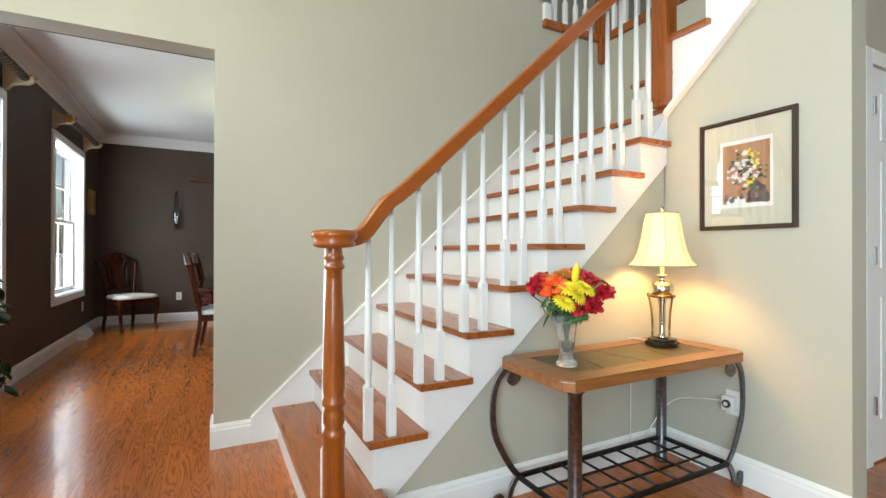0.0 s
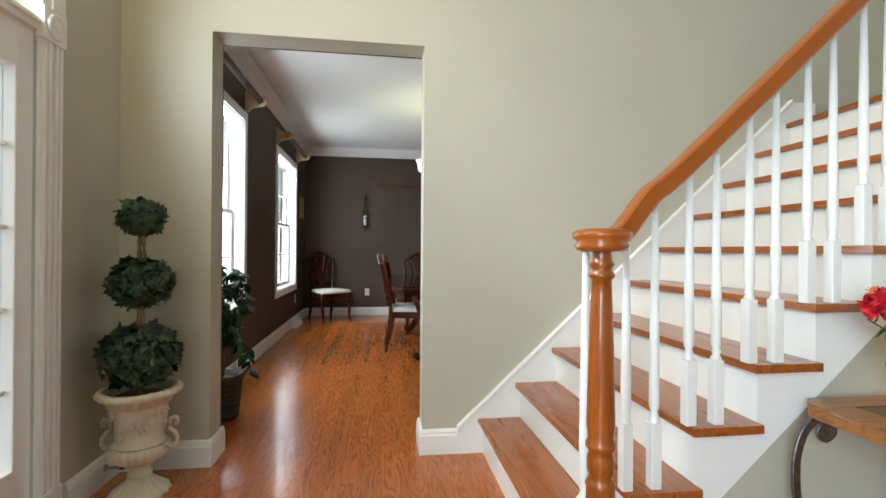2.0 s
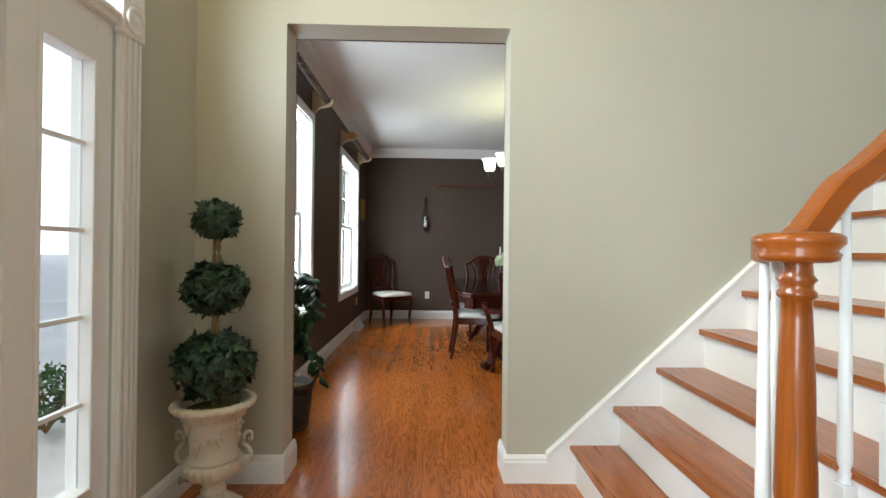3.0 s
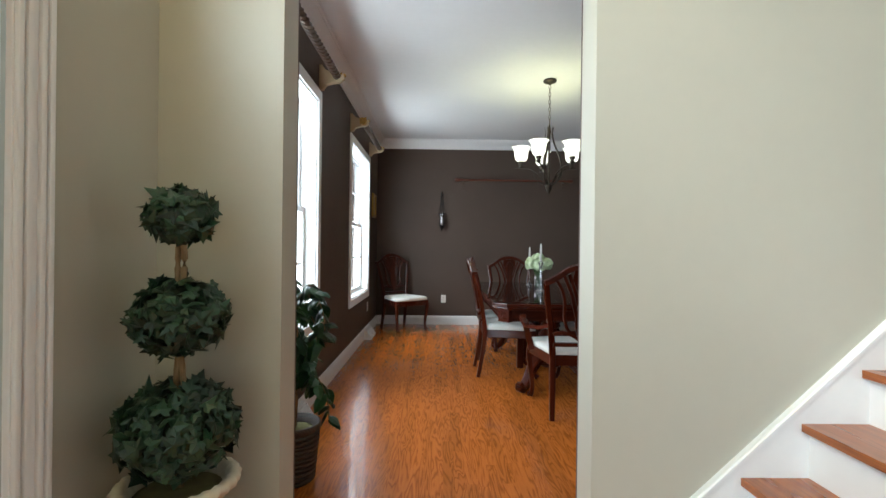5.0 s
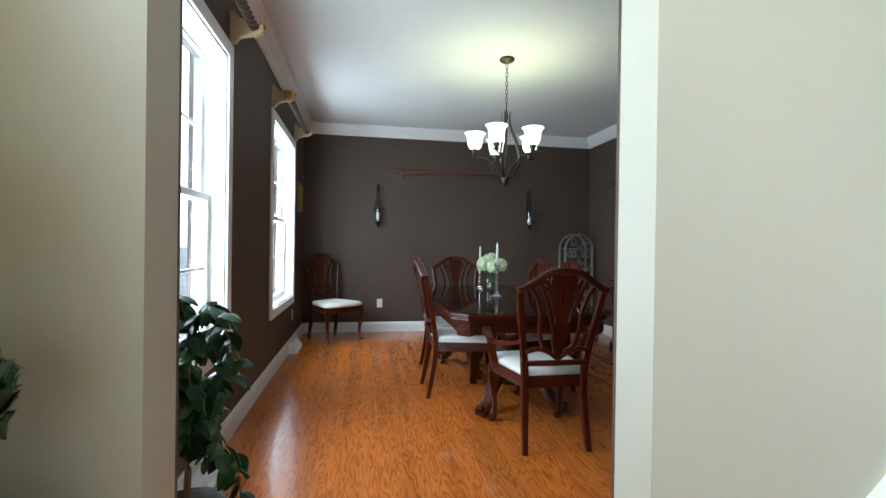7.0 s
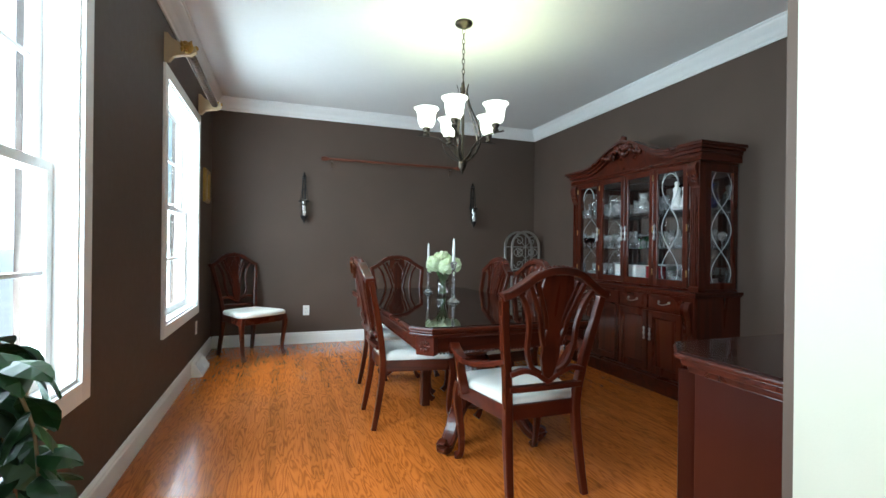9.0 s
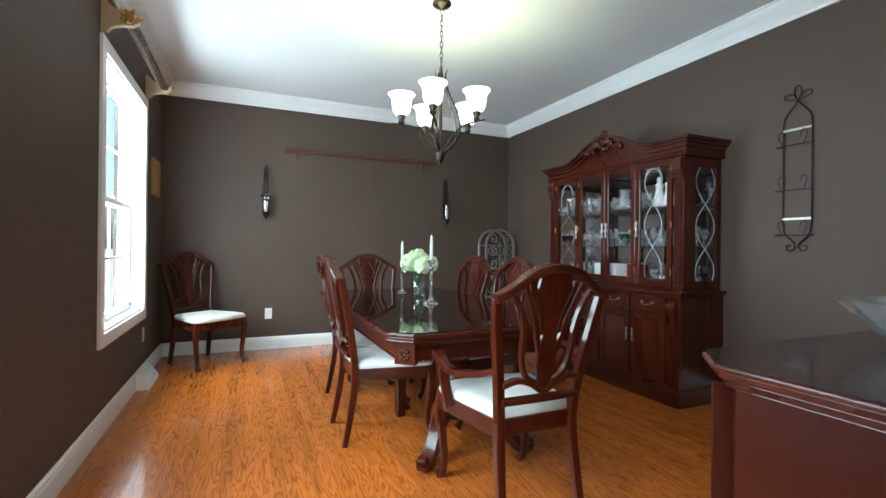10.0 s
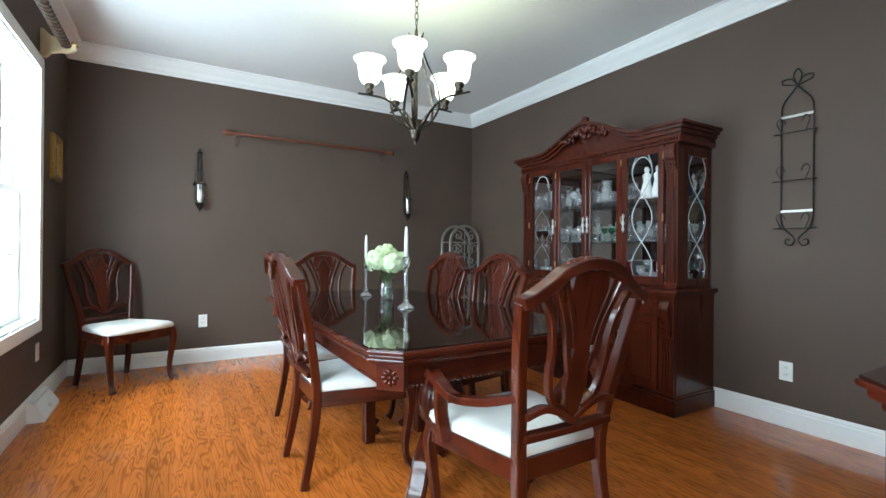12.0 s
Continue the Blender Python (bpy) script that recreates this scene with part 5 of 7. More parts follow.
for mat, n, cx, cy, sx, sy, r in (("art_dark", 26, 0.06, -0.09, 0.035, 0.04, 0.013), ("art_dark", 16, -0.01, -0.115, 0.08, 0.014, 0.011), ("ficus", 60, 0.01, 0.0, 0.05, 0.06, 0.009), ("art_dark", 20, 0.02, 0.0, 0.05, 0.05, 0.008), ("art_white", 60, -0.015, 0.015, 0.042, 0.055, 0.010), ("art_coral", 26, 0.0, -0.005, 0.03, 0.035, 0.011), ("yellow_petal", 30, 0.025, 0.045, 0.03, 0.045, 0.007), ("yellow_petal", 8, 0.02, -0.05, 0.02, 0.012, 0.007), ("art_white", 5, -0.04, -0.125, 0.02, 0.004, 0.022)):
    bm = bmesh.new()
    for k in range(n):
        a, q = max(-0.09, min(0.09, rnd.gauss(cx, sx * 0.7))), max(-0.127, min(0.127, rnd.gauss(cy, sy * 0.7)))
        rr = r * rnd.uniform(0.5, 1.3)
        m = 9
        z = 0.006 + 0.00004 * k + 0.0001
        o = [(a + rr * (1 + 0.3 * rnd.uniform(-1, 1)) * math.cos(6.283 * j / m), q + 0.8 * rr * (1 + 0.3 * rnd.uniform(-1, 1)) * math.sin(6.283 * j / m)) for j in range(m)]
        plate(bm, o, z, z + 0.0003, PM)
    part("painted_blooms", bm, M[mat], paper)
bm = bmesh.new()
plate(bm, rect(w - b, h - b), 0.0125, 0.0135, PM)
g = part("glazing", bm, M["glass"], pic)
g.visible_shadow = False

# ---- outlet with a timer plug and cord ----
def outlet(name, m, label="white duplex wall outlet"):
    o = thing(name, label, "outlet", place=m)
    part("plate", B(-0.036, 0.036, -0.058, 0.058, 0, 0.006, bevel=0.002), M["plastic"], o)
    for s in (-0.02, 0.02):
        q = part("socket", B(-0.017, 0.017, s - 0.014, s + 0.014, 0.0055, 0.0085, bevel=0.002), M["plastic"], o)
        bm = bmesh.new()
        box(bm, -0.008, -0.0055, s - 0.004, s + 0.006, 0.0078, 0.0088)
        box(bm, 0.0055, 0.008, s - 0.004, s + 0.006, 0.0078, 0.0088)
        part("slots", bm, M["slot"], q)
    return o


EAST = lambda x, y, z: Matrix(((0, 0, -1, x), (-1, 0, 0, y), (0, 1, 0, z), (0, 0, 0, 1)))
WEST = lambda x, y, z: Matrix(((0, 0, 1, x), (1, 0, 0, y), (0, 1, 0, z), (0, 0, 0, 1)))
NORTH = lambda x, y, z: Matrix(((1, 0, 0, x), (0, 0, -1, y), (0, 1, 0, z), (0, 0, 0, 1)))
outlet("wall_outlet", EAST(PX, 1.430, 0.365))
timer = thing("plug_timer", "white plug-in lamp timer in a wall outlet", "timer", place=EAST(PX, 1.440, 0.365))
part("body", B(-0.028, 0.028, -0.035, 0.035, 0.009, 0.045, bevel=0.006), M["plastic"], timer)
bm = bmesh.new()
lathe(bm, [(0.019, 0.044), (0.019, 0.052), (0.015, 0.054)], 24)
part("dial", bm, M["slot"], timer, "grey timer dial")
bm = bmesh.new()
lathe(bm, [(0.010, 0.053), (0.009, 0.058), (0.001, 0.0585)], 20)
part("knob", bm, M["plastic"], timer)
cord = thing("lamp_cord", "thin white lamp cord hanging behind the console", "cable")
bm = bmesh.new()
sweep(bm, spline([(PX - 0.03, 1.42, 0.375), (PX - 0.06, 1.55, 0.36), (PX - 0.10, 1.70, 0.30), (2.06, 1.765, 0.10), (2.0, 1.77, 0.02), (1.98, 1.775, 0.15), (1.985, 1.775, 0.45), (1.985, 1.78, CZ - 0.02), (1.985, 1.78, CZ + 0.008), (LXP, LYP + 0.07, CZ + 0.008)], 6), 0.003, 6)
part("wire", bm, M["plastic"], cord)

# ---- dining chairs ----
def band(bm, pts, w, d, lean):
    """A flat rib in the back's plane: pts of (across, height)."""
    sweep(bm, [lean(a, z) for a, z in ((q.x, q.y) for q in spline([(a, z, 0) for a, z in pts], 6))], 0, flat=(d, w), up=(0, 1, 0))


def chair(label, arms=False, place=None):
    """Shield-back cherry dining chair. Faces local +y; the seat's rear edge is at y = 0."""
    ch = thing("dining_chair" if not arms else "dining_armchair", label, "chair", "dining chairs", place)
    lean = lambda a, z: (a, -0.095 * max(0, (z - 0.42)) / 0.5 - 0.012 * math.cos(a * 5), z)
    for s in (-1, 1):
        bm = bmesh.new()
        p = [(s * 0.192, -0.055, 0.0), (s * 0.186, -0.03, 0.13), (s * 0.180, -0.004, 0.30), (s * 0.180, 0.0, 0.43), (s * 0.196, -0.02, 0.58), (s * 0.226, -0.055, 0.76), (s * 0.250, -0.092, 0.925)]
        sweep(bm, spline(p, 6), 0, flat=(0.036, 0.034), up=(0, 1, 0), taper=[0.85 + 0.25 * min(1, k / 12) - 0.12 * max(0, (k - 18) / 18) for k in range(37)])
        part("back_post", bm, M["cherry"], ch)
    bm = bmesh.new()
    cr = [(-0.262, 0.925), (-0.225, 0.938), (-0.165, 0.975), (-0.10, 1.018), (0.0, 1.036), (0.10, 1.018), (0.165, 0.975), (0.225, 0.938), (0.262, 0.925)]
    sweep(bm, [lean(q.x, q.y) for q in spline([(a, z, 0) for a, z in cr], 6)], 0, flat=(0.034, 0.054), up=(0, 1, 0))
    part("crest_rail", bm, M["cherry_x"], ch)
    bm = bmesh.new()
    for k in range(9):
        a = -0.09 + 0.18 * k / 8
        z = 1.036 - 1.6 * a * a
        q = lean(a, z + 0.012)
        lathe(bm, [(0.001, -0.013), (0.013, -0.004), (0.012, 0.006), (0.001, 0.013)], 8, pose(q[0], q[1] + 0.012, q[2]))
    part("crest_carving", bm, M["cherry"], ch, "carved leaf crest")
    for s in (-1, 1):
        bm = bmesh.new()
        for k in range(7):
            q = lean(s * (0.012 + 0.009 * k), 0.985 - 0.016 * k)
            lathe(bm, [(0.001, -0.016), (0.009, 0), (0.001, 0.016)], 7, pose(q[0], q[1] + 0.010, q[2], 0, -s * 25, 0))
        part("carved_drop", bm, M["cherry"], ch, "carved bellflower drop")
    bm = bmesh.new()
    plate(bm, [(-0.014, 0.53), (0.014, 0.53), (0.032, 0.585), (0.046, 0.64), (0.044, 0.70), (0.034, 0.77), (0.036, 0.83), (0.052, 0.89), (0.080, 0.95), (0.070, 1.015), (-0.070, 1.015), (-0.080, 0.95), (-0.052, 0.89), (-0.036, 0.83), (-0.034, 0.77), (-0.044, 0.70), (-0.046, 0.64), (-0.032, 0.585)], -0.009, 0.009,
          Matrix(((1, 0, 0, 0), (0, -0.186, 1, -0.012 + 0.078), (0, 1, 0, 0), (0, 0, 0, 1))), bevel=0.003)
    part("splat", bm, M["cherry"], ch, "carved vase splat")
    for s in (-1, 1):
        for p in (((s * 0.040, 0.575), (s * 0.092, 0.61), (s * 0.118, 0.69), (s * 0.122, 0.79), (s * 0.146, 0.88), (s * 0.188, 0.945)),
                  ((s * 0.040, 0.70), (s * 0.060, 0.77), (s * 0.078, 0.84), (s * 0.108, 0.91), (s * 0.138, 0.975)),
                  ((s * 0.036, 0.78), (s * 0.050, 0.84), (s * 0.074, 0.905), (s * 0.104, 0.985))):
            bm = bmesh.new()
            band(bm, p, 0.024 if p[0][1] < 0.6 else 0.019, 0.020, lean)
            part("rib", bm, M["cherry"], ch)
    bm = bmesh.new()
    band(bm, [(-0.188, 0.575), (-0.12, 0.590), (-0.05, 0.565), (0.0, 0.535), (0.05, 0.565), (0.12, 0.590), (0.188, 0.575)], 0.032, 0.022, lean)
    band(bm, [(-0.184, 0.505), (0, 0.505), (0.184, 0.505)], 0.04, 0.024, lean)
    part("lower_rail", bm, M["cherry_x"], ch)
    # seat
    o = [(-0.19, 0.0), (0.19, 0.0), (0.262, 0.40), (0.25, 0.44), (0.15, 0.462), (0, 0.468), (-0.15, 0.462), (-0.25, 0.44), (-0.262, 0.40)]
    bm = bmesh.new()
    plate(bm, o, 0.355, 0.425, bevel=0.004)
    part("seat_frame", bm, M["cherry_x"], ch)
    t = bmesh.new()
    rows = []
    for f, z in ((0.97, 0.424), (1.0, 0.436), (0.985, 0.455), (0.93, 0.468), (0.75, 0.478), (0.4, 0.483)):
        rows.append([t.verts.new((a * f, 0.232 + (b - 0.232) * f + 0.006, z)) for a, b in o])
    for a, b in zip(rows, rows[1:]):
        for k in range(len(o)):
            t.faces.new((a[k], a[(k + 1) % len(o)], b[(k + 1) % len(o)], b[k])).smooth = True
    t.faces.new(rows[-1]).smooth = True
    part("seat", t, M["ivory"], ch, "padded ivory cloth seat")
    for s in (-1, 1):
        bm = bmesh.new()
        p = [(s * 0.238, 0.425, 0.42), (s * 0.248, 0.440, 0.34), (s * 0.240, 0.432, 0.24), (s * 0.228, 0.425, 0.13), (s * 0.226, 0.435, 0.05), (s * 0.232, 0.465, 0.012)]
        sweep(bm, spline(p, 6), 0, flat=(0.042, 0.042), up=(0, 1, 0), taper=[1.15 - 0.5 * min(1, k / 22) + 0.35 * max(0, (k - 24) / 6) for k in range(31)])
        leg = part("front_leg", bm, M["cherry"], ch, "cabriole leg")
        bm = bmesh.new()
        sweep(bm, [(s * 0.246 + 0.0, 0.446 + 0.010 * math.cos(q * 0.7) * (1 - q / 16), 0.335 + 0.020 * math.sin(q * 0.7) * (1 - q / 16)) for q in range(15)], 0.005, 6)
        part("knee_scroll", bm, M["cherry"], leg)
    if arms:
        for s in (-1, 1):
            bm = bmesh.new()
            p = [(s * 0.205, -0.03, 0.635), (s * 0.255, 0.06, 0.605), (s * 0.325, 0.14, 0.605), (s * 0.345, 0.20, 0.64), (s * 0.335, 0.265, 0.655), (s * 0.33, 0.285, 0.635), (s * 0.33, 0.268, 0.622)]
            sweep(bm, spline(p, 6), 0, flat=(0.044, 0.026), taper=[0.9 + 0.2 * k / 36 for k in range(37)])
            arm = part("armrest", bm, M["cherry_x"], ch, "curved scrolled armrest")
            bm = bmesh.new()
            p = [(s * 0.262, 0.30, 0.40), (s * 0.272, 0.305, 0.46), (s * 0.30, 0.27, 0.54), (s * 0.325, 0.225, 0.625)]
            sweep(bm, spline(p, 5), 0, flat=(0.030, 0.044), up=(1, 0, 0))
            part("arm_support", bm, M["cherry"], arm)
    return ch


side = chair("dark cherry shield-back chair with ivory seat, pushed under the table", place=pose(-0.03, 5.60, 0, 0, 0, -90))
copy_thing(side, pose(0.03, 6.21, 0, 0, 0, -92))
copy_thing(side, pose(1.06, 5.62, 0, 0, 0, 90))
copy_thing(side, pose(1.04, 6.22, 0, 0, 0, 89))
c = copy_thing(side, pose(0.43, 6.86, 0, 0, 0, 180))
tagged(c, "dark cherry shield-back chair with ivory seat at the table end")
c = copy_thing(side, pose(-1.06, 7.90, 0, 0, 0, 180 + 37))
tagged(c, "dark cherry chair with ivory seat standing alone in a corner")
chair("dark cherry armchair with scrolled arms at the head of the table", True, pose(0.51, 4.445, 0))


# ---- dining table ----
def octagon(x0, x1, y0, y1, c):
    return [(x0 + c, y0), (x1 - c, y0), (x1, y0 + c), (x1, y1 - c), (x1 - c, y1), (x0 + c, y1), (x0, y1 - c), (x0, y0 + c)]


TX0, TX1, TY0, TY1, TZ = -0.04, 1.06, 4.685, 6.82, 0.748
table = thing("dining_table", "long dark cherry pedestal dining table with glossy clipped-corner top", "table")
bm = bmesh.new()
plate(bm, octagon(TX0 + 0.012, TX1 - 0.012, TY0 + 0.012, TY1 - 0.012, 0.085), TZ - 0.006, TZ)
part("tabletop", bm, M["table_gloss"], table, "near-black polished top")
bm = bmesh.new()
for d, z0, z1 in ((0.0, TZ - 0.022, TZ - 0.0065), (0.010, TZ - 0.034, TZ - 0.022), (0.004, TZ - 0.046, TZ - 0.034), (0.026, TZ - 0.058, TZ - 0.046)):
    plate(bm, octagon(TX0 + d, TX1 - d, TY0 + d, TY1 - d, 0.09 - d * 0.4), z0, z1, bevel=0.005)
part("moulded_edge", bm, M["cherry_x"], table)
bm = bmesh.new()
d = 0.075
A_ = octagon(TX0 + d, TX1 - d, TY0 + d, TY1 - d, 0.06)
Bn = octagon(TX0 + d + 0.022, TX1 - d - 0.022, TY0 + d + 0.022, TY1 - d - 0.022, 0.055)
ring_plate(bm, A_, Bn, 0.605, TZ - 0.058)
part("apron", bm, M["cherry_x"], table)
bm = bmesh.new()
k = 0
for (ax, ay), (bx, by) in zip(A_, A_[1:] + A_[:1]):
    n = int(math.hypot(bx - ax, by - ay) / 0.018)
    for j in range(n):
        u = (j + 0.5) / n
        t = bmesh.new()
        bmesh.ops.create_icosphere(t, subdivisions=1, radius=0.0075)
        merge(bm, t, Matrix.Translation((ax + (bx - ax) * u, ay + (by - ay) * u, 0.606)))
part("bead_moulding", bm, M["cherry_x"], table, "beaded lower edge")
for cx, cy, a in ((TX0 + 0.105, TY0 + 0.105, 45), (TX1 - 0.105, TY0 + 0.105, 135), (TX0 + 0.105, TY1 - 0.105, -45), (TX1 - 0.105, TY1 - 0.105, -135)):
    bm = bmesh.new()
    m = pose(cx, cy, 0, 0, 0, a)
    box(bm, -0.035, 0.01, -0.05, 0.05, 0.598, TZ - 0.058, 0.004, m)
    for k in range(8):
        an = k * math.pi / 4
        lathe(bm, [(0.001, -0.012), (0.010, 0), (0.001, 0.012)], 6, m @ pose(-0.037, 0.020 * math.cos(an), 0.643 + 0.020 * math.sin(an), math.degrees(an) - 90, 0, 0))
    lathe(bm, [(0.011, -0.007), (0.011, 0.0), (0.001, 0.006)], 10, m @ pose(-0.036, 0, 0.643, 0, -90, 0))
    part("corner_block", bm, M["cherry"], table, "carved flower corner block")
for py in (5.22, 6.28):
    bm = bmesh.new()
    m = pose(0.51, py, 0)
    lathe(bm, [(0.085, 0.16), (0.095, 0.18), (0.075, 0.205), (0.06, 0.23), (0.075, 0.26)], 32, m)
    lathe(bm, [(0.075, 0.26), (0.105, 0.30), (0.115, 0.36), (0.095, 0.43), (0.065, 0.48)], 60, m, wave=0.05, lobes=20)
    lathe(bm, [(0.065, 0.48), (0.085, 0.50), (0.075, 0.52), (0.10, 0.55), (0.12, 0.60)], 32, m)
    box(bm, -0.30, 0.30, -0.09, 0.09, 0.60, 0.66, 0.004, m)
    ped = part("pedestal", bm, M["cherry"], table, "turned and fluted pedestal")
    for sx in (-1, 1):
        for sy in ((-1,) if py < 5.7 else (1,)):
            bm = bmesh.new()
            p = [(0.51 + sx * 0.05, py + sy * 0.05, 0.22), (0.51 + sx * 0.12, py + sy * 0.11, 0.235), (0.51 + sx * 0.19, py + sy * 0.17, 0.17), (0.51 + sx * 0.235, py + sy * 0.21, 0.08), (0.51 + sx * 0.275, py + sy * 0.245, 0.035), (0.51 + sx * 0.305, py + sy * 0.27, 0.04), (0.51 + sx * 0.312, py + sy * 0.277, 0.065), (0.51 + sx * 0.295, py + sy * 0.262, 0.075)]
            sweep(bm, spline(p, 5), 0, flat=(0.075, 0.062), taper=[1.1 - 0.5 * k / 35 for k in range(36)])
            for e in (-0.034, -0.017, 0, 0.017, 0.034):
                q = [(a + e * sy * 0.7, b - e * sx * 0.7, z + 0.026 * (1.1 - 0.5 * j / 5)) for j, (a, b, z) in enumerate(p[1:6])]
                sweep(bm, spline(q, 5), 0.008, 6)
            part("scroll_foot", bm, M["cherry"], ped, "reeded scroll foot")
for sx in (-0.2, 0.2):
    part("stretcher", B(0.51 + sx - 0.02, 0.51 + sx + 0.02, 5.3, 6.2, 0.635, 0.66, bevel=0.003), M["cherry_x"], table)
for ly in (5.75,):
    for sx in (-0.16, 0.16):
        part("centre_leg", B(0.51 + sx - 0.03, 0.51 + sx + 0.03, ly - 0.03, ly + 0.03, 0.0, 0.635, bevel=0.006), M["cherry"], table)


# ---- on the table ----
def candlestick(place, h, s):
    c = thing("candlestick", "tall clear crystal candlestick with a white taper candle", "candlestick", "candlesticks on the table", place)
    bm = bmesh.new()
    lathe(bm, [(0.048 * s, 0), (0.048 * s, 0.006), (0.030 * s, 0.018), (0.014 * s, 0.034), (0.018 * s, 0.044), (0.011 * s, 0.056), (0.011 * s, h - 0.09), (0.016 * s, h - 0.07), (0.011 * s, h - 0.055), (0.018 * s, h - 0.04), (0.024 * s, h - 0.012), (0.019 * s, h)], 12, smooth=False)
    part("stem", bm, M["crystal"], c)
    bm = bmesh.new()
    lathe(bm, [(0.0105, h + 0.001), (0.0105, h + 0.10), (0.007, h + 0.155), (0.002, h + 0.168)], 14)
    part("candle", bm, M["wax"], c, "white taper candle")


candlestick(pose(0.515, 5.63, TZ), 0.285, 1.0)
candlestick(pose(0.556, 6.35, TZ), 0.255, 0.85)
vs = thing("cylinder_vase", "clear cylinder vase on the dining table", "vase", place=pose(0.592, 6.07, TZ))
bm = bmesh.new()
lathe(bm, [(0.047, 0), (0.048, 0.003), (0.048, 0.165), (0.044, 0.165), (0.044, 0.014), (0.001, 0.013)], 28)
part("body", bm, M["thin_glass"], vs)
hy = thing("hydrangea_bunch", "pale green hydrangea heads in a clear vase", "flowers", place=pose(0.592, 6.07, TZ))
rnd = random.Random(14)
bm = bmesh.new()
for k in range(9):
    a = k * 0.7
    sweep(bm, spline([(0.025 * math.cos(a + 2), 0.025 * math.sin(a + 2), 0.02), (0.02 * math.cos(a), 0.02 * math.sin(a), 0.13), (0.07 * math.cos(a), 0.07 * math.sin(a), 0.22)], 4), 0.004, 6)
part("stems", bm, M["green_stem"], hy)
fl = bmesh.new()
for k in range(4):
    a = k * math.pi / 2
    q = [fl.verts.new((x * math.cos(a) - y * math.sin(a), x * math.sin(a) + y * math.cos(a), z)) for x, y, z in ((0, 0, 0), (0.008, 0.006, 0.003), (0.007, 0.017, 0.001), (-0.007, 0.017, 0.001), (-0.008, 0.006, 0.003))]
    fl.faces.new(q)
fl = raw(fl)
for cx, cy, cz, r in ((-0.075, -0.02, 0.25, 0.068), (0.07, -0.035, 0.245, 0.066), (0.0, 0.03, 0.285, 0.072), (0.0, -0.075, 0.235, 0.066), (0.02, 0.08, 0.24, 0.062), (-0.06, 0.06, 0.255, 0.06), (0.09, 0.05, 0.25, 0.058)):
    poses = []
    for k in range(95):
        z = 1 - 1.75 * (k + 0.5) / 95
        a = k * 2.39996
        d = Vector((math.sqrt(max(0, 1 - z * z)) * math.cos(a), math.sqrt(max(0, 1 - z * z)) * math.sin(a), z))
        poses.append(turned(Vector((cx, cy, cz)) + d * r * rnd.uniform(0.85, 1.05), d, rnd, 0.5))
    bm = bmesh.new()
    bmesh.ops.create_icosphere(bm, subdivisions=2, radius=r * 0.82)
    bmesh.ops.translate(bm, vec=(cx, cy, cz), verts=bm.verts)
    head = part("flower_head", bm, M["hydrangea"], hy, "pale green flower head")
    scatter("floret", fl, M["hydrangea"], poses, head, 30)


# ---- chandelier ----
HX, HY, HZ = 0.592, 5.68, 1.668
ch = thing("chandelier", "bronze five-arm chandelier with lit frosted bell shades", "chandelier", place=pose(HX, HY, 0))
bm = bmesh.new()
lathe(bm, [(0.062, CEIL - 0.001), (0.064, CEIL - 0.012), (0.055, CEIL - 0.024), (0.02, CEIL - 0.034), (0.008, CEIL - 0.045)], 28)
part("canopy", bm, M["bronze"], ch)
bm = bmesh.new()
z = CEIL - 0.045
k = 0
while z > 2.36:
    pts = [(0.010 * math.cos(q * math.pi / 6), 0, z - 0.02 + 0.022 * math.sin(q * math.pi / 6)) for q in range(13)]
    sweep(bm, pts, 0.0028, 5, m=Matrix.Rotation(radians(90 * (k % 2)), 4, "Z"), up=(0, 1, 0))
    z -= 0.036
    k += 1
part("chain", bm, M["bronze"], ch, "bronze hanging chain")
bm = bmesh.new()
lathe(bm, [(0.001, HZ - 0.002), (0.010, HZ + 0.005), (0.006, HZ + 0.016), (0.014, HZ + 0.024), (0.026, HZ + 0.045), (0.032, HZ + 0.075), (0.036, HZ + 0.085), (0.020, HZ + 0.095), (0.011, HZ + 0.11), (0.011, 2.25), (0.018, 2.26), (0.010, 2.31), (0.004, 2.35)], 16)
part("stem", bm, M["bronze"], ch)
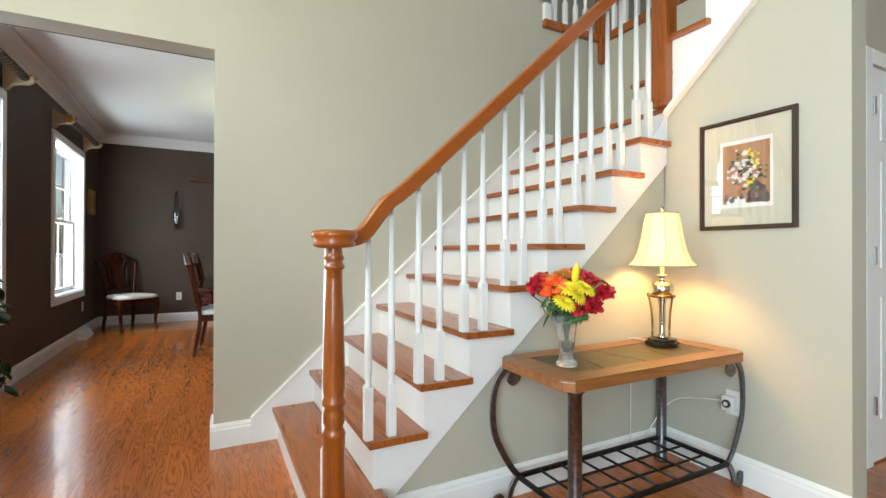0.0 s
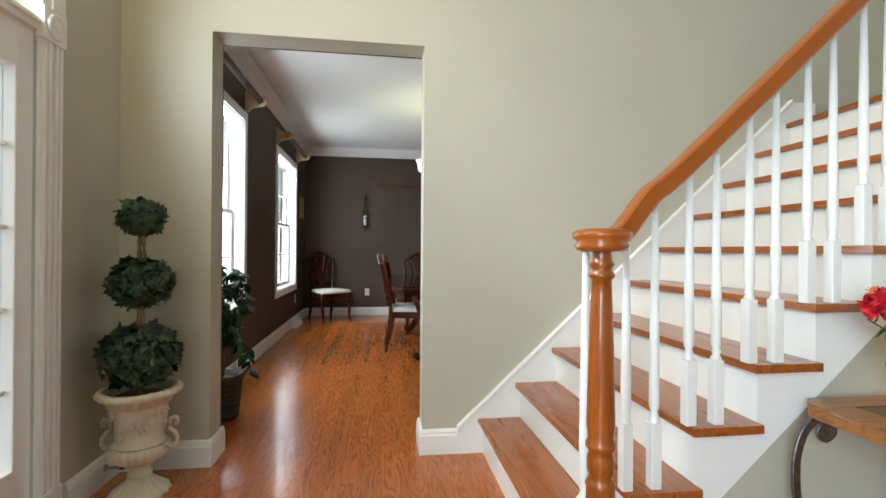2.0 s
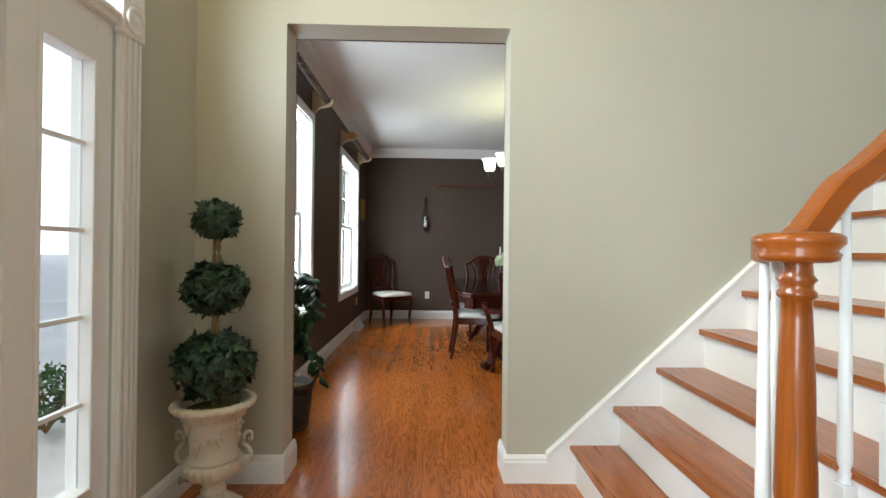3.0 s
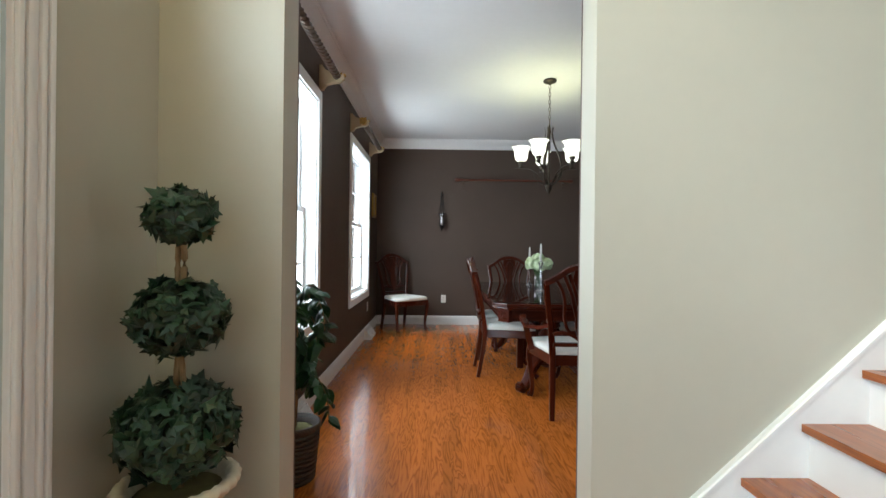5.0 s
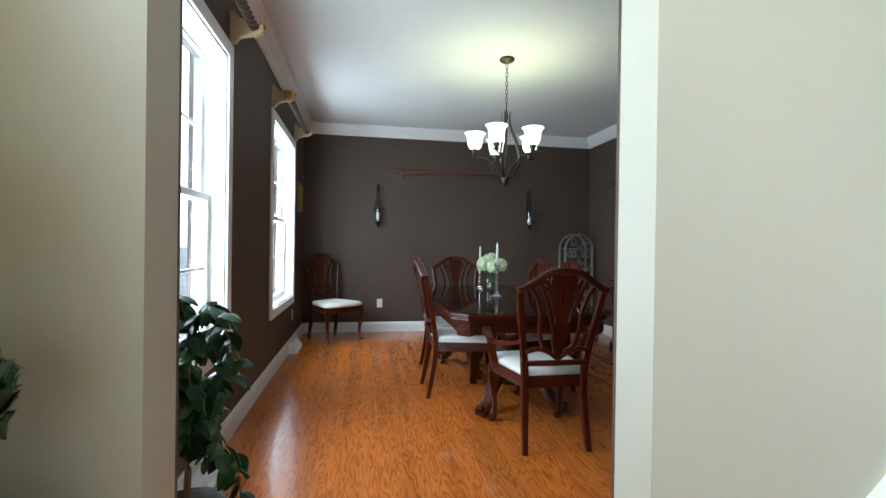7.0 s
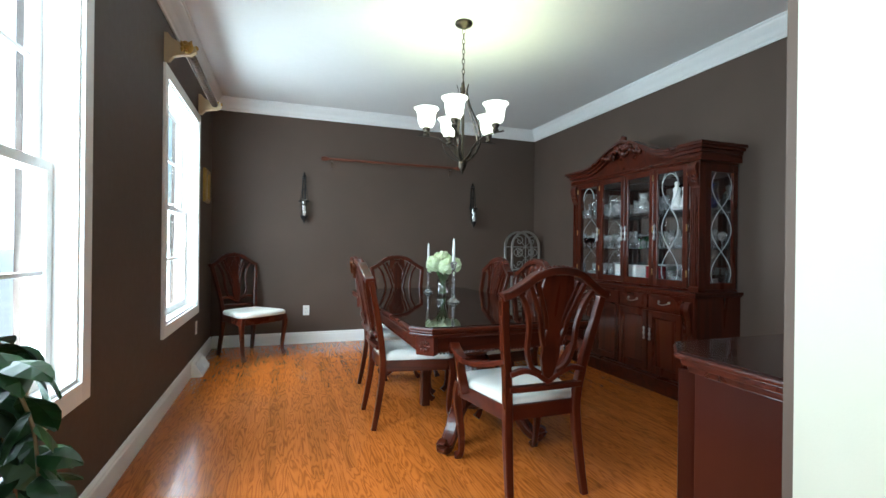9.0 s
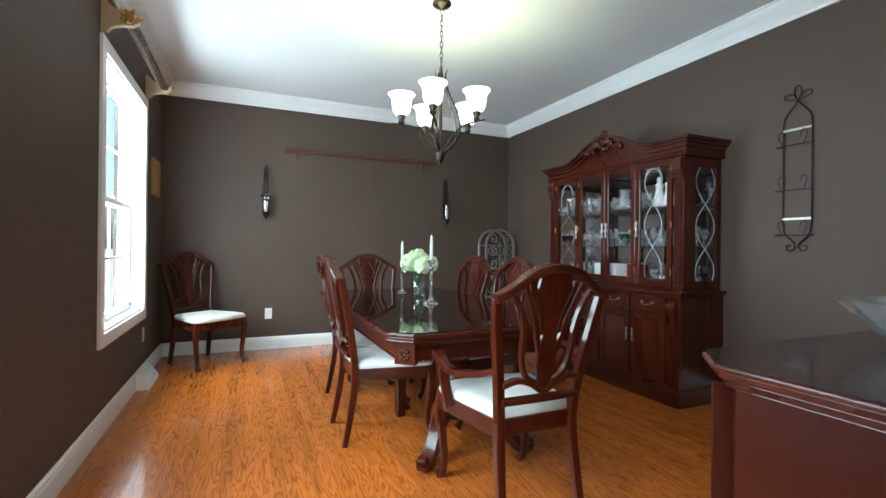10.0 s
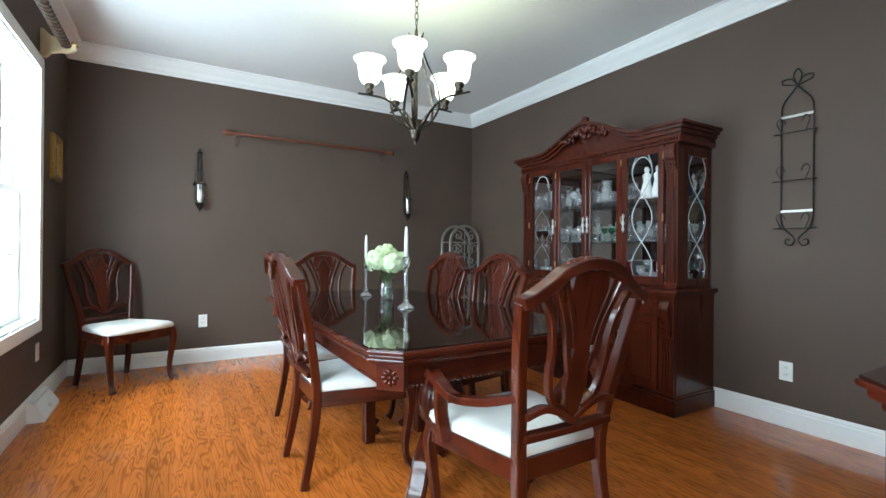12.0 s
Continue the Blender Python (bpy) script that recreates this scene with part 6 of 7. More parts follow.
for k in range(5):
    a = 2 * math.pi * k / 5 - 2.164
    ca, sa = math.cos(a), math.sin(a)
    P3 = lambda r, z: (r * ca, r * sa, z)
    bm = bmesh.new()
    sweep(bm, spline([P3(0.015, HZ + 0.09), P3(0.06, HZ + 0.14), P3(0.10, HZ + 0.20), P3(0.17, HZ + 0.248), P3(0.245, HZ + 0.262), P3(0.325, HZ + 0.268)], 6), 0, flat=(0.016, 0.007))
    arm = part("arm", bm, M["bronze"], ch)
    bm = bmesh.new()
    sweep(bm, spline([P3(0.018, HZ + 0.085), P3(0.10, HZ + 0.13), P3(0.145, HZ + 0.22), P3(0.125, HZ + 0.34), P3(0.06, HZ + 0.48), P3(0.035, HZ + 0.58), P3(0.045, HZ + 0.64)], 6), 0, flat=(0.016, 0.006), taper=[1.0] * 30 + [0.8, 0.75, 0.7, 0.65, 0.6, 0.5, 0.4])
    part("cage_strap", bm, M["bronze"], arm, "bowed bronze strap")
    bm = bmesh.new()
    m = pose(0.262 * ca, 0.262 * sa, HZ + 0.262)
    lathe(bm, [(0.010, 0), (0.022, 0.012), (0.022, 0.022), (0.014, 0.03), (0.026, 0.044), (0.028, 0.062), (0.020, 0.066)], 16, m)
    part("cup", bm, M["bronze"], arm)
    bm = bmesh.new()
    lathe(bm, [(0.022, 0.058), (0.042, 0.066), (0.054, 0.090), (0.058, 0.125), (0.060, 0.150), (0.070, 0.172), (0.082, 0.182), (0.078, 0.184), (0.066, 0.174), (0.056, 0.152), (0.050, 0.10), (0.018, 0.068)], 30, m, wave=0.02, lobes=6)
    bmesh.ops.transform(bm, matrix=m @ Matrix.Diagonal((1.1, 1.1, 1.1, 1)) @ m.inverted(), verts=bm.verts)
    part("shade", bm, M["shade_glass"], arm, "lit frosted glass bell shade")
    bulb((HX + 0.262 * ca, HY + 0.262 * sa, HZ + 0.262 + 0.145), 4.1, (1.0, 0.96, 0.50), 0.03)


# ---- wall things, dining room ----
def sconce(place):
    s = thing("candle_sconce", "dark metal wall sconce with hanging glass hurricane", "sconce", "sconces on the end wall", place)
    bm = bmesh.new()
    for s_ in (-1, 1):
        box(bm, s_ * 0.016 - 0.006, s_ * 0.016 + 0.006, -0.008, 0, 0.10, 0.54, 0.002)
    for z_ in (0.11, 0.26, 0.40, 0.53):
        box(bm, -0.022, 0.022, -0.010, -0.001, z_ - 0.008, z_ + 0.008, 0.002)
    lathe(bm, [(0.001, 0.598), (0.012, 0.585), (0.008, 0.57), (0.02, 0.558), (0.024, 0.545)], 12, pose(0, -0.02, 0))
    sweep(bm, spline([(0, -0.006, 0.55), (0, -0.05, 0.56), (0, -0.075, 0.53), (0, -0.07, 0.50)], 5), 0.006, 7)
    part("back_plate", bm, M["black_iron"], s, "slim ladder-like black iron back")
    bm = bmesh.new()
    for k in range(3):
        a = 2 * math.pi * k / 3 + 0.5
        sweep(bm, [(0.010 * math.cos(a), -0.07 + 0.01 * math.sin(a), 0.50), (0.055 * math.cos(a), -0.07 + 0.055 * math.sin(a), 0.255)], 0.003, 5)
    sweep(bm, [(0.058 * math.cos(q * math.pi / 12), -0.07 + 0.058 * math.sin(q * math.pi / 12), 0.255) for q in range(25)], 0.005, 6)
    part("hanger", bm, M["black_iron"], s)
    bm = bmesh.new()
    lathe(bm, [(0.001, 0.0), (0.009, 0.006), (0.006, 0.018), (0.014, 0.026), (0.022, 0.042), (0.028, 0.05), (0.032, 0.068), (0.040, 0.076), (0.040, 0.088)], 20, pose(0, -0.07, 0))
    part("finial_cup", bm, M["black_iron"], s)
    bm = bmesh.new()
    lathe(bm, [(0.036, 0.086), (0.043, 0.12), (0.043, 0.25), (0.050, 0.275), (0.048, 0.275), (0.041, 0.25), (0.041, 0.12), (0.034, 0.09)], 24, pose(0, -0.07, 0))
    part("hurricane", bm, M["thin_glass"], s, "clear glass hurricane")
    bm = bmesh.new()
    lathe(bm, [(0.014, 0.088), (0.014, 0.20), (0.002, 0.205)], 14, pose(0, -0.07, 0))
    part("candle", bm, M["wax"], s, "white candle")


sconce(pose(-0.40, DY1, 1.40))
sconce(pose(1.73, DY1, 1.40))
qr = thing("quilt_rail", "reddish wooden wall rail with turned ends on two brackets", "wall rail")
bm = bmesh.new()
lathe(bm, [(0.001, -0.885), (0.022, -0.875), (0.028, -0.84), (0.020, -0.80), (0.012, -0.785), (0.016, -0.77), (0.014, 0), (0.016, 0.77), (0.012, 0.785), (0.020, 0.80), (0.028, 0.84), (0.022, 0.875), (0.001, 0.885)], 14, pose(0.665, DY1 - 0.075, 2.165, 0, 90, 0))
part("rail", bm, M["red_rail"], qr)
for x in (-0.085, 1.41):
    bm = bmesh.new()
    box(bm, x - 0.012, x + 0.012, DY1 - 0.085, DY1, 2.138, 2.158, 0.003)
    box(bm, x - 0.016, x + 0.016, DY1 - 0.016, DY1, 2.06, 2.158, 0.003)
    part("bracket", bm, M["rod"], qr)
outlet("wall_outlet", NORTH(-0.362, DY1, 0.385))
outlet("wall_outlet", WEST(DX0, 7.30, 0.375))
outlet("wall_outlet", EAST(DX1, 4.70, 0.342))

fr = thing("small_gilt_frame", "small gold-framed dark picture on the brown wall", "picture")
FM = WEST(DX0, 7.735, 1.73)
bm = bmesh.new()
ring_plate(bm, rect(0.135, 0.165), rect(0.095, 0.125), 0, 0.022, FM)
ring_plate(bm, rect(0.125, 0.155), rect(0.105, 0.135), 0.0215, 0.03, FM)
part("frame", bm, M["gold"], fr, "gilt moulded frame")
bm = bmesh.new()
ring_plate(bm, rect(0.095, 0.125), rect(0.05, 0.08), 0.003, 0.008, FM)
part("mat", bm, M["cream"], fr)
bm = bmesh.new()
plate(bm, rect(0.052, 0.082), 0.001, 0.005, FM)
part("print", bm, M["art_dark"], fr)


def register(yc):
    r = thing("floor_register", "white metal baseboard air register", "vent", "registers along the window wall")
    bm = bmesh.new()
    x = DX0 + 0.0175
    t = bmesh.new()
    plate(t, [(x, 0.0), (x + 0.085, 0.0), (x + 0.085, 0.02), (x + 0.03, 0.115), (x, 0.125)], yc - 0.2, yc - 0.185, Matrix(((1, 0, 0, 0), (0, 0, 1, 0), (0, 1, 0, 0), (0, 0, 0, 1))))
    plate(t, [(x, 0.0), (x + 0.085, 0.0), (x + 0.085, 0.02), (x + 0.03, 0.115), (x, 0.125)], yc + 0.185, yc + 0.2, Matrix(((1, 0, 0, 0), (0, 0, 1, 0), (0, 1, 0, 0), (0, 0, 0, 1))))
    merge(bm, t)
    box(bm, x, x + 0.034, yc - 0.185, yc + 0.185, 0.108, 0.124, 0.002)
    box(bm, x + 0.072, x + 0.088, yc - 0.185, yc + 0.185, 0.0, 0.022, 0.002)
    box(bm, x + 0.02, x + 0.08, yc - 0.012, yc + 0.012, 0.02, 0.06, 0.002)
    part("housing", bm, M["white"], r)
    # near-black sheet: the shade of the open inside, put in as colour
    part("backing", B(x, x + 0.012, yc - 0.184, yc + 0.184, 0.002, 0.107), M["slot"], r)
    for k in range(6):
        u = (k + 0.5) / 6
        part("slat", B(-0.012, 0.012, -0.184, 0.184, -0.001, 0.001, m=pose(x + 0.084 - 0.052 * u, yc, 0.022 + 0.085 * u, 0, 20, 0)), M["white"], r)


register(7.18)
register(4.20)


# curtain rods
def curtain_rod(y0, y1):
    r = thing("curtain_rod", "dark rope-carved curtain rod on cream and gold scroll brackets", "curtain rod", "rods over the windows")
    x, z = DX0 + 0.135, 2.435
    bm = bmesh.new()
    lathe(bm, [(0.023, 0), (0.023, y1 - y0)], 20, pose(x, y0, z, -90, 0, 0), wave=0.0)
    n = int((y1 - y0) / 0.004)
    for s in range(3):
        pts = [(x + 0.0225 * math.cos(k * 0.16 + s * 2.094), y0 + (y1 - y0) * k / n, z + 0.0225 * math.sin(k * 0.16 + s * 2.094)) for k in range(n + 1)]
        sweep(bm, pts, 0.0075, 5)
    part("rod", bm, M["rod"], r, "dark rope-twist rod")
    for yy, s in ((y0, -1), (y1, 1)):
        bm = bmesh.new()
        o = [(DX0, z - 0.10), (DX0 + 0.03, z - 0.10), (DX0 + 0.055, z - 0.066), (DX0 + 0.10, z - 0.052), (x + 0.02, z - 0.046), (x + 0.055, z - 0.02), (x + 0.05, z + 0.022), (x + 0.032, z + 0.012), (x + 0.026, z - 0.012), (x, z - 0.026), (x - 0.028, z - 0.01), (x - 0.036, z + 0.03), (DX0 + 0.05, z + 0.05), (DX0 + 0.02, z + 0.085), (DX0, z + 0.085)]
        plate(bm, o, yy - 0.02, yy + 0.02, Matrix(((1, 0, 0, 0), (0, 0, 1, 0), (0, 1, 0, 0), (0, 0, 0, 1))), bevel=0.004)
        b = part("bracket", bm, M["cream"], r, "cream painted scroll bracket")
        bm = bmesh.new()
        for k in range(7):
            a = k * 0.9
            lathe(bm, [(0.001, -0.03), (0.014, -0.006), (0.012, 0.01), (0.001, 0.03)], 8, pose(x + 0.028 * math.cos(a), yy + s * 0.028, z + 0.028 * math.sin(a), math.degrees(a), 0, 40 * k))
        lathe(bm, [(0.024, 0), (0.024, 0.02), (0.012, 0.034)], 14, pose(x, yy + s * 0.012, z, -90 * s, 0, 0))
        lathe(bm, [(0.001, -0.022), (0.012, -0.012), (0.012, 0.012), (0.001, 0.022)], 10, pose(x + 0.052, yy, z + 0.012, 90, 0, 0))
        part("finial", bm, M["gold"], b, "gold leaf-carved rod end")


curtain_rod(W2[0] + 0.03, W2[1] - 0.02)
curtain_rod(W1[0] + 0.03, W1[1] - 0.02)

# plate rack on the wall
pr = thing("wall_plate_rack", "tall black wire plate rack with scroll ends on the brown wall", "plate rack")
xw, yc = DX1 - 0.012, 4.648
zt, zb = 2.19, 1.10
bm = bmesh.new()
for s in (-1, 1):
    sweep(bm, spline([(xw, yc, zt - 0.10), (xw, yc + s * 0.03, zt - 0.14), (xw, yc + s * 0.075, zt - 0.20), (xw, yc + s * 0.083, zt - 0.27)], 5) + [Vector((xw, yc + s * 0.083, zb + 0.22))] + spline([(xw, yc + s * 0.083, zb + 0.20), (xw, yc + s * 0.07, zb + 0.13), (xw, yc + s * 0.02, zb + 0.075), (xw, yc + s * 0.012, zb + 0.045), (xw, yc + s * 0.03, zb + 0.02), (xw, yc + s * 0.058, zb + 0.03), (xw, yc + s * 0.055, zb + 0.055), (xw, yc + s * 0.035, zb + 0.052)], 5), 0.0042, 6)
    sweep(bm, spline([(xw, yc, zt - 0.10), (xw, yc + s * 0.03, zt - 0.055), (xw, yc + s * 0.075, zt - 0.05), (xw, yc + s * 0.075, zt - 0.075), (xw, yc + s * 0.03, zt - 0.09), (xw, yc, zt - 0.10)], 5), 0.0038, 6)
sweep(bm, spline([(xw, yc, zt - 0.10), (xw, yc - 0.022, zt - 0.04), (xw, yc, zt), (xw, yc + 0.022, zt - 0.04), (xw, yc, zt - 0.10)], 6), 0.0038, 6)
part("wire_frame", bm, M["black_iron"], pr)
for z in (1.845, 1.555, 1.265):
    bm = bmesh.new()
    sweep(bm, spline([(xw, yc - 0.083, z - 0.04), (xw - 0.045, yc - 0.10, z - 0.045), (xw - 0.045, yc + 0.10, z - 0.045), (xw, yc + 0.083, z - 0.04)], 6), 0.0036, 6)
    for s in (-1, 1):
        sweep(bm, spline([(xw - 0.045, yc + s * 0.06, z - 0.045), (xw - 0.055, yc + s * 0.085, z + 0.02), (xw - 0.05, yc + s * 0.06, z + 0.045), (xw - 0.045, yc + s * 0.04, z + 0.01)], 5), 0.003, 6)
    cr = part("plate_cradle", bm, M["black_iron"], pr, "wire plate cradle")
    if z != 1.555:
        part("cross_strip", B(xw - 0.004, xw + 0.004, yc - 0.083, yc + 0.083, z + 0.055, z + 0.07, bevel=0.001), M["pewter"], cr)

# arched iron cabinet in the corner
gc = thing("arched_wine_cabinet", "tall arched pewter scrollwork cabinet standing in the corner", "metal cabinet")
GX, GYF, GYB, GW, GT = 2.385, 7.90, 8.09, 0.20, 1.36
archline = lambda x0, w, y, top: [(x0 - w, y, 0.0), (x0 - w, y, top - w)] + [(x0 - w * math.cos(math.pi * k / 16), y, top - w + w * math.sin(math.pi * k / 16)) for k in range(1, 16)] + [(x0 + w, y, top - w), (x0 + w, y, 0.0)]
for yy in (GYF, GYB):
    bm = bmesh.new()
    sweep(bm, archline(GX, GW, yy, GT), 0, flat=(0.028, 0.024), up=(0, 1, 0))
    part("arch_frame", bm, M["pewter"], gc)
for a, z in [(s * GW, z) for z in (0.05, 0.4, 0.8, GT - GW) for s in (-1, 1)] + [(0, GT)]:
    bm = bmesh.new()
    sweep(bm, [(GX + a, GYF, z), (GX + a, GYB, z)], 0.006, 6)
    part("side_bar", bm, M["pewter"], gc)
bm = bmesh.new()
sweep(bm, [(GX, GYF, 0.1), (GX, GYF, GT)], 0.006, 6)
for z in (0.10, 0.50, 0.86, GT - GW):
    sweep(bm, [(GX - GW, GYF, z), (GX + GW, GYF, z)], 0.006, 6)
for z0 in (0.30, 0.68, 1.01, GT - GW + 0.005):
    for s in (-1, 1):
        for v in (-1, 1):
            pts = [(GX + s * (0.095 + 0.078 * (1 - q / 15) * math.cos(q * 0.62)), GYF, z0 + v * (0.075 + 0.07 * (1 - q / 15) * math.sin(q * 0.62))) for q in range(14)]
            if max(p[2] for p in pts) < GT - 0.01:
                sweep(bm, pts, 0.0065, 6, up=(0, 1, 0))
    sweep(bm, [(GX - 0.14, GYF, z0 - 0.12), (GX + 0.14, GYF, z0 + 0.12)], 0.004, 6, up=(0, 1, 0))
    sweep(bm, [(GX + 0.14, GYF, z0 - 0.12), (GX - 0.14, GYF, z0 + 0.12)], 0.004, 6, up=(0, 1, 0))
part("scroll_grille", bm, M["pewter"], gc, "pewter scrollwork door")
for z in (0.12, 0.5, 0.86):
    part("shelf", B(GX - GW, GX + GW, GYF + 0.01, GYB - 0.01, z - 0.004, z + 0.004), M["pewter"], gc)

# ---- china cabinet ----
hutch = thing("china_cabinet", "dark cherry china cabinet with carved crest and full glass shelves", "china cabinet")
HYA, HYB, HXB = 5.135, 6.715, DX1 - 0.006       # ends along y, back
HF, HFU = 2.205, 2.275                           # fronts of base and of upper case
ZB, ZU, ZC = 0.82, 0.80, 1.80
bm = bmesh.new()
box(bm, HF - 0.02, HXB, HYA - 0.015, HYB + 0.015, 0.0, 0.11, 0.006)
box(bm, HF - 0.008, HXB, HYA - 0.006, HYB + 0.006, 0.11, 0.128, 0.006)
part("plinth", bm, M["cherry_x"], hutch)
bm = bmesh.new()
box(bm, HF + 0.02, HXB, HYA, HYB, 0.128, 0.785, 0.003)
part("base_body", bm, M["cherry"], hutch)
bm = bmesh.new()
box(bm, HF - 0.03, HXB, HYA - 0.03, HYB + 0.03, 0.795, 0.822, 0.008)
box(bm, HF - 0.012, HXB, HYA - 0.014, HYB + 0.014, 0.782, 0.796, 0.004)
part("base_top", bm, M["cherry_x"], hutch)


def pull(bm, x, y, z, w=0.05):
    sweep(bm, spline([(x, y - w, z), (x - 0.02, y - w * 0.8, z - 0.012), (x - 0.024, y, z - 0.02), (x - 0.02, y + w * 0.8, z - 0.012), (x, y + w, z)], 5), 0.004, 7)
    for s in (-1, 1):
        lathe(bm, [(0.012, 0), (0.010, 0.006), (0.004, 0.009)], 12, pose(x, y + s * w, z, 0, -90, 0))


n4 = [HYA + 0.115 + (HYB - HYA - 0.23) * k / 4 for k in range(5)]
for k in range(4):
    a, b = n4[k] + 0.008, n4[k + 1] - 0.008
    dr = part("drawer", B(HF + 0.002, HF + 0.022, a, b, 0.655, 0.77, bevel=0.005), M["cherry_x"], hutch)
    bm = bmesh.new()
    pull(bm, HF + 0.002, (a + b) / 2, 0.722)
    part("pull", bm, M["pewter"], dr, "aged pewter bail pull")
    bm = bmesh.new()
    for p0, p1, q0, q1 in ((a, a + 0.045, 0.145, 0.64), (b - 0.045, b, 0.145, 0.64), (a + 0.045, b - 0.045, 0.145, 0.195), (a + 0.045, b - 0.045, 0.59, 0.64)):
        box(bm, HF + 0.002, HF + 0.021, p0, p1, q0, q1, 0.003)
    box(bm, HF + 0.010, HF + 0.0205, a + 0.045, b - 0.045, 0.195, 0.59)
    dd = part("base_door", bm, M["cherry"], hutch)
    bm = bmesh.new()
    for j in range(24):
        for yy in (a + 0.052, b - 0.052):
            box(bm, HF + 0.003, HF + 0.011, yy - 0.003, yy + 0.003, 0.205 + j * 0.0155, 0.214 + j * 0.0155)
    for j in range(int((b - a - 0.12) / 0.0155)):
        for zz in (0.20, 0.583):
            box(bm, HF + 0.003, HF + 0.011, a + 0.06 + j * 0.0155, a + 0.069 + j * 0.0155, zz - 0.003, zz + 0.003)
    part("bead_inlay", bm, M["cherry_x"], dd)
    bm = bmesh.new()
    yy = b - 0.022 if k % 2 == 0 else a + 0.022
    lathe(bm, [(0.001, -0.055), (0.010, -0.045), (0.005, -0.02), (0.012, 0), (0.005, 0.02), (0.010, 0.045), (0.001, 0.055)], 8, pose(HF - 0.006, yy, 0.45))
    part("door_pull", bm, M["pewter"], dd)
for yy in (HYA + 0.055, HYB - 0.055):
    bm = bmesh.new()
    box(bm, HF + 0.002, HF + 0.03, yy - 0.05, yy + 0.05, 0.128, 0.785, 0.003)
    for d in (-0.03, -0.01, 0.01, 0.03):
        box(bm, HF - 0.006, HF + 0.006, yy + d - 0.006, yy + d + 0.006, 0.15, 0.50, 0.003)
    pil = part("base_pilaster", bm, M["cherry"], hutch, "fluted corner pilaster with carved corbel")
    bm = bmesh.new()
    sweep(bm, spline([(HF - 0.004, yy, 0.52), (HF - 0.012, yy, 0.60), (HF - 0.035, yy, 0.68), (HF - 0.02, yy, 0.73), (HF - 0.004, yy, 0.74)], 5), 0, flat=(0.07, 0.02), up=(1, 0, 0))
    for j in range(8):
        lathe(bm, [(0.001, -0.014), (0.008, 0), (0.001, 0.014)], 6, pose(HF - 0.03 + 0.004 * j * 0.5, yy + (0.015 if j % 2 else -0.015), 0.70 - 0.02 * j))
    part("corbel", bm, M["cherry"], pil)

# upper case: back, floor, top, posts; glass doors and ends
bm = bmesh.new()
box(bm, HXB - 0.012, HXB, HYA + 0.02, HYB - 0.02, 0.824, ZC)
part("back_panel", bm, M["mirror"], hutch, "mirrored cabinet back")
part("upper_floor_board", B(HFU, HXB - 0.012, HYA + 0.02, HYB - 0.02, 0.824, 0.842, bevel=0.002), M["cherry_x"], hutch)
part("upper_top_board", B(HFU, HXB - 0.012, HYA + 0.02, HYB - 0.02, ZC - 0.02, ZC, bevel=0.002), M["cherry_x"], hutch)
for yy in (HYA + 0.062, HYB - 0.062):
    bm = bmesh.new()
    box(bm, HFU - 0.012, HFU + 0.055, yy - 0.042, yy + 0.042, 0.822, ZC, 0.003)
    for d in (-0.027, -0.009, 0.009, 0.027):
        box(bm, HFU - 0.020, HFU - 0.010, yy + d - 0.0055, yy + d + 0.0055, 0.87, 1.60, 0.003)
    box(bm, HFU - 0.020, HFU, yy - 0.044, yy + 0.044, 0.822, 0.86, 0.003)
    pil = part("upper_pilaster", bm, M["cherry"], hutch, "fluted pilaster with carved capital")
    bm = bmesh.new()
    sweep(bm, spline([(HFU - 0.014, yy, 1.62), (HFU - 0.03, yy, 1.68), (HFU - 0.045, yy, 1.74), (HFU - 0.03, yy, 1.78)], 5), 0, flat=(0.075, 0.02), up=(1, 0, 0))
    for j in range(9):
        lathe(bm, [(0.001, -0.016), (0.010, 0), (0.001, 0.016)], 6, pose(HFU - 0.045 + 0.003 * abs(j - 4), yy + (-0.024, 0, 0.024)[j % 3], 1.65 + 0.035 * (j // 3)))
    part("capital", bm, M["cherry"], pil)
for yy in (HYA + 0.02, HYB - 0.02):
    s = 1 if yy < 6 else -1
    bm = bmesh.new()
    for a, b, q, r in ((HFU + 0.055, HFU + 0.105, 0.842, ZC - 0.02), (HXB - 0.06, HXB - 0.012, 0.842, ZC - 0.02), (HFU + 0.105, HXB - 0.06, 0.842, 0.89), (HFU + 0.105, HXB - 0.06, ZC - 0.075, ZC - 0.02)):
        box(bm, a, b, min(yy, yy + s * 0.022), max(yy, yy + s * 0.022), q, r, 0.002)
    e = part("end_frame", bm, M["cherry"], hutch)
    bm = bmesh.new()
    xm, hw = (HFU + 0.045 + HXB) / 2, (HXB - HFU - 0.165) / 2 - 0.012
    for q in (-1, 1):
        sweep(bm, [(xm + q * hw * math.sin(k / 48 * 2 * math.pi * 1.25 + 0.94), yy + s * 0.006, 0.895 + (ZC - 0.975) * k / 48) for k in range(49)], 0, flat=(0.005, 0.004), up=(0, 1, 0))
    part("lattice", bm, M["tracery"], e, "pale interlaced tracery")
    g = part("end_glass", B(HFU + 0.105, HXB - 0.06, yy + s * 0.009, yy + s * 0.012, 0.89, ZC - 0.075), M["glass"], e)
    g.visible_shadow = False
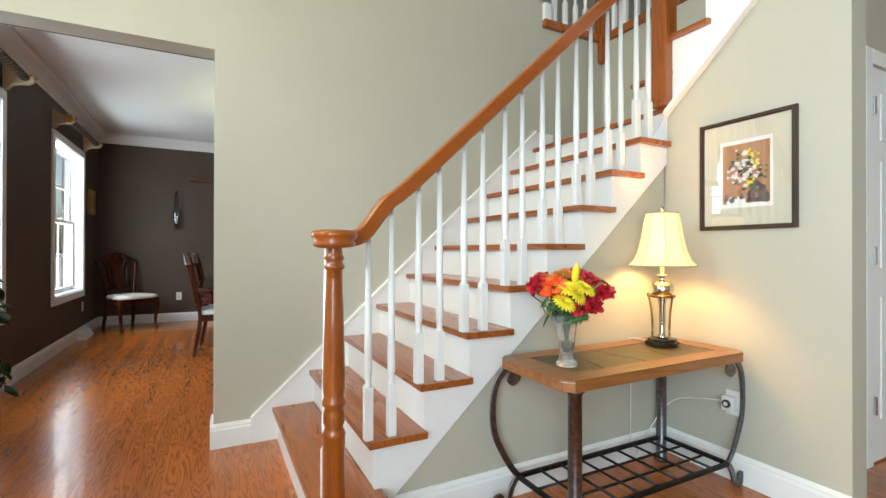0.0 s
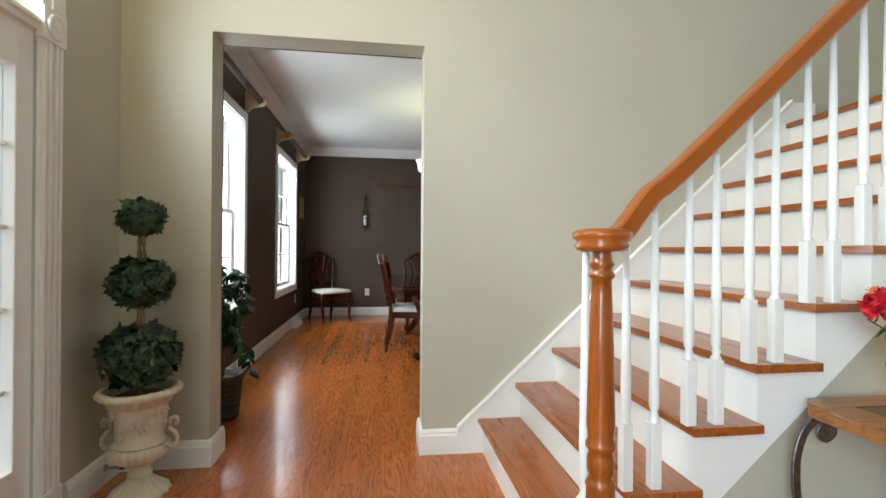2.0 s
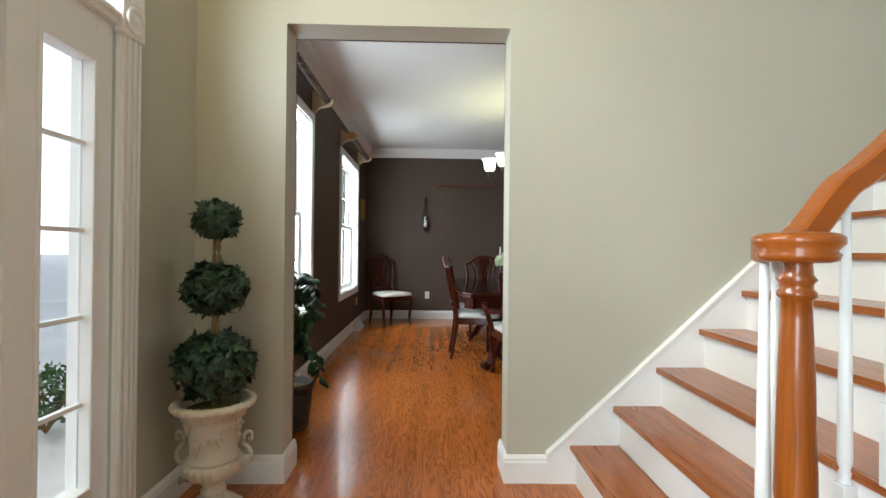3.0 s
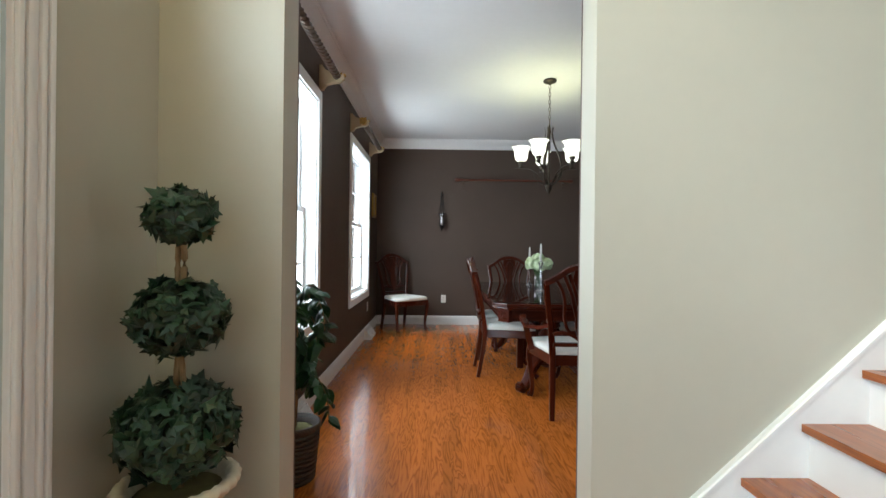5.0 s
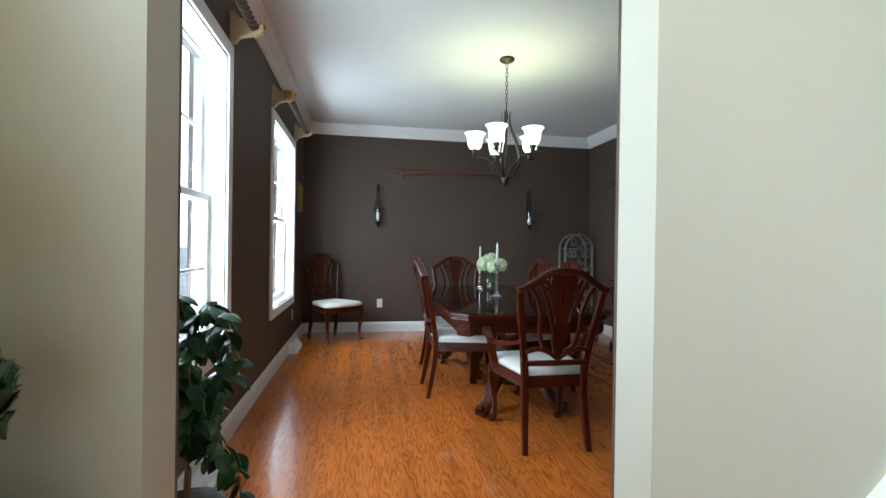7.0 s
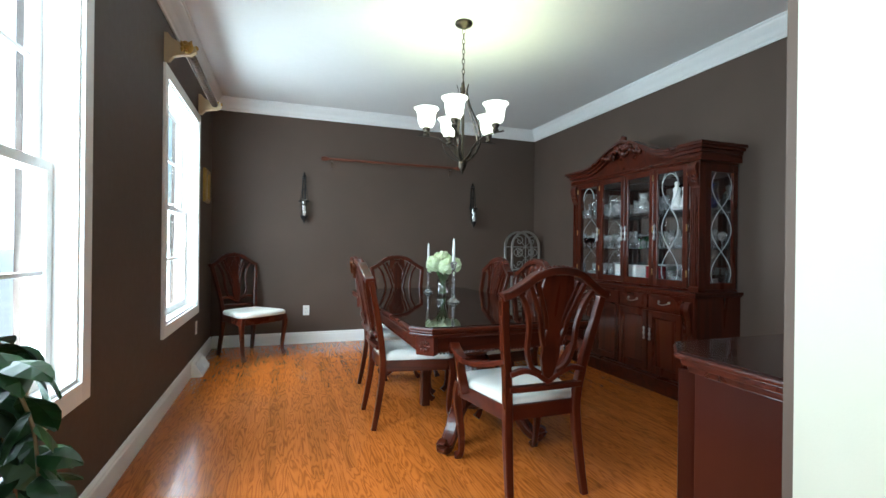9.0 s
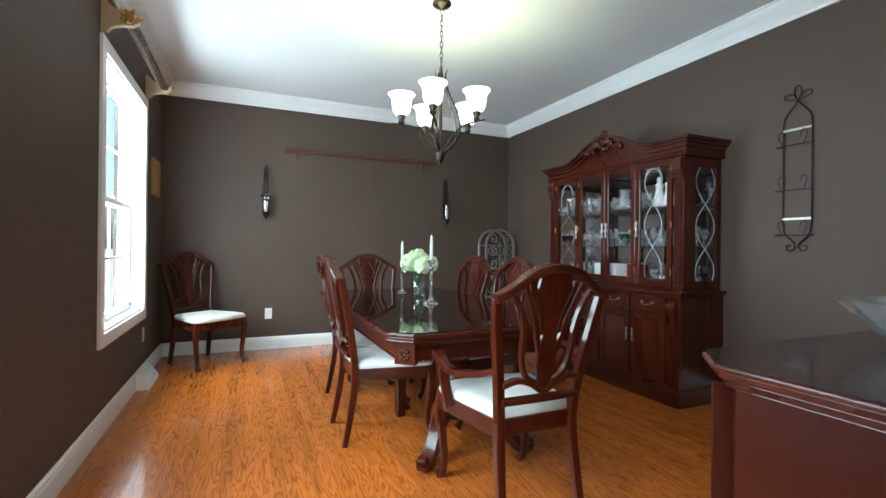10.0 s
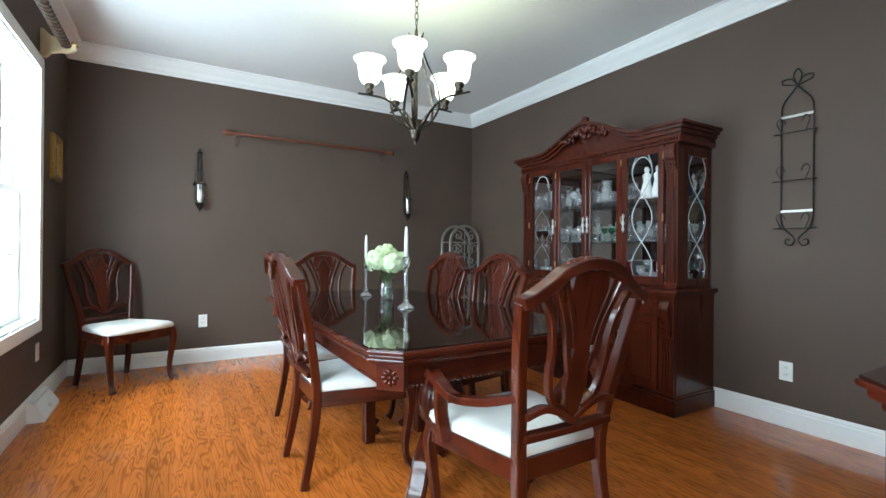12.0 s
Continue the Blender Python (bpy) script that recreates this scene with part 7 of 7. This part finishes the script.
for k in range(4):
    a, b = n4[k] + 0.002, n4[k + 1] - 0.002
    bm = bmesh.new()
    for p0, p1, q0, q1 in ((a, a + 0.042, 0.845, ZC - 0.002), (b - 0.042, b, 0.845, ZC - 0.002), (a + 0.042, b - 0.042, 0.845, 0.90), (a + 0.042, b - 0.042, ZC - 0.05, ZC - 0.002)):
        box(bm, HFU - 0.022, HFU - 0.001, p0, p1, q0, q1, 0.004)
    dd = part("glass_door", bm, M["cherry"], hutch)
    g = part("door_glass", B(HFU - 0.013, HFU - 0.010, a + 0.042, b - 0.042, 0.90, ZC - 0.05), M["glass"], dd)
    g.visible_shadow = False
    bm = bmesh.new()
    yy = b - 0.02 if k in (0, 1) else a + 0.02
    lathe(bm, [(0.001, -0.07), (0.011, -0.05), (0.004, -0.025), (0.013, 0), (0.004, 0.025), (0.011, 0.05), (0.001, 0.07)], 8, pose(HFU - 0.03, yy, 1.28))
    part("door_pull", bm, M["pewter"], dd)
    for zz in (0.93, 1.28, 1.70):
        bm = bmesh.new()
        lathe(bm, [(0.005, 0), (0.005, 0.05)], 8, pose(HFU - 0.026, (a if yy > (a + b) / 2 else b), zz))
        part("hinge", bm, M["brass"], dd, "small brass hinge")
    if k in (0, 3):
        yc, hw = (a + b) / 2, ((b - a) / 2 - 0.055) * 0.72
        bm = bmesh.new()
        for s in (-1, 1) if k == 0 else ():
            pts = [(HFU - 0.018, yc + s * hw * math.sin(q / 60 * 2 * math.pi * 1.25 + 0.94), 0.905 + (ZC - 0.96) * q / 60) for q in range(61)]
            sweep(bm, pts, 0, flat=(0.0055, 0.004), up=(1, 0, 0))
        sweep(bm, [(HFU - 0.018, yc + hw * math.cos(math.pi * q / 12), 1.63 + 0.11 * math.sin(math.pi * q / 12)) for q in range(13)], 0, flat=(0.008, 0.004), up=(1, 0, 0))
        part("lattice", bm, M["tracery"], dd, "pale interlaced door tracery")
for z in (1.14, 1.45):
    part("glass_shelf", B(HFU + 0.03, HXB - 0.014, HYA + 0.045, HYB - 0.045, z, z + 0.007), M["glass"], hutch, "clear glass shelf")

# cornice with its serpentine pediment
bm = bmesh.new()
box(bm, HFU - 0.03, HXB, HYA - 0.005, HYB + 0.005, ZC, ZC + 0.045, 0.004)
part("frieze", bm, M["cherry_x"], hutch)
bm = bmesh.new()
for j in range(88):
    yy = HYA + 0.02 + (HYB - HYA - 0.04) * j / 87
    box(bm, HFU - 0.040, HFU - 0.028, yy - 0.005, yy + 0.005, ZC + 0.012, ZC + 0.032, 0.002)
part("dentils", bm, M["cherry"], hutch, "small dentil band")


def ped(u):
    u = abs(u)
    return 0.0 if u > 0.66 else 0.088 * (1 + math.cos(math.pi * u / 0.66)) - 0.012 * math.sin(math.pi * u / 0.66)


mid, half = (HYA + HYB) / 2, (HYB - HYA) / 2
for nm, lift, x0, d in (("pediment", 0.0, HFU - 0.012, 0.03), ("cornice", 0.07, HFU - 0.075, 0.10)):
    bm = bmesh.new()
    n = 48
    top = [(mid + half * 1.0 * (2 * k / n - 1), ZC + 0.045 + ped(2 * k / n - 1) + 0.065) for k in range(n + 1)]
    if nm == "pediment":
        plate(bm, top + [(HYB, ZC + 0.045), (HYA, ZC + 0.045)], x0, x0 + d, YM)
    else:
        for dx, dz, h in ((0.0, 0.048, 0.022), (0.018, 0.026, 0.022), (0.038, 0.0, 0.026)):
            ext = 1 + (0.05 - dx) / half
            tp = [(mid + half * ext * (2 * k / n - 1), ZC + 0.075 + ped(2 * k / n - 1) + dz - 0.015) for k in range(n + 1)]
            plate(bm, [(a, z + h) for a, z in tp] + tp[::-1], x0 + dx, x0 + d, YM)
        for dx, dz, h in ((0.0, 0.048, 0.022), (0.018, 0.026, 0.022), (0.038, 0.0, 0.026)):
            for yy, s in ((HYA, -1), (HYB, 1)):
                e = yy + s * (0.05 - dx)
                box(bm, x0 + d, HXB, min(yy, e), max(yy, e), ZC + 0.06 + dz, ZC + 0.06 + dz + h, 0.003)
    part(nm, bm, M["cherry_x"], hutch)
part("roof_board", B(HFU + 0.02, HXB, HYA, HYB, ZC + 0.045, ZC + 0.10), M["cherry_x"], hutch)
rnd = random.Random(4)
bm = bmesh.new()
for k in range(46):
    a = rnd.gauss(0, 0.11)
    z = ZC + 0.135 + ped(0) * 0.6 + rnd.gauss(0, 0.02) - abs(a) * 0.28
    lathe(bm, [(0.001, -0.034), (0.020, -0.008), (0.016, 0.012), (0.001, 0.034)], 7, pose(HFU - 0.05 - rnd.random() * 0.02, mid + a, z, rnd.uniform(-80, 80), rnd.uniform(-30, 30), 0))
for yy, z, r in ((mid - 0.045, ZC + 0.25, 0.042), (mid + 0.05, ZC + 0.255, 0.038), (mid, ZC + 0.31, 0.046), (mid, ZC + 0.19, 0.034)):
    lathe(bm, [(r, 0), (r * 0.8, 0.018), (r * 0.4, 0.026), (0.001, 0.03)], 12, pose(HFU - 0.04, yy, z, 0, -90, 0), wave=0.12, lobes=5)
part("crest_carving", bm, M["cherry"], hutch, "carved flower and leaf crest")

# ---- what stands in the cabinet ----
def vessel(name, prof, mat, segs=12, size=0.8):
    bm = bmesh.new()
    lathe(bm, prof, segs)
    if size != 1.0:
        bmesh.ops.scale(bm, vec=(size, size, size), verts=bm.verts)
    return mesh_of(bm, name, mat)


VES = {
    "wine_glass": vessel("wine_glass", [(0.032, 0), (0.030, 0.003), (0.004, 0.008), (0.004, 0.07), (0.020, 0.085), (0.032, 0.11), (0.030, 0.155), (0.028, 0.155), (0.030, 0.11), (0.001, 0.082)], M["cut_glass"]),
    "tumbler": vessel("tumbler", [(0.030, 0), (0.036, 0.10), (0.034, 0.10), (0.028, 0.008), (0.001, 0.008)], M["cut_glass"]),
    "flute": vessel("flute_glass", [(0.028, 0), (0.004, 0.006), (0.004, 0.06), (0.016, 0.08), (0.022, 0.19), (0.020, 0.19), (0.001, 0.075)], M["cut_glass"]),
    "pitcher": vessel("crystal_pitcher", [(0.045, 0), (0.06, 0.05), (0.05, 0.12), (0.035, 0.17), (0.05, 0.21), (0.047, 0.21), (0.03, 0.17), (0.05, 0.05), (0.001, 0.012)], M["cut_glass"], 16),
    "red_goblet": vessel("red_goblet", [(0.032, 0), (0.004, 0.008), (0.004, 0.05), (0.030, 0.075), (0.036, 0.11), (0.034, 0.13), (0.032, 0.11), (0.001, 0.06)], M["wine_red"]),
    "blue_vase": vessel("blue_vase", [(0.03, 0), (0.045, 0.06), (0.03, 0.13), (0.045, 0.19), (0.042, 0.19), (0.027, 0.13), (0.001, 0.01)], M["blue_glass"], 16, size=1.0),
    "green_glass": vessel("green_goblet", [(0.03, 0), (0.004, 0.008), (0.004, 0.07), (0.03, 0.09), (0.033, 0.13), (0.031, 0.13), (0.001, 0.08)], M["green_glass"]),
    "bowl": vessel("crystal_bowl", [(0.04, 0), (0.075, 0.04), (0.095, 0.08), (0.092, 0.08), (0.07, 0.042), (0.001, 0.01)], M["cut_glass"], 20, size=1.0),
    "figurine": vessel("white_figurine", [(0.045, 0), (0.042, 0.05), (0.025, 0.13), (0.032, 0.17), (0.014, 0.19), (0.02, 0.205), (0.018, 0.225), (0.001, 0.235)], M["china"], size=1.0),
    "plate_stack": vessel("plate_stack", [(0.055, 0)] + [q for k in range(14) for q in ((0.09, 0.005 + k * 0.011), (0.082, 0.010 + k * 0.011))] + [(0.001, 0.158)], M["china"], 20, size=1.0),
    "red_stack": vessel("red_plate_stack", [(0.055, 0)] + [q for k in range(14) for q in ((0.085, 0.005 + k * 0.011), (0.077, 0.010 + k * 0.011))] + [(0.001, 0.158)], M["red_china"], 20, size=1.0),
}
LAB = {"wine_glass": ("clear stemmed wine glass on a cabinet shelf", "glass"), "tumbler": ("clear cut-glass tumbler on a cabinet shelf", "glass"), "flute": ("tall clear flute glass on a cabinet shelf", "glass"), "pitcher": ("waisted crystal pitcher on a cabinet shelf", "pitcher"),
       "red_goblet": ("dark red glass goblet on a cabinet shelf", "glass"), "blue_vase": ("deep blue glass vase on a cabinet shelf", "vase"), "green_glass": ("green glass goblet on a cabinet shelf", "glass"), "bowl": ("cut crystal bowl on a cabinet shelf", "bowl"),
       "figurine": ("white porcelain figurine on a cabinet shelf", "figurine"), "plate_stack": ("stack of white china plates", "plates"), "red_stack": ("stack of dark red china plates", "plates")}


def stand(kind, x, y, z):
    o = new(VES[kind].name, VES[kind])
    o.location = (x, y, z)
    tagged(o, *LAB[kind], group="glassware in the china cabinet")


rnd = random.Random(9)
S0, S1, S2 = 0.8425, 1.1475, 1.4575
for z, menu, fill in ((S2, ("tumbler", "wine_glass", "tumbler", "flute"), 0.9), (S1, ("wine_glass", "wine_glass", "flute", "wine_glass", "tumbler"), 0.9), (S0, ("tumbler", "flute", "wine_glass"), 0.35)):
    y = HYA + 0.08
    while y < HYB - 0.08:
        for x in (2.345, 2.41, 2.48, 2.56):
            if rnd.random() < fill and not (z == S2 and 5.30 < y < 5.52 and x < 2.42) and not (z == S0 and 5.55 < y < 6.2):
                stand(rnd.choice(menu), x + rnd.uniform(-0.01, 0.01), y + rnd.uniform(-0.006, 0.006), z)
        y += 0.066
for x, y in ((2.37, 5.37), (2.37, 5.46)):
    stand("figurine", x, y, S2)
for k, x, y, z in (("blue_vase", 2.46, 5.215, S2), ("pitcher", 2.35, 5.80, S2), ("green_glass", 2.315, 5.72, S1), ("green_glass", 2.315, 5.79, S1), ("red_goblet", 2.315, 5.65, S1), ("red_goblet", 2.315, 6.53, S1), ("red_goblet", 2.315, 6.45, S1), ("plate_stack", 2.42, 6.10, S0), ("plate_stack", 2.42, 5.95, S0), ("red_stack", 2.40, 5.70, S0), ("plate_stack", 2.52, 5.83, S0), ("bowl", 2.38, 5.40, S0), ("bowl", 2.38, 6.45, S0), ("red_goblet", 2.40, 5.22, S0), ("red_goblet", 2.48, 5.23, S0), ("red_goblet", 2.56, 5.22, S0), ("tumbler", 2.40, 6.25, S0), ("tumbler", 2.34, 6.33, S0), ("flute", 2.5, 5.45, S0), ("pitcher", 2.5, 6.3, S0), ("pitcher", 2.52, 5.55, S0), ("flute", 2.5, 6.5, S0)):
    stand(k, x, y, z)

# ---- sideboard ----
SX0, SX1, SYB, SYF, SZ = 0.40, 1.86, DY0 + 0.02, 3.70, 0.852
sb = thing("sideboard", "dark cherry sideboard with polished dark top and scroll-carved feet", "sideboard")
bm = bmesh.new()
so = [(SX0, SYB), (SX1, SYB), (SX1, SYF - 0.10), (SX1 - 0.10, SYF), (SX0 + 0.10, SYF), (SX0, SYF - 0.10)]
inset = lambda d: [(SX0 + d, SYB), (SX1 - d, SYB), (SX1 - d, SYF - 0.10 - d * 0.4), (SX1 - 0.10 - d * 0.4, SYF - d), (SX0 + 0.10 + d * 0.4, SYF - d), (SX0 + d, SYF - 0.10 - d * 0.4)]
plate(bm, inset(0.006), SZ - 0.006, SZ)
part("top", bm, M["cherry_dark"], sb, "polished near-black top")
bm = bmesh.new()
for d, z0, z1 in ((0.0, SZ - 0.020, SZ - 0.0065), (0.016, SZ - 0.040, SZ - 0.020), (0.034, SZ - 0.060, SZ - 0.040)):
    plate(bm, inset(d), z0, z1, bevel=0.005)
part("moulded_edge", bm, M["cherry_x"], sb)
bm = bmesh.new()
plate(bm, [(SX0 + 0.055, SYB), (SX1 - 0.055, SYB), (SX1 - 0.055, SYF - 0.12), (SX1 - 0.13, SYF - 0.055), (SX0 + 0.13, SYF - 0.055), (SX0 + 0.055, SYF - 0.12)], 0.10, SZ - 0.060)
part("body", bm, M["cherry_plain"], sb)
bm = bmesh.new()
plate(bm, inset(0.03), 0.0, 0.10, bevel=0.006)
part("plinth", bm, M["cherry_x"], sb)
bm = bmesh.new()
box(bm, SX0 + 0.047, SX0 + 0.0552, SYB, SYF - 0.124, 0.10, SZ - 0.062, 0.003)
part("end_panel", bm, M["cherry_plain"], sb)
for cx, s in ((SX0 + 0.092, 1), (SX1 - 0.092, -1)):
    bm = bmesh.new()
    m = pose(cx, SYF - 0.0875, 0, 0, 0, -s * 45)
    box(bm, -0.044, 0.044, -0.006, 0.008, 0.11, SZ - 0.065, 0.004, m)
    pil = part("corner_pilaster", bm, M["cherry_plain"], sb, "plain canted corner post")
    bm = bmesh.new()
    vm = m @ pose(0, 0.012, 0.115, 90, 0, 0)
    for r_, d_ in ((0.078, 0.020), (0.062, 0.027), (0.046, 0.034), (0.030, 0.041)):
        lathe(bm, [(r_, -d_), (r_ - 0.005, -d_ - 0.006), (r_ - 0.012, -d_ - 0.003), (0.001, -d_ - 0.002)], 28, vm)
    lathe(bm, [(0.079, 0.0), (0.079, -0.021)], 28, vm)
    part("scroll_foot", bm, M["cherry_plain"], pil, "carved spiral scroll foot")
for k in range(3):
    a = SX0 + 0.15 + k * (SX1 - SX0 - 0.30) / 3
    b = a + (SX1 - SX0 - 0.30) / 3 - 0.012
    for q, r in ((0.62, 0.77), (0.13, 0.60)):
        d = part("drawer" if r > 0.7 else "cabinet_door", B(a, b, SYF - 0.056, SYF - 0.038, q, r, bevel=0.005), M["cherry_x"], sb)
        bm = bmesh.new()
        lathe(bm, [(0.006, 0), (0.006, 0.012), (0.015, 0.018), (0.012, 0.026), (0.001, 0.028)], 12, pose((a + b) / 2, SYF - 0.038, (q + r) / 2, -90, 0, 0))
        part("pull", bm, M["pewter"], d)
bowl = thing("crystal_serving_bowl", "flared cut-crystal bowl on the dark sideboard", "bowl", place=pose(1.05, 3.47, SZ))
bm = bmesh.new()
lathe(bm, [(0.06, 0), (0.058, 0.008), (0.085, 0.03), (0.14, 0.08), (0.185, 0.125), (0.180, 0.127), (0.135, 0.085), (0.08, 0.038), (0.001, 0.016)], 40, wave=0.03, lobes=12, smooth=False)
part("body", bm, M["crystal"], bowl)

# ---- ficus by the opening ----
fx, fy = -1.155, 3.60
pot = thing("basket_planter", "dark woven basket planter on the floor", "planter", place=pose(fx, fy, 0))
bm = bmesh.new()
lathe(bm, [(0.085, 0), (0.09, 0.01), (0.115, 0.25), (0.128, 0.262), (0.128, 0.285), (0.118, 0.288), (0.108, 0.25), (0.001, 0.245)], 36)
part("shell", bm, M["basket"], pot)
for k in range(11):
    bm = bmesh.new()
    z = 0.018 + 0.022 * k
    r = 0.092 + 0.0245 * (z / 0.25) + 0.001
    sweep(bm, [(r * (1 + 0.012 * (-1) ** q) * math.cos(q * math.pi / 20), r * (1 + 0.012 * (-1) ** q) * math.sin(q * math.pi / 20), z) for q in range(41)], 0.009, 6)
    part("weave", bm, M["basket"], pot)
bm = bmesh.new()
lathe(bm, [(0.107, 0.246), (0.06, 0.262), (0.001, 0.266)], 20)
part("moss_bed", bm, M["soil"], pot)
fic = thing("ficus_plant", "small artificial ficus with drooping dark green leaves", "plant", place=pose(fx, fy, 0))
rnd = random.Random(31)
bm = bmesh.new()
sweep(bm, spline([(0, 0, 0.25), (0.012, -0.01, 0.45), (-0.01, 0.01, 0.65), (0.01, 0, 0.82)], 6), 0.012, 8, taper=[1 - 0.4 * k / 18 for k in range(19)])
trunk = part("trunk", bm, M["bark"], fic)
tips = []
bm = bmesh.new()
for k in range(19):
    a = k * 2.4 if k else 0.25
    z0 = rnd.uniform(0.5, 0.88) if k else 0.52
    r = rnd.uniform(0.06, 0.145) if k else 0.15
    dx, dy = r * math.cos(a), r * math.sin(a)
    if fx + dx < DX0 + 0.05:
        dx = DX0 + 0.05 - fx
    z1 = z0 + rnd.uniform(0.02, 0.14)
    z2 = z1 - (rnd.uniform(0.05, 0.22) if k else 0.26)
    p = spline([(0, 0, z0), (dx * 0.5, dy * 0.5, z1), (dx, dy, (z1 + z2) / 2), (dx * 1.12, dy * 1.12, z2)], 5)
    sweep(bm, p, 0.003, 5)
    tips += p[3:]
part("branches", bm, M["bark"], fic)
poses = []
for q in tips:
    for _ in range(1 if rnd.random() < 0.9 else 2):
        a = rnd.uniform(0, 6.28)
        d = Vector((math.cos(a), math.sin(a), rnd.uniform(-1.1, 0.1))).normalized()
        m = Matrix.Translation(q) @ d.to_track_quat("Y", "Z").to_matrix().to_4x4() @ Matrix.Rotation(rnd.uniform(-0.7, 0.7), 4, "Y") @ Matrix.Diagonal((*(rnd.uniform(0.75, 1.25),) * 3, 1))
        if fx + (m @ Vector((0, 0.07, 0))).x > DX0 + 0.02:
            poses.append(m)
scatter("ficus_leaf", raw(oval_leaf(0.084, 0.42)), M["ficus"], poses, fic, 300)

# ---- outside ----
setting("ground", B(-90, -1.65, -200, 250, -0.5, -0.4), M["porch"], "pale paving outside the windows", "ground")
sky_m, n_, l_, b_ = base_mat("overcast_sky")
em = n_.new("ShaderNodeEmission")
v_, _ = coords(n_, l_, (1, 1, 1))
l_.new(ramp(n_, l_, noise_of(n_, l_, v_, 0.05, 3), ((0.3, (0.86, 0.92, 1.0)), (0.7, (1.0, 1.0, 1.0)))), em.inputs["Color"])
em.inputs["Strength"].default_value = 4.0
l_.new(em.outputs[0], n_["Material Output"].inputs["Surface"])
setting("backdrop", B(-80.2, -80, -200, 250, -0.4, 90), sky_m, "bright overcast sky beyond the windows", "sky")
setting("porch", B(-3.2, -1.58, -0.6, 2.9, -0.4, -0.03), M["porch"], "concrete porch before the entrance door", "porch")
col = thing("porch_column", "square white porch column with moulded capital", "column")
part("shaft", B(-3.05, -2.83, 3.05, 3.27, -0.03, 2.35, bevel=0.006), M["siding"], col)
part("capital", B(-3.09, -2.79, 3.01, 3.31, 2.2, 2.35, bevel=0.012), M["siding"], col)
part("base", B(-3.09, -2.79, 3.01, 3.31, -0.03, 0.12, bevel=0.01), M["siding"], col)
sh = thing("shrub", "low green foundation shrub by the porch", "shrub", place=pose(-3.4, 4.5, -0.4) @ Matrix.Diagonal((0.7, 0.7, 0.62, 1)))
rnd = random.Random(77)
bm = bmesh.new()
for k in range(14):
    a = k * 2.4
    sweep(bm, [(0, 0, 0), (0.3 * math.cos(a), 0.3 * math.sin(a), 0.5 + 0.2 * rnd.random())], 0.01, 5)
part("branches", bm, M["bark"], sh)
poses = []
for k in range(900):
    d = Vector((rnd.gauss(0, 1), rnd.gauss(0, 1), rnd.gauss(0, 1))).normalized() * rnd.uniform(0.3, 0.5)
    poses.append(turned((d.x, d.y, 0.5 + d.z * 0.8), d, rnd, 0.8))
scatter("leaf", raw(oval_leaf(0.07, 0.35)), M["shrub"], poses, sh, 0)

# ---- floor strips, laid along the rooms ----
def strips():
    rnd = random.Random(5)
    w, t = 0.057, 0.02
    lengths = (0.45, 0.6, 0.8, 1.05, 1.4)
    shared = {}

    def one(ln):
        bm = bmesh.new()
        c = 0.00012
        lo = [bm.verts.new(q) for q in ((0, 0, -t), (w, 0, -t), (w, ln, -t), (0, ln, -t))]
        md = [bm.verts.new((q.co.x, q.co.y, -c)) for q in lo]
        hi = [bm.verts.new((c if q.co.x == 0 else w - c, c if q.co.y == 0 else ln - c, 0)) for q in lo]
        for a, b in ((lo, md), (md, hi)):
            for k in range(4):
                bm.faces.new((a[k], a[(k + 1) % 4], b[(k + 1) % 4], b[k]))
        bm.faces.new(hi)
        return bm

    for ln in lengths:
        shared[ln] = mesh_of(one(ln), "floor_strip", M["oak"])
    proto = {ln: ([tuple(v.co) for v in shared[ln].vertices], [tuple(q.vertices) for q in shared[ln].polygons]) for ln in lengths}
    verts, faces = [], []
    count = 0
    x = -1.56
    while x < 4.2:
        y = -2.2 - rnd.random()
        while y < DY1:
            ln = rnd.choice(lengths)
            near = -1.3 < x < 0.7 and 2.5 < y < 5.6 and count < 300
            if near:
                ob = new("floor_strip", shared[ln])
                ob.location = (x, y, 0)
                ob.parent = floor
                count += 1
            else:
                vs, fs = proto[ln]
                k = len(verts)
                verts.extend((a + x, b + y, c) for a, b, c in vs)
                faces.extend(tuple(k + i for i in f) for f in fs)
            y += ln
        x += w
    me = bpy.data.meshes.new("floor_strips")
    me.from_pydata(verts, [], faces)
    me.materials.append(M["oak"])
    ob = new("floor_strips", me)
    ob.parent = floor
    tagged(ob, kind="stuff")


strips()
